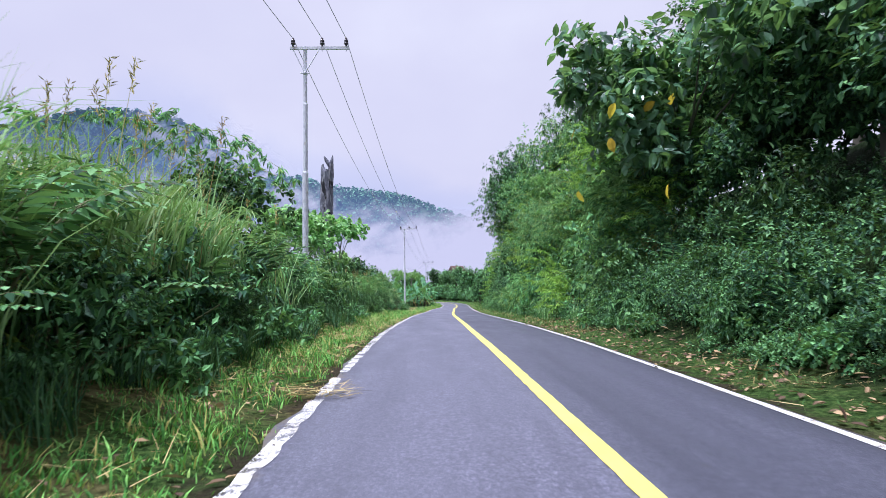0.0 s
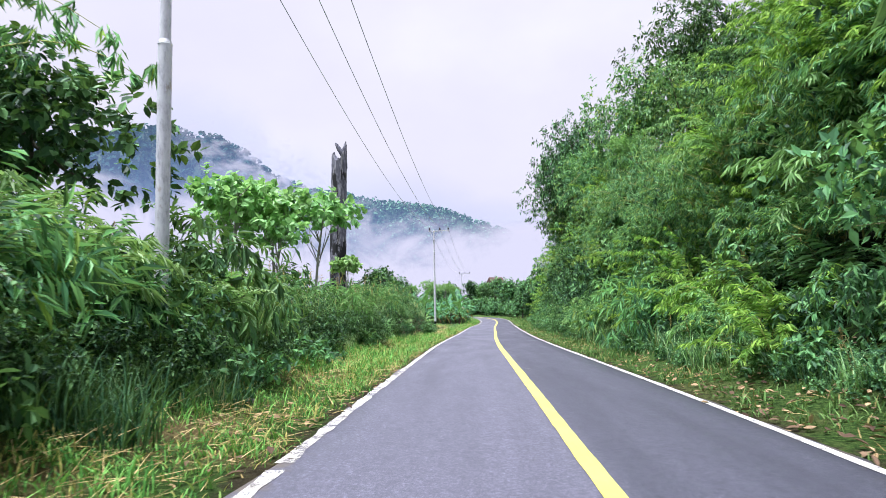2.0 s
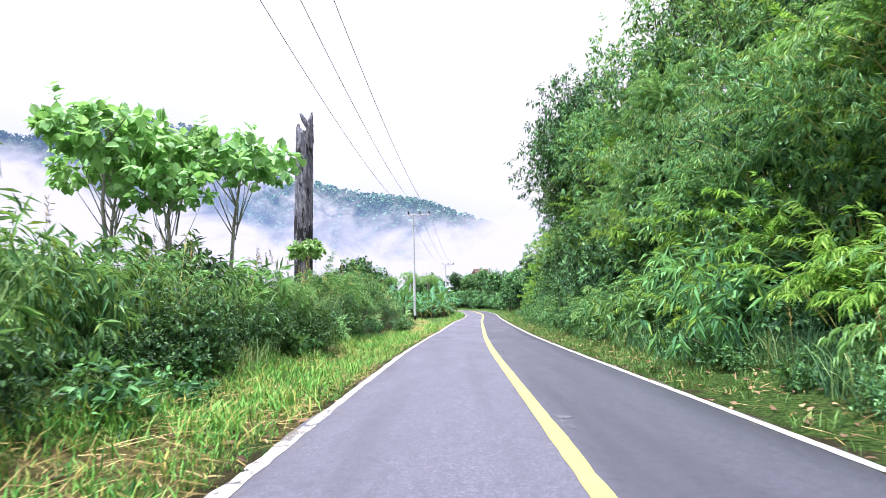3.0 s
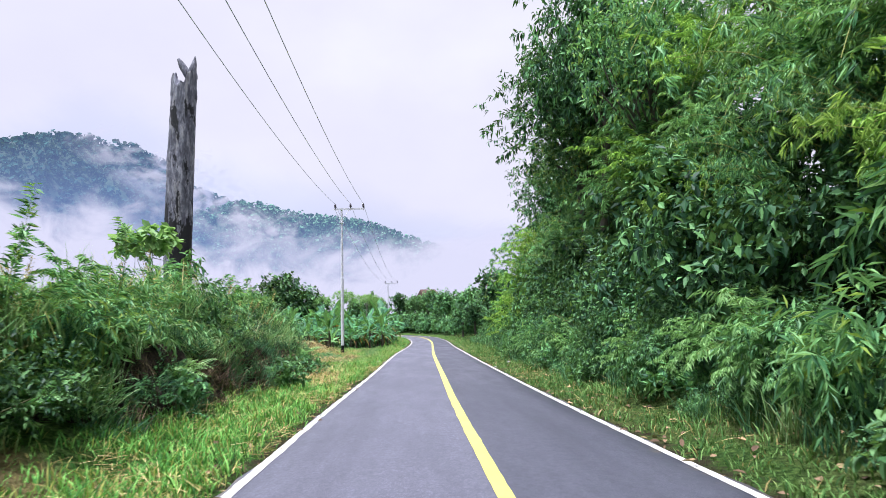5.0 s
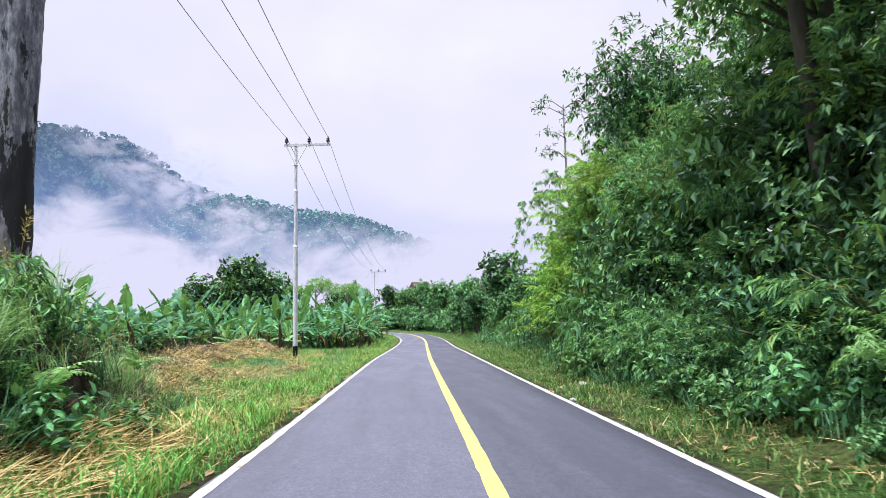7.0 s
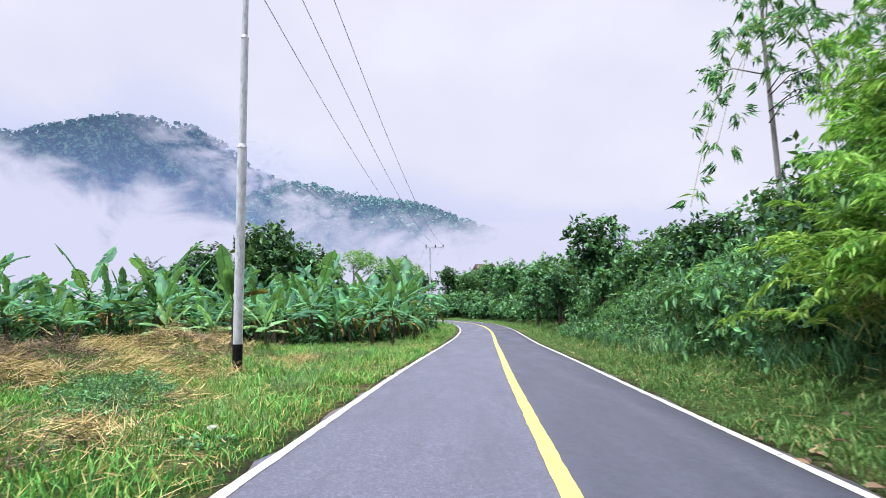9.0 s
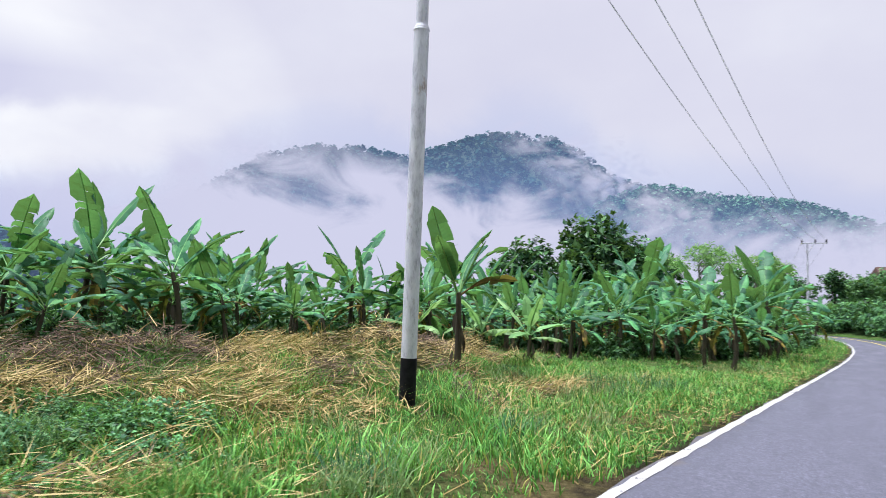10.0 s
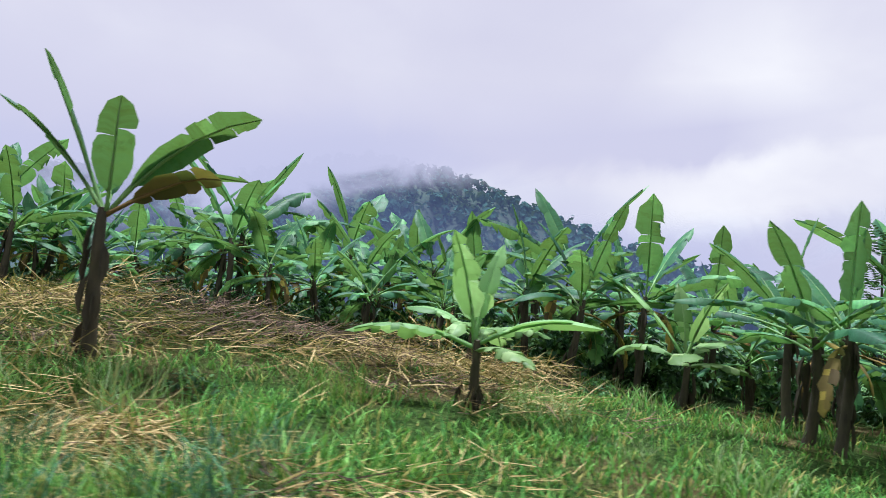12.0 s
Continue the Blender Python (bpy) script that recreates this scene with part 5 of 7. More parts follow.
def large_leaf_tree():
    rng = np.random.default_rng(77)
    ob = thing("tree", "large-leaved tree with scattered yellow leaves over the road", "tree")
    g, s = Geo(), Geo()
    base = np.array((8.0, 22.5, float(ground_z(8.0, 22.5)) - 0.3))
    crown = np.array((6.6, 21.5, 5.6))
    tube(s, [base, base * 0.5 + crown * 0.5 + (0.2, 0, -0.4), crown], [0.2, 0.15, 0.07], 9)
    lumps = [(lumpy(rng, 230, 12, 2.9, 1.05, -0.9), (6.6, 21.5, 5.6)), (lumpy(rng, 150, 9, 1.8, 1.0, -0.9), (5.2, 19.6, 4.9)),
             (lumpy(rng, 170, 12, 2.8, 0.6, -0.9), (6.9, 15.2, 6.1)), (lumpy(rng, 120, 9, 1.9, 1.1, -0.9), (4.5, 20.8, 6.9))]
    p = np.concatenate([q[0] + at for q, at in lumps])
    out = np.concatenate([q[1] for q, at in lumps])
    keep = (p[:, 1] > 17.6) | (p[:, 0] > 3.6 + 0.1 * (17.6 - p[:, 1]))
    # the yellow leaves hang on the outside of the crown
    for x, y, z in YELLOW_SPOTS:
        keep &= ~((np.abs(p[:, 0] - x - 0.2 * (p[:, 1] - y)) < 0.6) & (np.abs(p[:, 2] - z + 0.1 - 0.25 * (p[:, 1] - y)) < 0.55) & (p[:, 1] < y + 0.4))
    p, out = p[keep], out[keep]
    near = unit(np.array((-1.0, -0.5, 0.1)))
    sprigs(g, rng, p, out, 0.55, 7, 0.38, 0.20, LEAF_BIG, 0.3, spread=1.1)
    limbs = Geo()
    for q in range(22):
        end = p[rng.integers(0, len(p))]
        start = base * 0.3 + crown * 0.7
        tube(limbs, [start, (start + end) / 2 + rng.normal(size=3) * 0.2, end], [0.05, 0.03, 0.01], 5)
    part("crown", g, LEAF_LARGE, ob, smooth=False)
    part("trunk", s, BARK, ob)
    part("branchwork", limbs, BARK, ob)
    for spot in YELLOW_SPOTS:
        y = Geo()
        along = unit(np.array([rng.normal(size=3) * 0.4 + (0, 0, -1)]))
        y.scatter(*LEAF_BIG, leaf_turns(along, np.array([near]) + rng.normal(size=(1, 3)) * 0.4, rng.uniform(0.36, 0.46), 0.24), np.array([spot]) + (0, 0, 0.2))
        part("yellow_leaf", y, LEAF_YELLOW, ob, "yellow dying leaf", False)
    return ob


large_leaf_tree()

# ---- the tangled hedge on the valley side ----
for y in np.arange(3.0, 63.5, 1.5):
    cx = float(road_x(y))
    end = 1 - 0.45 * float(step(y, 56, 64))
    tall = 1.0 if y < 26 else 0.8 if y < 40 else 0.66
    for d, size, lift in ((-4.85 if y < 16 else -5.25, 0.85 * tall ** 0.5, 0.05), (-5.9, 1.15 * tall, 0.35), (-7.6, 1.25 * tall, 0.5)):
        yy = y + rng.uniform(-0.5, 0.5)
        bank = (DENSE_FINE, DENSE_FINE, VINES if y > 14 else DENSE_FINE, DENSE_FINE, FERNY if y > 14 else DENSE_FINE)[rng.integers(0, 5)] if d > -5.5 and y < 50 else (SPRAY, FERNY, VINES, FERNY, SPRAY)[rng.integers(0, 5)] if y < 26 else (SPRAY, FERNY, FERNY_LIGHT, SPRAY, VINES)[rng.integers(0, 5)]
        if d > -5.5 and (y > 50 or (14 < y and rng.uniform() < 0.35)):
            continue
        if d < -7:
            heap_shrub(COARSE if rng.uniform() < 0.5 else bank, cx + d, yy, size * end, lift * tall, 1.1)
            continue
        if d < -5.5 and rng.uniform() < 0.35:
            heap_shrub(bank, cx + d, yy, size * end, lift * tall, 1.1)
            continue
        put_shrub(bank, cx + d + rng.uniform(-0.35, 0.35), yy, size * end * rng.uniform(0.8, 1.15), FOREST_LABELS[id(bank)].replace("bank", "verge"), lift * tall, 1.1, "hedge shrubs")
    for q in range(5 if 4.5 < y < 15 else 0):
        put_grass(BRIGHT_GRASS, cx - rng.uniform(4.7, 6.4), y + rng.uniform(-0.7, 0.7), rng.uniform(0.95, 1.3), lift=1.0)
    for q in range(1 if y < 14 else 3 if y < 26 else 5):
        if q > 1:
            heap_shrub(TALL_GRASS, cx - rng.uniform(5.4, 8.2), y + rng.uniform(-0.7, 0.7), rng.uniform(0.65, 0.95) * end, 0.35 if y < 54.5 else 0.7)
            continue
        put_grass(TALL_GRASS, cx - rng.uniform(4.9 if y < 46 else 5.4, 8.2), y + rng.uniform(-0.7, 0.7), rng.uniform(0.75, 1.1) * (1.15 if y < 20 else 0.85) * end, lift=0.0 if y < 20 else 0.35 if y < 54.5 else 0.7)
    heap_shrub(MID_GRASS, cx - rng.uniform(4.1, 4.7) - (1.0 if y > 44 else 0), y + rng.uniform(-0.7, 0.7), rng.uniform(0.4, 0.7) * end)
    for q in range(0 if y < 6 else 3 if y < 14 else 2 if y < 30 else 1):
        put_fern(cx - rng.uniform(4.3, 6.4), y + rng.uniform(-0.7, 0.7), rng.uniform(0.7, 1.3) * (1.0 if y < 20 else 0.6) * end, rng.uniform(0.0, 1.1) * (1 if y < 30 else 0.6), bank=FERN if y < 24 else FERN_LIGHT)
    if rng.uniform() < 0.6:
        put_shrub(LOW, cx - rng.uniform(3.9, 4.6), y, rng.uniform(0.6, 1.2) * end, "small leafy weed on the verge", group="low weeds")
# dark grass and shrubs added to stand in for shaded hollows
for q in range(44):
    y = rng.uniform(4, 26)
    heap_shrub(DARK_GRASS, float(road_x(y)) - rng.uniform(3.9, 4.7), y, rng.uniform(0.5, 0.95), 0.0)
for q in range(70):
    y = rng.uniform(13, 46)
    heap_shrub(DENSE_FINE, float(road_x(y)) - rng.uniform(4.45, 5.2), y, rng.uniform(0.35, 0.7), -0.05)
build_heap("hedge_undergrowth", "tangled green growth behind the roadside hedge", "undergrowth")
# the dark earth cut where the hedge ends, with grass hanging over it
ys, ts = np.linspace(44.5, 62.8, 70), np.linspace(0, 1, 14)
Y, T = np.meshgrid(ys, ts, indexing="ij")
taper = step(Y, 44.5, 48) * (1 - step(Y, 59.3, 62.8))
D = -3.95 - 1.3 * T - 0.25 * (1 - taper) + 0.16 * wave(Y, 3 * T, 0.7, 2.0) * taper
X = road_x(Y) + D
Z = ground_z(X, Y) - 0.12 + taper * (1.0 * step(T, 0.08, 0.75) + 0.16 * wave(Y, 4 * T, 0.35, 1.0) * np.sin(np.pi * T))


def cut_lift(x, y):
    """How far the earth cut stands above the ground at a place."""
    rise = float(step(y, 44.5, 48) * (1 - step(y, 59.3, 62.8)))
    return rise * float(step((-3.95 - (x - float(road_x(y)))) / 1.3, 0.08, 0.75)) - 0.1


g = Geo()
g.put(np.stack([X, Y, Z], -1).reshape(-1, 3), grid_faces(70, 14)[:, ::-1])
tagged(new("bank", g.mesh("bank", EARTH)), "dark bare earth cut beside the verge", "bank", kind="structure")
for q in range(16):
    put_shrub(DENSE_FINE, rng.uniform(-4.8, -4.1), rng.uniform(46, 62), rng.uniform(0.25, 0.45), "dark shrub rooted in the earth cut", 0.15, 1.0, "hedge shrubs")
for q in range(26):
    bank = (DENSE_FINE, DENSE_FINE, SPRAY, VINES)[q % 4]
    put_shrub(bank, rng.uniform(-6.6, -4.6), rng.uniform(50.5, 60.8), rng.uniform(0.45, 0.8), "tangled shrub above the earth cut", 0.5, 1.1, "hedge shrubs")
for q in range(22):
    x, y = rng.uniform(-6.6, -4.6), rng.uniform(50.5, 61.8)
    put_grass(WIDE_GRASS, x, y, rng.uniform(0.75, 1.25), "tall grass hanging over a dark cut bank", lift=0.6 if x > -4.9 else 0.9)
for q in range(46):
    y = rng.uniform(45, 61.5)
    bank = (WIDE_GRASS, DARK_GRASS, WIDE_GRASS, SPRAY)[q % 4]
    m = stand(rng.uniform(-5.3, -4.75), y, rng.uniform(0, 360), rng.uniform(0.5, 0.85), -0.85, (rng.uniform(-10, 10), rng.uniform(5, 30)))
    plant("grass_clump", "long grass hanging over the edge of the earth cut", "grass", bank[q % 2], ("tuft", "plume"), m, "overhanging grass")
for q in range(30):
    x = rng.uniform(-4.75, -4.0)
    plant("grass_clump", "withered brown grass hanging down the earth cut", "grass", DEAD_GRASS[q % 2], ("tuft",),
          stand(x, rng.uniform(50.2, 62.4), rng.uniform(0, 360), rng.uniform(0.5, 1.0), 0.05 - max(0.0, -4.0 - x) * 0.9, (rng.uniform(-25, 25), rng.uniform(10, 60))), "withered grass")
for q in range(30):
    x, y = rng.uniform(-7.8, -5.0), rng.uniform(50.0, 60.5)
    bank = (DENSE_FINE, VINES, SPRAY)[q % 3]
    put_shrub(bank, x, y, rng.uniform(0.55, 0.85), "tangled shrub above the earth cut", rng.uniform(0.8, 1.2), 1.1, "hedge shrubs")
for q in range(60):
    x, y = rng.uniform(-7.4, -4.7), rng.uniform(47.5, 61.2)
    heap_shrub((WIDE_GRASS, TALL_GRASS)[q % 2], x, y, (1.0, 0.62)[q % 2] * rng.uniform(0.85, 1.25), rng.uniform(0.9, 1.6) if y > 50 else 0.8)
for q in range(190):
    y, d = rng.uniform(45.5, 62), rng.uniform(-5.3, -4.15)
    x = float(road_x(y)) + d
    bank = (WIDE_GRASS, DEAD_GRASS, DARK_GRASS, WIDE_GRASS, MID_GRASS)[q % 5] if d < -4.6 else (DEAD_GRASS, DARK_GRASS, DEAD_GRASS)[q % 3]
    HEAP.append((bank[q % 2][0], stand(x, y, rng.uniform(0, 360), rng.uniform(0.35, 0.7), 0.03 - cut_lift(x, y), (rng.uniform(-20, 20), rng.uniform(15, 75)))))
build_heap("cut_bank_grass", "long green and withered grass hanging over the earth cut", "grass")
for q in range(14):
    put_grass(TALL_GRASS, rng.uniform(-5.2, -4.2), rng.uniform(59.5, 63.5), rng.uniform(0.35, 0.6), "tall grass hanging over a dark cut bank", lift=0.25)
for q in range(4):
    put_grass(MID_GRASS, rng.uniform(-4.4, -3.7), rng.uniform(50.5, 62), rng.uniform(0.4, 0.7), "ragged green grass tussock on the verge", "grass tussocks")
# raised growth close to the start
for x, y, size in ((-7.6, 15, 1.25), (-8.2, 18.5, 1.5), (-9.5, 13.5, 1.4), (-9, 21, 1.4), (-11, 17, 1.6), (-8.8, 9.5, 1.1)):
    put_shrub(VINES if rng.uniform() < 0.5 else FERNY, x, y, size, "tall tangle of green climbers and grass", 0.6, 1.15, "hedge shrubs")
    put_grass(TALL_GRASS, x + 0.4, y - 0.3, 1.2)

# scrub on the low ground behind the hedge
for q in range(90):
    x, y = rng.uniform(-60, -13), rng.uniform(-10, 66)
    heap_shrub((COARSE, COARSE, MID_GRASS)[q % 3], x, y, rng.uniform(0.5, 1.1))
build_heap("valley_scrub", "low green scrub and grass on the valley floor", "undergrowth")

# dark round tree behind the hedge
ROUND_TREE = tree_meshes(140, 5.2, 2.0, 420, 9, 0.2, 0.12, LEAF_DARK, lumps=14, squash=0.8, trunk_r=0.11)
plant("tree", "dark round-crowned tree behind the hedge", "tree", ROUND_TREE, TREE_NAMES, stand(-8.6, 26.8, 40, 1.15, 0.2))


def hanging_bamboo():
    """Thin canes that arch across above the hedge, with hanging leaf fans."""
    rng = np.random.default_rng(17)
    ob = thing("bamboo_clump", "slender bamboo canes arching over the hedge with hanging leaves", "bamboo")
    gl = Geo()
    for root, top, tip in (((-13, 22.5), (-10.0, 22.8, 7.0), (-6.6, 23.3, 5.3)), ((-13, 24), (-9.6, 24.0, 6.7), (-6.1, 24.6, 4.9)),
                           ((-13, 21), (-11, 22.0, 7.2), (-8.4, 22.4, 5.6)), ((-12.5, 25), (-9.0, 25.2, 6.1), (-5.9, 25.6, 4.4)),
                           ((-14, 22), (-12.5, 21.5, 7.0), (-9.6, 21.2, 5.6)), ((-14, 24), (-12, 23.5, 6.4), (-9.0, 24.6, 5.3))):
        a = np.array((*root, float(ground_z(*root))))
        top, tip = np.array(top), np.array(tip)
        t = np.linspace(0, 1, 12)[:, None]
        line = a * (1 - t) ** 2 + 2 * (top + (0, 0, 1.0)) * t * (1 - t) + tip * t ** 2
        gc = Geo()
        bamboo_branch(gl, gc, rng, line[4:], 0.02, 22, 0.34, 0.055)
        tube(gc, line[:5], 0.025, 5)
        part("cane", gc, CULM, ob)
    part("foliage", gl, LEAF_BAMBOO, ob, smooth=False)


hanging_bamboo()

# light green umbrella-shaped trees
UMBRELLA = [tree_meshes(150 + q, 5.0, 1.3, 88, 7, 0.26, 0.2, LEAF_LIGHT, BARK_PALE, squash=0.7, trunk_r=0.05, lumps=10, droop=0.3) for q in range(2)]
for x, y, size in ((-8.3, 37.0, 1.15), (-7.4, 38.0, 1.1), (-6.3, 38.4, 1.05), (-9.2, 38.2, 1.05), (-6.8, 36.8, 0.85)):
    plant("tree", "young bright green tree with flat leafy crown, thin pale stem", "tree", UMBRELLA[rng.integers(0, 2)], TREE_NAMES,
          stand(x, y, rng.uniform(0, 360), size, 0.1, rng.uniform(-6, 6, 2)), "young bright trees")
YOUNG = tree_meshes(155, 4.6, 0.85, 55, 7, 0.3, 0.24, LEAF_LIGHT, BARK_PALE, squash=0.6, trunk_r=0.04, lumps=6, droop=0.4)
plant("tree", "small bright green sapling beside the charred trunk", "tree", YOUNG, TREE_NAMES, stand(-9.3, 61.3, 0, 1.14, 0.1))


# ---- charred dead trunk ----
def snag():
    ob = thing("dead_tree", "tall grey dead tree trunk, charred black in patches", "dead tree")
    rng = np.random.default_rng(4)
    x, y = -12.75, 74.0
    z0 = float(ground_z(x, y)) - 0.3
    sides, rows = 28, 60
    hs = np.linspace(z0, 15.0, rows)
    ang = np.arange(sides) * 2 * np.pi / sides
    pts = np.zeros((rows, sides, 3))
    for i, h in enumerate(hs):
        f = (h - z0) / (17 - z0)
        r = 0.74 - 0.06 * f + 0.3 * math.exp(-(h - z0) / 1.2)
        flute = 1 + 0.05 * np.sin(3 * ang + 1.0 + 0.25 * h) + 0.03 * np.sin(5 * ang - 0.5 * h) + 0.02 * np.sin(9 * ang + 1.4 * h) + 0.015 * rng.normal(size=sides)
        lean = np.array((x + 0.02 * (h - 3), y, 0))
        pts[i, :, 0] = lean[0] + r * flute * np.cos(ang)
        pts[i, :, 1] = lean[1] + r * flute * np.sin(ang) * 0.9
        pts[i, :, 2] = h
    # ragged broken top: low on the valley side, higher by the prongs
    crest = 13.75 + 0.55 * (np.cos(ang) < -0.55) + 0.7 * (np.cos(ang) > 0.35) + 0.12 * np.sin(7 * ang)
    pts[:, :, 2] = np.minimum(pts[:, :, 2], crest[None])
    i, j = np.meshgrid(np.arange(rows - 1), np.arange(sides), indexing="ij")
    k = (j + 1) % sides
    g = Geo()
    g.put(pts.reshape(-1, 3), np.stack([i * sides + j, i * sides + k, (i + 1) * sides + k, (i + 1) * sides + j], -1).reshape(-1, 4))
    g.put(np.r_[pts[-1], [[x + 0.3, y, 13.55]]], [(q, (q + 1) % sides, sides) for q in range(sides)])
    part("trunk", g, SNAG, ob, "grey and charred hollow trunk")
    x = x + 0.2
    p = Geo()
    tube(p, [(x - 0.50, y, 13.2), (x - 0.52, y, 13.9), (x - 0.50, y, 14.3), (x - 0.46, y, 14.55)], [0.24, 0.2, 0.14, 0.03], 9)
    part("splinter", p, SNAG, ob, "short broken splinter")
    p = Geo()
    tube(p, [(x + 0.38, y, 13.0), (x + 0.40, y, 14.0), (x + 0.44, y, 14.6), (x + 0.55, y, 15.1), (x + 0.60, y, 15.5)], [0.36, 0.30, 0.24, 0.14, 0.03], 9)
    tube(p, [(x + 0.42, y, 14.1), (x + 0.12, y, 14.55), (x - 0.12, y, 14.95), (x - 0.33, y, 15.35)], [0.26, 0.22, 0.2, 0.09], 9)
    part("splinter", p, SNAG, ob, "forked broken splinter")


snag()


# ---- utility poles and wires ----
def utility_pole(x, y, top, turn):
    z0 = float(ground_z(x, y)) - 0.05
    ob = thing("utility_pole", "grey steel utility pole with a black painted foot and crossarm", "utility pole", "utility poles", at=pose(x, y, z0, 0, 0, turn))
    h = top - z0
    g = Geo()
    tube(g, [(0, 0, -0.3), (0, 0, h * 0.52)], [0.105, 0.105], 18)
    tube(g, [(0, 0, h * 0.52 - 0.03), (0, 0, h * 0.52 + 0.05)], [0.112, 0.085], 18)
    tube(g, [(0, 0, h * 0.52), (0, 0, h * 0.78)], [0.085, 0.085], 18)
    tube(g, [(0, 0, h * 0.78 - 0.03), (0, 0, h * 0.78 + 0.04)], [0.091, 0.066], 18)
    tube(g, [(0, 0, h * 0.78), (0, 0, h)], [0.066, 0.066], 18)
    part("shaft", g, STEEL, ob)
    g = Geo()
    tube(g, [(0, 0, -0.3), (0, 0, 0.66)], [0.109, 0.109], 18)
    part("painted_foot", g, BLACK_BAND, ob, "black painted pole foot")
    bm = bmesh.new()
    bmesh.ops.create_cube(bm, size=1, matrix=Matrix.Translation((0.52, -0.09, h - 0.08)) @ Matrix.Diagonal((2.1, 0.012, 0.10, 1)))
    bmesh.ops.create_cube(bm, size=1, matrix=Matrix.Translation((0.52, -0.06, h - 0.036)) @ Matrix.Diagonal((2.1, 0.06, 0.012, 1)))
    bmesh.ops.create_cube(bm, size=1, matrix=Matrix.Translation((0.52, -0.06, h - 0.124)) @ Matrix.Diagonal((2.1, 0.06, 0.012, 1)))
    me = bpy.data.meshes.new("crossarm")
    bm.to_mesh(me)
    bm.free()
    me.materials.append(STEEL)
    part("crossarm", me, None, ob)
    for end in (-0.42, 0.52):
        g = Geo()
        tube(g, [(0.0, -0.08, h - 1.0), (end, -0.09, h - 0.13)], [0.018, 0.018], 6)
        part("brace", g, STEEL, ob)
    g = Geo()
    tube(g, [(0, 0, h - 1.04), (0, 0, h - 0.96)], [0.085, 0.085], 16)
    tube(g, [(-0.16, -0.08, h - 1.0), (0.16, -0.08, h - 1.0)], [0.014, 0.014], 6)
    part("collar", g, STEEL, ob)
    for q in (-0.42, 0.62, 1.48):
        g = Geo()
        prof = [(0.0, 0.035), (0.07, 0.04), (0.09, 0.085), (0.15, 0.08), (0.155, 0.055), (0.18, 0.055), (0.185, 0.075), (0.24, 0.07), (0.25, 0.04), (0.3, 0.045), (0.33, 0.02)]
        tube(g, [(q, -0.07, h - 0.03 + a) for a, _ in prof], [b for _, b in prof], 14)
        ins = part("insulator", g, PORCELAIN, ob, "dark brown ribbed insulator")
        pin = Geo()
        tube(pin, [(q, -0.07, h - 0.2), (q, -0.07, h)], [0.014, 0.014], 6)
        part("pin", pin, STEEL, ins)
    m = pose(x, y, z0, 0, 0, turn)
    return [m @ Vector((q, -0.07, h + 0.27)) for q in (-0.42, 0.62, 1.48)]


spots = [utility_pole(-6.4, -33, 10.0, 2), utility_pole(-5.28, 24.9, 9.38, 1), utility_pole(-4.45, 81.4, 7.93, -6),
         utility_pole(-2.75, 141, 6.05, 3), utility_pole(-9.5, 199, 6.3, 25)]
for a, b in zip(spots, spots[1:]):
    for p, q in zip(a, b):
        t = np.linspace(0, 1, 41)[:, None]
        line = np.array(p) * (1 - t) + np.array(q) * t - np.array((0, 0, 1.33)) * (4 * t * (1 - t))
        g = Geo()
        tube(g, line, 0.012, 5)
        tagged(new("power_line", g.mesh("power_line", WIRE)), "thin grey overhead power wire between poles", "power line", "power lines")


# ---- banana plants ----
def banana_leaf(rng, length, width, lift, droop, torn=0.5):
    """One banana leaf: a stalk, a midrib that arches over, and a blade torn along its veins."""
    g = Geo()
    k = 16
    t = np.linspace(0, 1, k)
    ang = lift - droop * t ** 1.35
    seg = length / (k - 1)
    out = np.r_[0, np.cumsum(np.cos(ang[:-1]) * seg)]
    up = np.r_[0, np.cumsum(np.sin(ang[:-1]) * seg)]
    mid = np.c_[out, np.zeros(k), up]
    tube(g, mid[[0, 3, 6, 9, 12, 15]], np.linspace(0.026, 0.006, 6), 3, 1, False)
    nrm = np.c_[-np.sin(ang), np.zeros(k), np.cos(ang)]
    w = width * np.interp(t, [0, 0.2, 0.27, 0.45, 0.8, 0.94, 1], [0, 0.0, 0.5, 1, 0.92, 0.55, 0.05])
    for s in (-1, 1):
        fold = rng.uniform(0.05, 0.6) if torn > 0.45 else rng.uniform(-0.25, 0.25)
        i = 3
        while i < k - 1:
            j = min(k - 1, i + (rng.integers(1, 3) if rng.uniform() < torn else rng.integers(3, 8)))
            sag = fold + (rng.uniform(-0.2, 0.45) if torn > 0.2 else 0.0)
            rows = []
            for q in range(i, j + 1):
                pinch = 1.0 if i < q < j else rng.uniform(0.45, 0.9) if torn > 0.45 else rng.uniform(0.8, 0.97)
                h1 = mid[q] + (np.array((0, s, 0)) * math.cos(sag * 0.6) + nrm[q] * 0.25 - (0, 0, math.sin(sag * 0.5))) * w[q] * 0.28
                edge = mid[q] + (np.array((0, s, 0)) * math.cos(sag) + nrm[q] * 0.12 - (0, 0, math.sin(sag))) * w[q] * 0.5 * pinch * rng.uniform(0.93, 1.04)
                rows += [mid[q] + nrm[q] * 0.004, h1, edge]
            f = grid_faces(j - i + 1, 3)
            g.put(rows, f if s > 0 else f[:, ::-1], 0)
            i = j
    return g


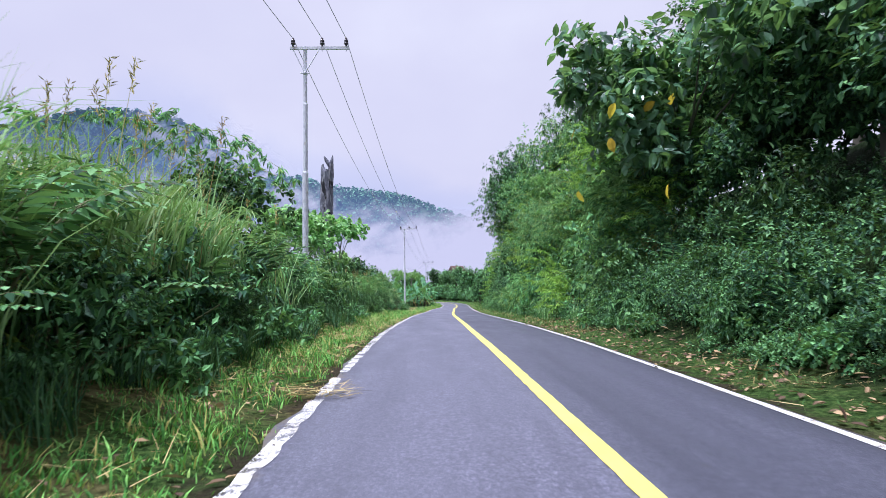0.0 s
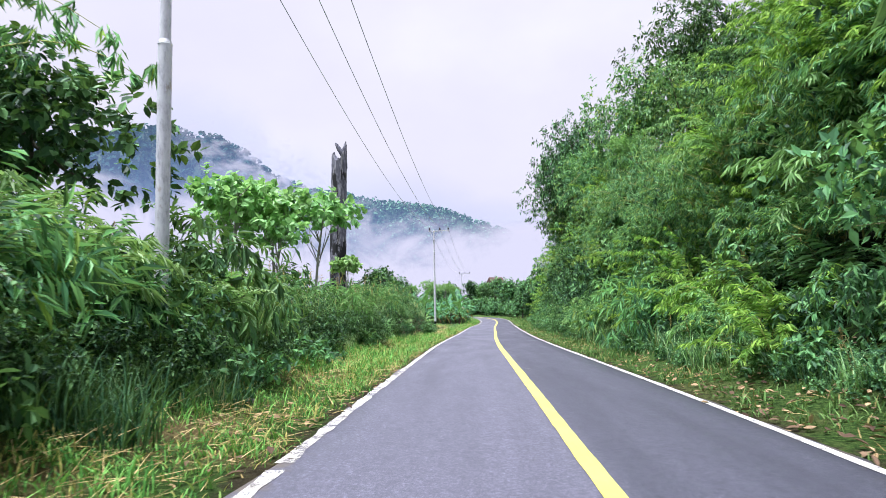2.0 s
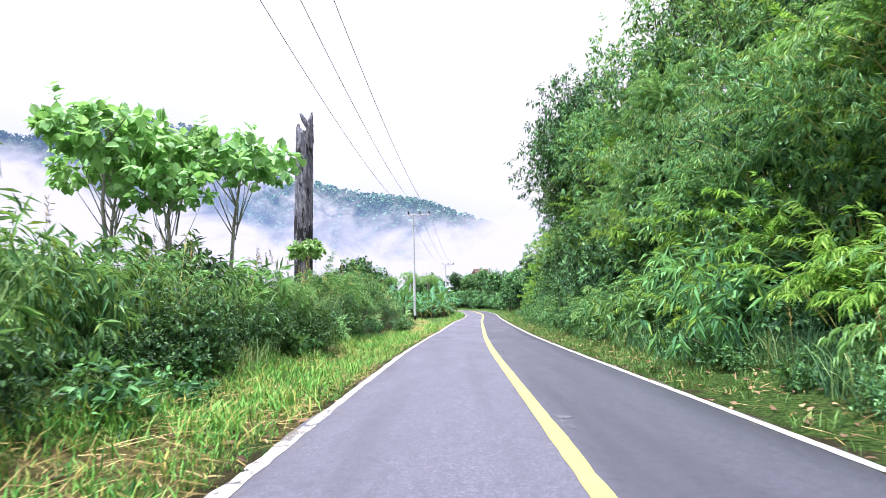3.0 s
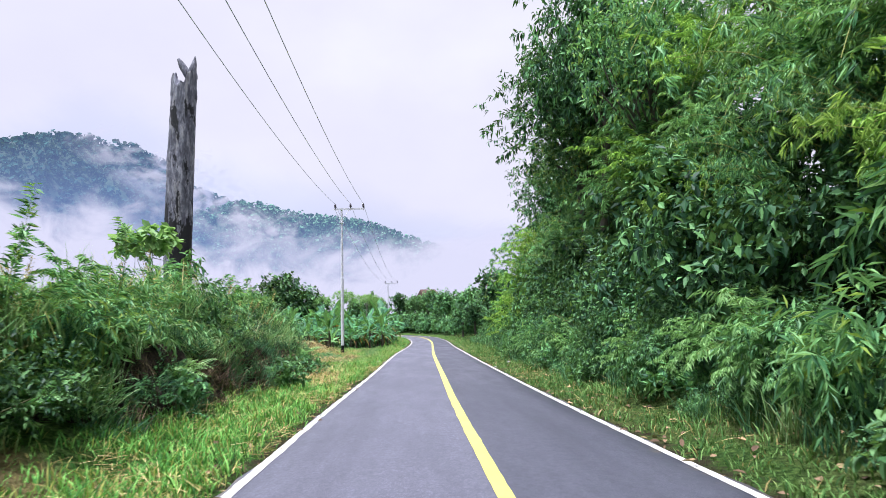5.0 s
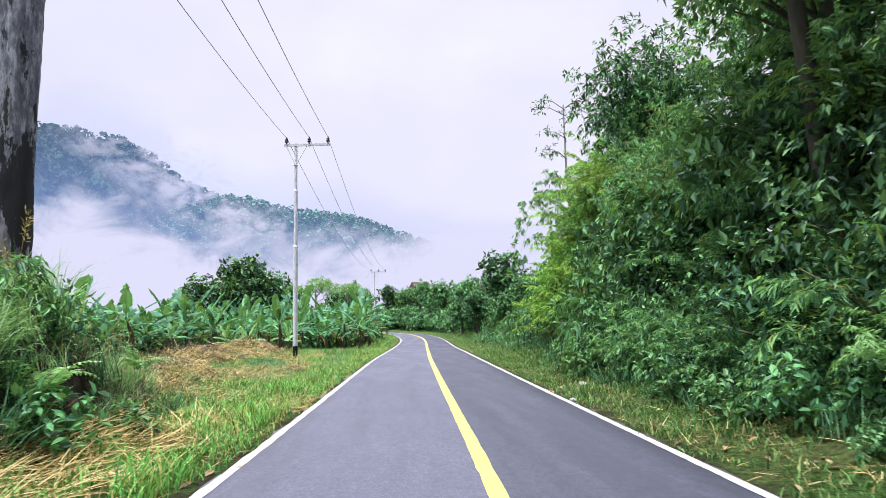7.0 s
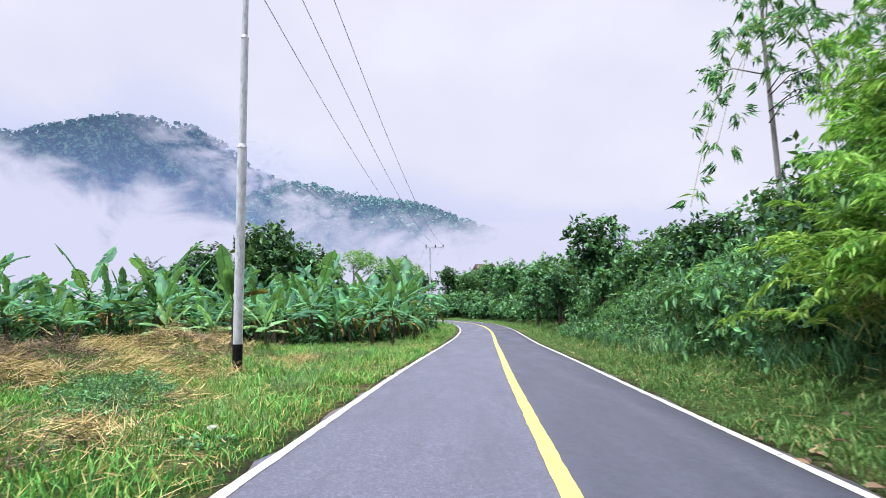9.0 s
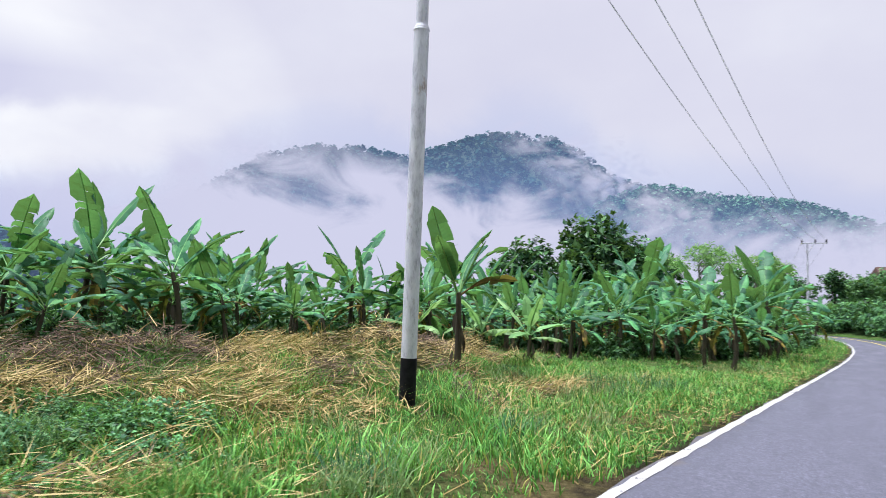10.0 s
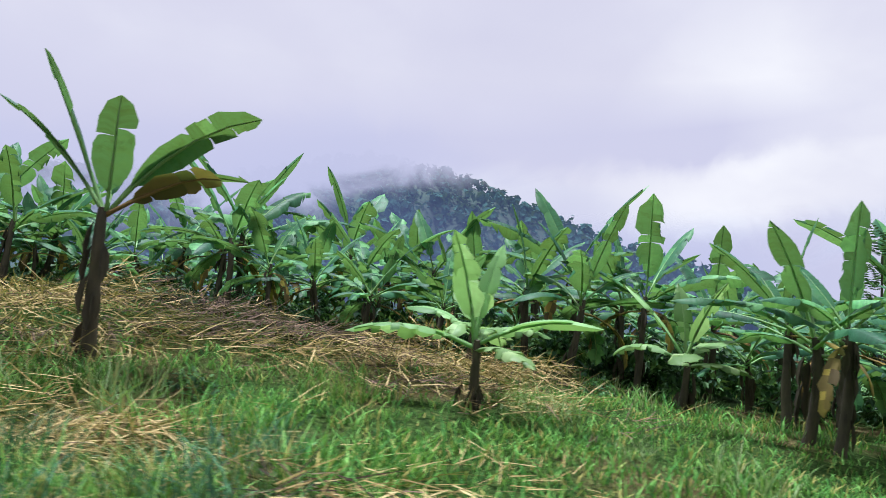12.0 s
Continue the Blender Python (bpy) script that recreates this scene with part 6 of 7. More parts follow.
def banana_plant(seed, height, count, size, upright=0.5, dead=0, label="", green=LEAF_BANANA, wide=1.0):
    rng = np.random.default_rng(seed)
    ob = thing("banana_plant", label or "green banana plant with broad torn leaves", "banana plant", "banana plants")
    g = Geo()
    bow = rng.normal(size=2) * 0.05
    hs = np.linspace(-0.15, height, 9)
    tube(g, np.c_[0.03 * np.sin(hs * 2) + bow[0] * hs * (height - hs), 0.03 * np.cos(hs * 1.7) + bow[1] * hs * (height - hs), hs], np.linspace(0.072, 0.04, 9) * size ** 0.6 * (1 + 0.08 * np.sin(np.arange(9) * 2.1)), 12)
    for q in range(7):
        a = rng.uniform(0, 6.28)
        h = rng.uniform(0.25, 0.95) * height
        g.scatter(*LEAF4, leaf_turns(np.array([(math.cos(a) * 0.25, math.sin(a) * 0.25, -1)]), np.array([(math.cos(a), math.sin(a), 0.3)]), 0.4, 0.1),
                  np.array([(math.cos(a) * 0.08, math.sin(a) * 0.08, h)]))
    part("pseudostem", g, SHEATH, ob, "dark fibrous stem with dry sheaths")
    for q in range(count):
        young = q / max(1, count - 1)
        lift = min(0.18 + 1.0 * young ** 1.5 + 0.25 * (upright - 0.4) + rng.uniform(-0.25, 0.25), 1.42)
        length = size * rng.uniform(1.25, 1.75) * (0.8 + 0.2 * math.sin(math.pi * (0.2 + 0.6 * young)))
        leaf = banana_leaf(rng, length, length * wide * rng.uniform(0.22, 0.29), lift, (1.35 - 1.0 * young) * rng.uniform(0.5, 1.25), 0.95 - 0.45 * young)
        o = part("leaf", leaf, [green, LEAF_LIGHT], ob, smooth=True)
        o.matrix_local = pose(0, 0, height * (0.84 + 0.16 * young), 0, 0, q * 137.5 + rng.uniform(-20, 20))
    for q in range(dead):
        leaf = banana_leaf(rng, size * 1.2, size * 0.2, 0.0, 1.7, 0.9)
        o = part("leaf", leaf, [LEAF_DEAD, LEAF_DEAD], ob, "withered yellow-brown leaf", True)
        o.matrix_local = pose(0, 0, height * 0.86, 0, 0, rng.uniform(0, 360))
    return ob


GREEN, DRY = [LEAF_BANANA, LEAF_LIGHT], [LEAF_DEAD, LEAF_DEAD]


def lone_banana(x, y):
    """The plant that stands by itself in the field: long leaves to both sides, one of them withered."""
    r = np.random.default_rng(209)
    ob = banana_plant(209, 1.42, 0, 1.15, 0.4, 0, "lone banana plant with wide arching leaves, one withered")
    for az, lift, droop, length, width, roll, mats in (
            (262, 62, 0.06, 1.8, 0.44, 40, GREEN), (272, 54, 0.5, 1.5, 0.28, 25, GREEN), (92, 54, 1.0, 1.85, 0.36, -30, GREEN), (104, 60, 0.9, 1.7, 0.3, -25, GREEN),
            (28, 70, 0.2, 1.15, 0.36, 0, GREEN), (112, 42, 1.0, 1.4, 0.28, -25, GREEN), (200, 66, 0.4, 1.1, 0.26, 15, GREEN), (80, 30, 0.95, 1.5, 0.28, -45, DRY)):
        o = part("leaf", banana_leaf(r, length, width, radians(lift), droop, 0.4), mats, ob, "withered yellow-brown leaf" if mats is DRY else "")
        turn = Matrix.Rotation(radians(roll), 4, Vector((math.cos(radians(lift)), 0, math.sin(radians(lift)))))
        o.matrix_local = pose(0, 0, 1.35, 0, 0, az) @ turn
    ob.matrix_world = stand(x, y, 0, 1.0)


kinds = [banana_plant(200, 1.5, 8, 1.2, 0.4, 1), banana_plant(201, 1.9, 9, 1.35, 0.35, 2), banana_plant(202, 1.2, 8, 1.0, 0.7, 0, "young banana plant with upright bright leaves"),
         banana_plant(203, 2.1, 9, 1.4, 0.2, 2), banana_plant(204, 0.65, 7, 0.72, 0.7, 0, "small young banana plant with pale green leaves", LEAF_LIGHT, 1.35),
         banana_plant(206, 1.7, 8, 1.3, 0.8, 1, "tall banana plant with torn upright leaves")]
seats = [(-20.5, 80.0, 1), (-17.6, 83.4, 3), (-16.5, 82.2, 0), (-19.0, 97.7, 1), (-16.3, 95.0, 3), (-11.7, 89.5, 5)]
for ob, (x, y, q) in zip(kinds, seats):
    ob.matrix_world = stand(x, y, rng.uniform(0, 360), 0.95)
lone_banana(-5.72, 84.81)
near = [(-5.9, 88.38, 4, 1.15, 20), (-9.2, 88.5, 4, 1.1, 200), (-6.56, 91.91, 2, 1.05, 60), (-6.24, 92.07, 5, 0.85, 100), (-8.73, 91.39, 4, 1.25, 80), (-13.2, 88.2, 0, 0.9, 40),
        (-9.4, 96.6, 4, 1.2, 0), (-6.3, 96.7, 1, 0.95, 30), (-10.1, 94.0, 0, 0.9, 0), (-2.3, 94.0, 1, 0.95, 50), (-3.4, 96.0, 3, 0.95, 200), (-8.9, 97.2, 0, 1.1, 10),
        (-11.7, 92.9, 0, 1.1, 100), (-10.6, 98.5, 1, 1.0, 60)]
for x, y, q, size, turn in near:
    copy_thing(kinds[q], stand(x, y, turn, size * 0.95))
placed = [(a, b) for a, b, *_ in near] + [(a, b) for a, b, _ in seats]
tries = 0
while len(placed) < 175 and tries < 9000:
    tries += 1
    x, y = rng.uniform(-34, -1.0), rng.uniform(72, 124)
    d = x - float(road_x(y))
    # the grove stands back from the road, and closes up to it where the field ends
    front = np.interp(y, [70, 86, 92, 97, 103, 110, 124], [-15.5, -13.0, -10.3, -6.4, -4.3, -3.9, -4.0])
    if d > front or (y < 84 and x < -28) or min((x - a) ** 2 + (y - b) ** 2 for a, b in placed) < 1.35 ** 2:
        continue
    placed.append((x, y))
    q = rng.choice([0, 1, 5, 3, 1, 3, 2])
    copy_thing(kinds[q], stand(x, y, rng.uniform(0, 360), rng.uniform(0.75, 1.05) * (1.12 if y < 84 else 1.2 if x < -17 else 1.12 if y < 97 else 1.35), 0.05, rng.uniform(-9, 9, 2)))
# a closer rank of plants along the front of the grove
tries = 0
while len(placed) < 240 and tries < 6000:
    tries += 1
    y = rng.uniform(75, 108)
    front = np.interp(y, [70, 86, 92, 97, 103, 110], [-15.5, -13.0, -10.3, -6.6, -4.4, -4.0])
    x = float(road_x(y)) + front - rng.uniform(0, 5.0)
    if min((x - a) ** 2 + (y - b) ** 2 for a, b in placed) < 1.05 ** 2:
        continue
    placed.append((x, y))
    copy_thing(kinds[rng.choice([0, 2, 5, 1, 3])], stand(x, y, rng.uniform(0, 360), rng.uniform(0.65, 1.0), 0.05, rng.uniform(-10, 10, 2)))
# undergrowth between the banana stems
for q in range(100):
    x, y = rng.uniform(-32, -2), rng.uniform(72, 124)
    d = x - float(road_x(y))
    if d < np.interp(y, [70, 86, 92, 97, 103, 110, 124], [-16.5, -14.0, -11.5, -7.6, -5.2, -4.8, -4.8]):
        heap_shrub(DARK_LOW, x, y, rng.uniform(0.5, 0.9), -0.1)
for q in range(130):
    y = rng.uniform(73, 104)
    front = np.interp(y, [70, 86, 92, 97, 103, 110], [-16.0, -14.0, -12.5, -10.5, -8.5, -7.0])
    heap_shrub(DARK_LOW, float(road_x(y)) + front - rng.uniform(0, 6.0), y, rng.uniform(0.5, 0.8), -0.1)
for q in range(45):
    y = rng.uniform(72, 124)
    front = np.interp(y, [70, 86, 92, 97, 103, 110, 124], [-15.5, -13.2, -11.0, -7.2, -5.0, -4.6, -4.6])
    heap_shrub(COARSE[1::2], float(road_x(y)) + front - rng.uniform(0, 2.5), y, rng.uniform(0.4, 0.65), -0.1)
for q in range(55):
    heap_shrub(COARSE[1::2], rng.uniform(-60, -24), rng.uniform(66, 160), rng.uniform(1.5, 2.6), -0.2)
build_heap("grove_undergrowth", "green undergrowth among the banana plants", "undergrowth")

# a thin dark sapling among the bananas, with feathery tips
SAPLING = [fern_meshes(98 + q, 4, 0.95, LEAF_DARK) for q in range(2)]
ob = thing("sapling", "thin dark green sapling with feathery leaves among banana plants", "sapling")
base = np.array((-14.2, 97.5, float(ground_z(-14.2, 97.5))))
g, crown = Geo(), []
tube(g, [base - (0, 0, 0.2), base + (0.1, 0, 1.6), base + (0, 0, 3.4)], [0.05, 0.035, 0.02], 7)
part("trunk", g, BARK, ob)
for q, (dx, dz, size) in enumerate(((0.0, 3.3, 1.25), (0.25, 2.9, 1.0), (-0.3, 2.6, 1.0), (0.1, 2.2, 0.9))):
    o = part("frond", SAPLING[q % 2][0], None, ob)
    o.matrix_local = pose(base[0] + dx, base[1], base[2] + dz, 0, 0, q * 80) @ Matrix.Diagonal((size, size, size, 1))

# ---- trees beyond the grove and round the bend ----
for x, y, size, which in ((-14.4, 122, 1.75, 0), (-13.0, 124, 1.4, 2), (-15.6, 123.5, 1.55, 2), (-18.4, 116, 1.3, 2), (-17.0, 118, 1.2, 0)):
    put_tree(FAR_TREES, x, y, size, "dark rounded tree rising behind the banana grove", "grove trees", 1.0, which)
FEATHER = tree_meshes(160, 6.6, 2.4, 120, 9, 0.34, 0.06, LEAF_LIGHT, BARK_PALE, squash=0.45, trunk_r=0.09, lumps=9, droop=0.1)
for x, y, size in ((-8.5, 122, 1.0), (-5.5, 127, 0.95), (-10.5, 124, 0.9)):
    plant("tree", "airy yellow-green tree with feathery flat foliage", "tree", FEATHER, TREE_NAMES, stand(x, y, rng.uniform(0, 360), size, 0.1), "feathery trees")
for q in range(46):
    y = rng.uniform(128, 215)
    x = rng.uniform(-45, 40)
    d = x - float(road_x(y))
    if abs(d) < 5.5 or (y < 165 and -14 < d < 0 and y > 140):
        continue
    put_tree(FAR_TREES, x, y, rng.uniform(0.7, 1.25), "green tree in the woods beyond the bend", "far roadside trees")
for x, y in ((3.5, 176), (7.2, 176), (2.5, 168), (6.5, 160), (5, 172), (9, 156), (12, 164), (-1, 175), (7.5, 150), (11, 146), (9.5, 140), (12, 134), (15, 150), (0.5, 182), (-6, 186)):
    put_tree(FAR_TREES, x, y, rng.uniform(1.0, 1.35), "green tree in the woods beyond the bend", "far roadside trees")
for y in np.arange(124, 200, 2.2):
    for side in (5.4, 7.5):
        heap_shrub(COARSE, float(road_x(y)) + side + rng.uniform(0, 1.5), y, rng.uniform(1.3, 2.1))
for q in range(60):
    y = rng.uniform(122, 210)
    x = rng.uniform(-40, 30)
    if abs(x - float(road_x(y))) > 6:
        heap_shrub(COARSE, x, y, rng.uniform(1.0, 2.0))
build_heap("far_undergrowth", "dense green bushes beyond the road bend", "undergrowth")


def far_house(x, y):
    """A low house roof that shows between the trees."""
    z = float(ground_z(x, y)) - 0.5
    ob = thing("house", "small house with a rust-red metal roof among trees", "house", at=pose(x, y, z, 0, 0, 20))
    for name, mat, verts, faces in (
            ("wall", BARK_PALE, [(-1.7, -2.2, 0), (1.7, -2.2, 0), (1.7, 2.2, 0), (-1.7, 2.2, 0), (-1.7, -2.2, 5.6), (1.7, -2.2, 5.6), (1.7, 2.2, 5.6), (-1.7, 2.2, 5.6)],
             [(0, 1, 5, 4), (1, 2, 6, 5), (2, 3, 7, 6), (3, 0, 4, 7)]),
            ("roof", RUST, [(-2.0, -2.8, 5.3), (2.0, -2.8, 5.3), (2.0, 2.8, 5.3), (-2.0, 2.8, 5.3), (-1.8, 0, 7.3), (1.8, 0, 7.3),
                            (-2.0, -2.8, 5.2), (2.0, -2.8, 5.2), (2.0, 2.8, 5.2), (-2.0, 2.8, 5.2)],
             [(0, 1, 5, 4), (2, 3, 4, 5), (6, 9, 8, 7)])):
        g = Geo()
        g.put(verts, faces)
        if name == "roof":
            g.put([(-2.0, -2.8, 5.25), (-2.0, 2.8, 5.25), (-1.8, 0, 7.3), (2.0, -2.8, 5.25), (2.0, 2.8, 5.25), (1.8, 0, 7.3)], [(0, 2, 1), (3, 4, 5)])
        part(name, g, mat, ob, smooth=False)


far_house(5.2, 186)
for x, y, size, which in ((11.0, 104.0, 0.95, 1), (13.5, 106.0, 1.1, 0), (12.4, 100.5, 0.9, 2), (9.6, 108.5, 0.7, 3), (8.6, 120.0, 0.85, 0), (7.6, 126.5, 0.8, 2)):
    put_tree(FAR_TREES, x, y, size, "leafy green tree on the slope beside the bend", "bend trees", 1.0, which)

# ---- tussocks and weeds in the field ----
for q in range(120):
    y = rng.uniform(65, 99)
    d = -2.9 - 10 * rng.uniform(0, 1) ** 1.3
    x = float(road_x(y)) + d
    if q % 3:
        heap_shrub(MID_GRASS, x, y, rng.uniform(0.28, 0.6))
    else:
        put_shrub(LOW, x, y, rng.uniform(0.3, 0.6), "small leafy weed in the mown field", -0.05, 0.8, "field weeds")

# dark weeds in a hollow of the field, and lush tufts near the road
for q in range(34):
    put_shrub(LOW_DARK, rng.uniform(-6.0, -3.9), rng.uniform(73.6, 78.4), rng.uniform(0.4, 0.8), "dark leafy weed in a hollow of the field", -0.05, 0.7, "field weeds")
for q in range(60):
    y = rng.uniform(66, 98)
    heap_shrub(MID_GRASS, float(road_x(y)) - 3.6 - 3.2 * rng.uniform() ** 1.4, y, rng.uniform(0.35, 0.65))
LUSH = [grass_meshes(84 + q, 170, 0.62, 0.42, 0.012, BLADE_SHORT, 0) for q in range(2)]
for x, y, size in ((-3.56, 78.7, 1.0), (-3.3, 77.2, 0.9), (-4.1, 82.0, 1.0), (-5.4, 80.5, 0.8), (-5.6, 87.2, 0.9), (-4.5, 86.6, 1.0), (-2.9, 86.8, 1.0), (-3.2, 76.9, 0.8),
                   (-5.3, 81.7, 0.7), (-2.8, 86.0, 0.9), (-2.6, 84.2, 0.8), (-3.4, 80.2, 0.7), (-6.4, 88.9, 0.7), (-3.0, 89.6, 0.8)):
    plant("grass_clump", "lush green grass clump in the roadside field", "grass", LUSH[rng.integers(0, 2)], ("tuft",), stand(x, y, rng.uniform(0, 360), size, 0.05), "lush grass clumps")
for x, y, size in ((-2.5, 86.2, 0.55), (-2.9, 86.9, 0.6), (-3.3, 85.8, 0.6), (-2.4, 87.3, 0.5), (-3.9, 86.9, 0.6), (-2.7, 84.9, 0.5), (-2.6, 80.8, 0.5), (-2.5, 78.0, 0.5), (-4.4, 76.2, 0.5), (-5.0, 76.9, 0.5)):
    plant("grass_clump", "dark green grass clump in the roadside field", "grass", DARK_GRASS[rng.integers(0, 2)], ("tuft",), stand(x, y, rng.uniform(0, 360), size, 0.05), "lush grass clumps")
build_heap("field_tussocks", "bright green grass tussocks in the mown field", "grass")

# ---- grass, straw and litter on the verges ----
def strewn(rng, count, d0, d1, y0, y1, power=1.0):
    y = rng.uniform(y0, y1, count)
    d = d0 + (d1 - d0) * rng.uniform(0, 1, count) ** power
    x = road_x(y) + d
    return np.c_[x, y, ground_z(x, y)]


rng = np.random.default_rng(8)


STRAW_PATCHES = [(-4.4, 79.6, 0.9), (-5.4, 81.7, 0.6), (-4.1, 82.7, 0.5), (-4.4, 85.1, 0.6), (-3.9, 86, 0.5), (-2.9, 88.2, 0.5), (-6.1, 84, 0.7), (-5.9, 80.5, 0.8),
                 (-8.7, 88.4, 1.0), (-3.3, 87.2, 0.5), (-4.9, 73.6, 0.8), (-3.7, 76.2, 0.6), (-6.9, 77.7, 1.2), (-5.2, 71, 1.1), (-5.5, 67.5, 1.2), (-3.2, 69.5, 0.6), (-3.1, 73, 0.5)]


def strawy(x, y):
    """How thickly cut grass lies at a place, 0 to 1."""
    x, y = np.asarray(x, float), np.asarray(y, float)
    lie = 0.6 * wave(x, y, 1.3, 0.4) + 0.5 * wave(x + 0.5 * y, y, 0.6, 2.2) + 0.35 * wave(x, y, 0.25, 5.0)
    row = np.exp(-(((x + 7.7 + 0.5 * np.sin(y * 0.5)) / 1.05) ** 2)) * step(y, 66, 69) * (1 - step(y, 87, 91))
    patch = sum(np.exp(-(((x - a) / r) ** 2 + ((y - b) / (1.3 * r)) ** 2)) for a, b, r in STRAW_PATCHES)
    field = step(-x, 2.2, 3.2) * step(y, 60, 66) * (1 - step(y, 90, 96)) * (1 - step(-x, 9.5, 12))
    return np.clip(0.95 * row + 0.62 * patch + 0.1 + 0.5 * lie, 0, 1) * field


g, bank_side = Geo(), Geo()
for d0, d1, y0, y1, count, h in ((-4.6, -2.55, 1, 66, 17000, 0.16), (-4.4, -2.45, 4, 66, 42000, 0.085), (2.45, 4.8, 1, 24, 2600, 0.09), (2.45, 4.8, 22, 84, 14000, 0.12), (3.0, 5.4, 34, 84, 8000, 0.17), (2.42, 5.0, 58, 86, 26000, 0.08), (2.42, 5.0, 34, 58, 15000, 0.08), (-4.0, -2.6, 28, 66, 11000, 0.2), (-4.2, -2.5, 60, 100, 13000, 0.15), (-10, -4.0, 64, 100, 20000, 0.12), (-6.8, -2.5, 66, 94, 46000, 0.10), (-9.6, -6.2, 74, 92, 20000, 0.10), (-6.2, -3.4, 78, 92, 5000, 0.22),
                                 (-17, -9, 66, 100, 9000, 0.18), (3.0, 6.5, 78, 135, 9000, 0.28), (-5, -2.6, 98, 150, 5000, 0.3)):
    p = strewn(rng, count, d0, d1, y0, y1)
    thick = 0.5 + 0.5 * wave(p[:, 0], p[:, 1], 0.7, 1.0) + 0.35 * wave(p[:, 0], p[:, 1], 2.1, 4.0)
    p = p[thick > rng.uniform(-0.3, 0.7, count)]
    p = p[rng.integers(0, max(1, len(p) // 9), len(p))] + rng.normal(size=p.shape) * (0.09, 0.09, 0)
    p = p[strawy(p[:, 0], p[:, 1]) < rng.uniform(0.35, 1.25, len(p))]
    p[:, 2] = ground_z(p[:, 0], p[:, 1]) - 0.01
    blades(bank_side if d0 > 0 else g, rng, p, h * (1.0 + 0.55 * wave(p[:, 0], p[:, 1], 0.6, 5.0) + 0.4 * wave(p[:, 0], p[:, 1], 0.23, 2.0)) * rng.uniform(0.4, 1.5, len(p)), (0.017 if h > 0.11 else 0.013) * rng.uniform(0.7, 1.6, len(p)), 0.8, 2)
tagged(new("verge_grass", g.mesh("verge_grass", BLADE_SHORT, False)), "short uneven green grass on the road verges", "grass", kind="stuff")
tagged(new("bank_verge_grass", bank_side.mesh("bank_verge_grass", BLADE_VERGE, False)), "short darker green grass along the road edge", "grass", kind="stuff")

g = Geo()


def hay(geo, p, rng, length, width, flat=0.25, mat=0):
    az = 2.2 * wave(p[:, 0], p[:, 1], 0.8, 1.5) + 1.3 + rng.normal(size=len(p)) * 0.7
    along = np.c_[np.cos(az), np.sin(az), rng.normal(size=len(p)) * flat]
    p = p + np.c_[np.zeros((len(p), 2)), np.abs(rng.normal(size=len(p))) * 0.05 + 0.02]
    geo.scatter(*STRAND, leaf_turns(along, np.c_[rng.normal(size=(len(p), 2)) * 0.5, np.ones(len(p))], length * rng.uniform(0.4, 1.3, len(p)), width), p, mat)


count = 170000
px, py = rng.uniform(-11, -2.4, count), rng.uniform(60, 95, count)
pick = strawy(px, py) > rng.uniform(0.22, 0.98, count)
px, py = px[pick], py[pick]
mound = (0.48 * np.maximum(0, wave(px, py, 0.5, 3.0) + 0.1) + 0.2 * np.maximum(0, wave(px, py, 0.25, 6.0))) * rng.uniform(0.0, 1.0, len(px)) ** 0.5
spot = np.c_[px, py, ground_z(px, py) + mound * strawy(px, py)]
old = wave(px, py, 0.9, 7.0) + rng.normal(size=len(px)) * 0.35 + 0.3 * (px < -6.9) > 0.18
hay(g, spot[~old], rng, 0.40, 0.012, 0.35)
hay(g, spot[old], rng, 0.34, 0.012, 0.3, 1)
for d0, d1, y0, y1, count in ((-4.2, -2.4, 12, 66, 17000), (-4.0, -2.4, 1, 12, 1000), (2.45, 4.4, 1, 60, 2400), (2.45, 5.0, 55, 98, 1800), (-6, -2.4, 60, 98, 14000)):
    p = strewn(rng, count, d0, d1, y0, y1)
    keep = wave(p[:, 0], p[:, 1], 1.3, 2.0) > rng.uniform(-0.6, 0.8, count)
    hay(g, p[keep], rng, 0.32, 0.008, 0.2)
p = strewn(rng, 5000, -4.9, -3.2, 55, 62)
hay(g, p[wave(p[:, 0], p[:, 1], 0.9, 3.0) > rng.uniform(-0.7, 0.5, 5000)], rng, 0.5, 0.014, 0.3)
p = strewn(rng, 110, -2.7, -1.9, 8.6, 9.2)
hay(g, p + (0, 0, 0.05), rng, 0.35, 0.008, 0.05)
tagged(new("cut_straw", g.mesh("cut_straw", [STRAW, OLD_STRAW], False)), "heaps of cut dry yellow grass on the verge", "straw", kind="stuff")

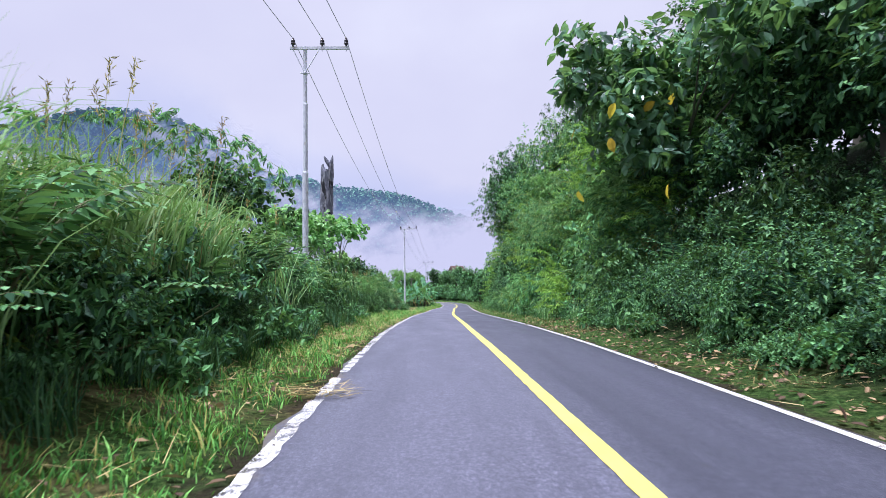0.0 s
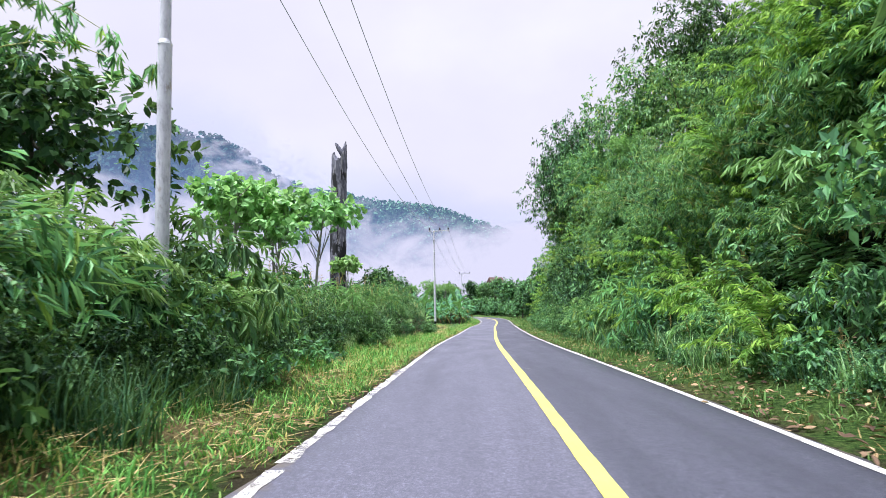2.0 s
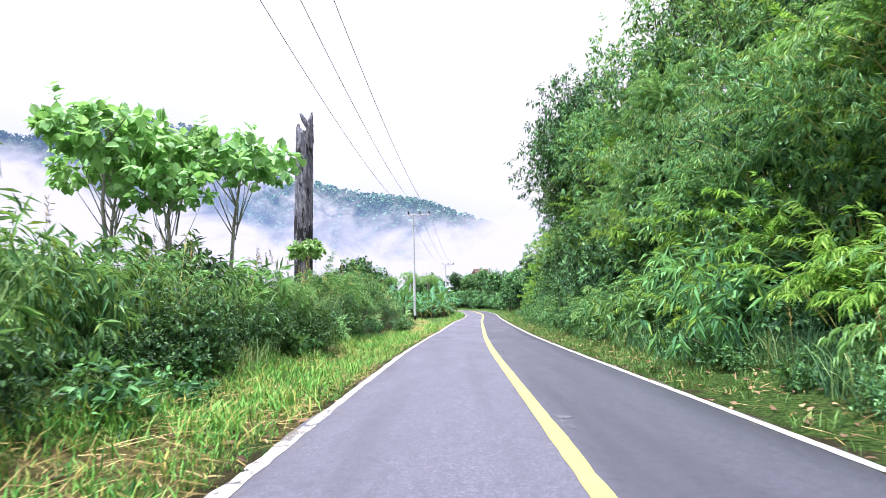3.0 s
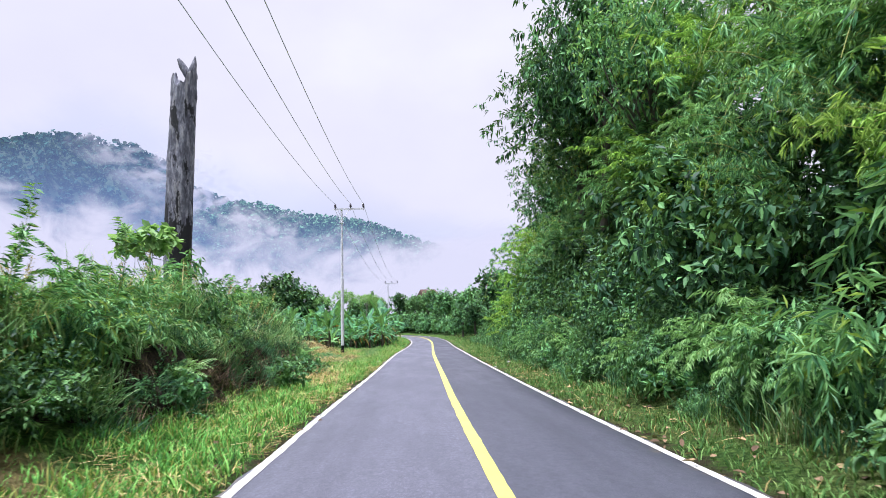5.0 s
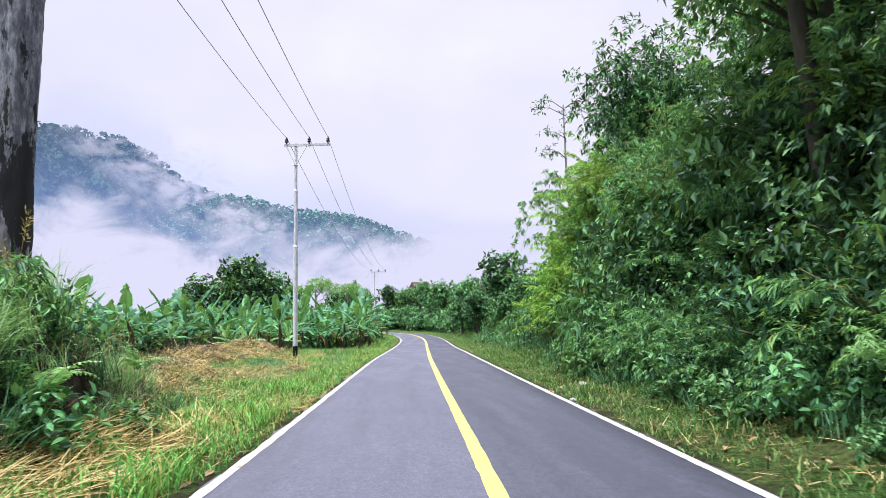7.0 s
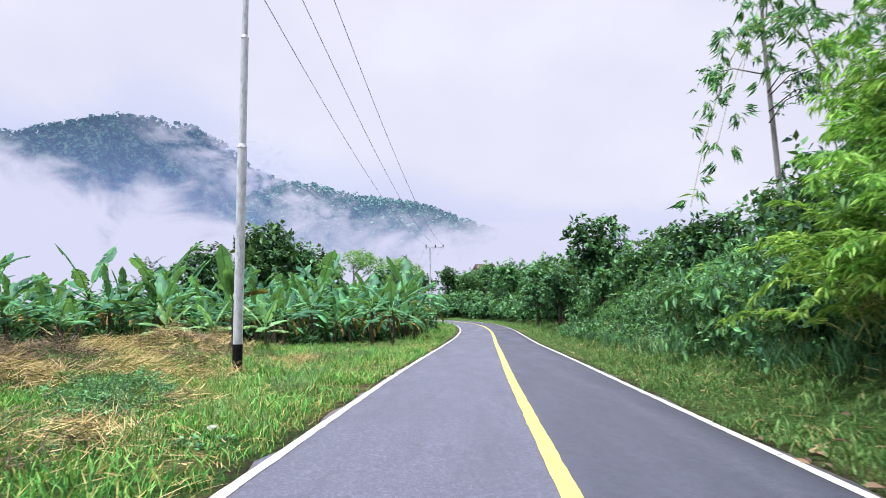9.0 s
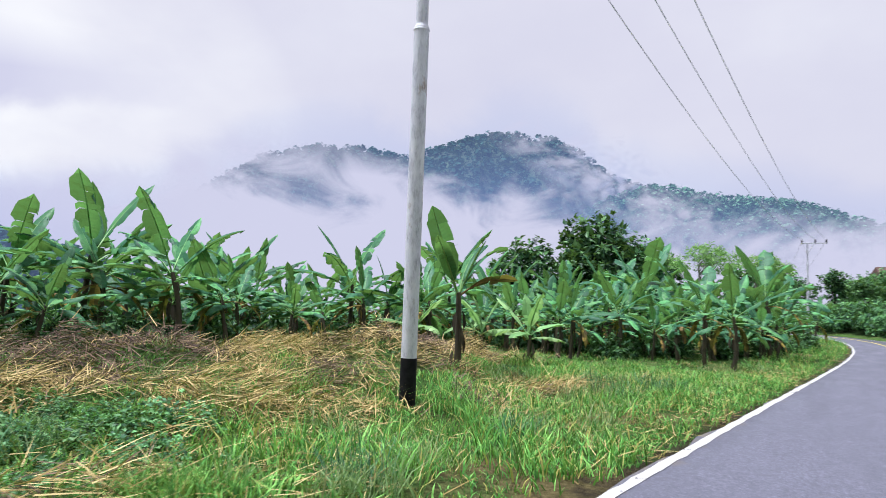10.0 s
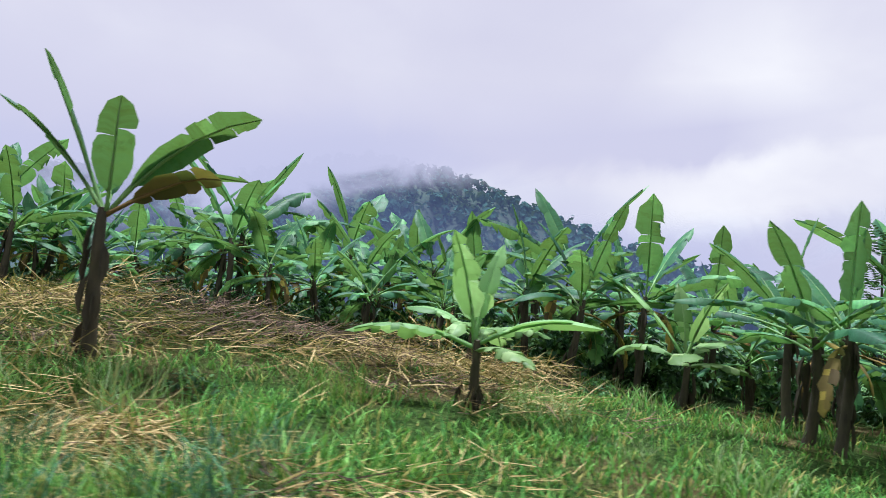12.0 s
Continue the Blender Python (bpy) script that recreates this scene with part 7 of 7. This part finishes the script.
g = Geo()
for d0, d1, y0, y1, count in ((-3.6, -2.2, 1, 60, 700), (2.2, 4.4, 1, 75, 1100), (2.5, 4.8, 2, 26, 1000)):
    p = strewn(rng, count, d0, d1, y0, y1) + (0, 0, 0.04 if abs(d0 + d1) > 0.1 else 0.10)
    turn = leaf_turns(np.c_[rng.normal(size=(count, 2)), rng.normal(size=count) * 0.2], np.c_[rng.normal(size=(count, 2)) * 0.3, np.ones(count)], rng.uniform(0.05, 0.16, count), rng.uniform(0.03, 0.08, count))
    g.scatter(*LEAF4, turn, p)
tagged(new("leaf_litter", g.mesh("leaf_litter", LITTER, False)), "dry brown and yellow fallen leaves on the verge", "leaf litter", kind="stuff")


def smear(x, y, length, width, seed):
    """A pale rubbed patch on the asphalt."""
    r = np.random.default_rng(seed)
    ys = np.linspace(-length / 2, length / 2, 14)
    half = width * np.sin(np.linspace(0.25, 2.9, 14)) * r.uniform(0.5, 1.1, 14)
    mid = 0.12 * width * np.cumsum(r.normal(size=14))
    rows = [(x + m + s * h, y + q, float(road_z(y + q)) - 0.012 * abs(x - float(road_x(y))) + 0.005) for q, h, m in zip(ys, half, mid) for s in (-0.5, 0.5)]
    g = Geo()
    g.put(rows, grid_faces(14, 2)[:, ::-1])
    part("rubbed_patch", g, SCUFF, road, "pale rubbed patch on the asphalt")


for q, (x, y, length, width) in enumerate(((0.54, 39.6, 1.6, 0.18), (1.23, 68.5, 1.9, 0.2), (2.5, 78.7, 0.5, 0.1), (-1.5, 40.1, 0.3, 0.12), (-1.28, 39.6, 0.35, 0.16), (0.5, 28.9, 0.9, 0.2), (-0.67, 70.3, 0.3, 0.05), (-1.17, 70.6, 0.25, 0.06))):
    smear(x, y, length, width, 300 + q)


def stone(x, y, size):
    bm = bmesh.new()
    bmesh.ops.create_icosphere(bm, subdivisions=2, radius=size)
    for v in bm.verts:
        v.co *= 1 + 0.35 * noise.noise(v.co * 2.5 / size + Vector((x, y, 0)))
        v.co.z *= 0.55
    me = bpy.data.meshes.new("stone")
    bm.to_mesh(me)
    bm.free()
    me.materials.append(STONE)
    ob = tagged(new("stone", me), "pale rounded stone lying on the verge", "stone", "verge stones")
    ob.location = (x, y, float(ground_z(x, y)) + size * 0.3)


for x, y, size in ((-1.72, 70.3, 0.09), (-2.3, 74.2, 0.07), (4.1, 66.0, 0.12), (-1.9, 67.0, 0.05), (3.2, 63.5, 0.08), (-3.6, 24.0, 0.08)):
    stone(x, y, size)
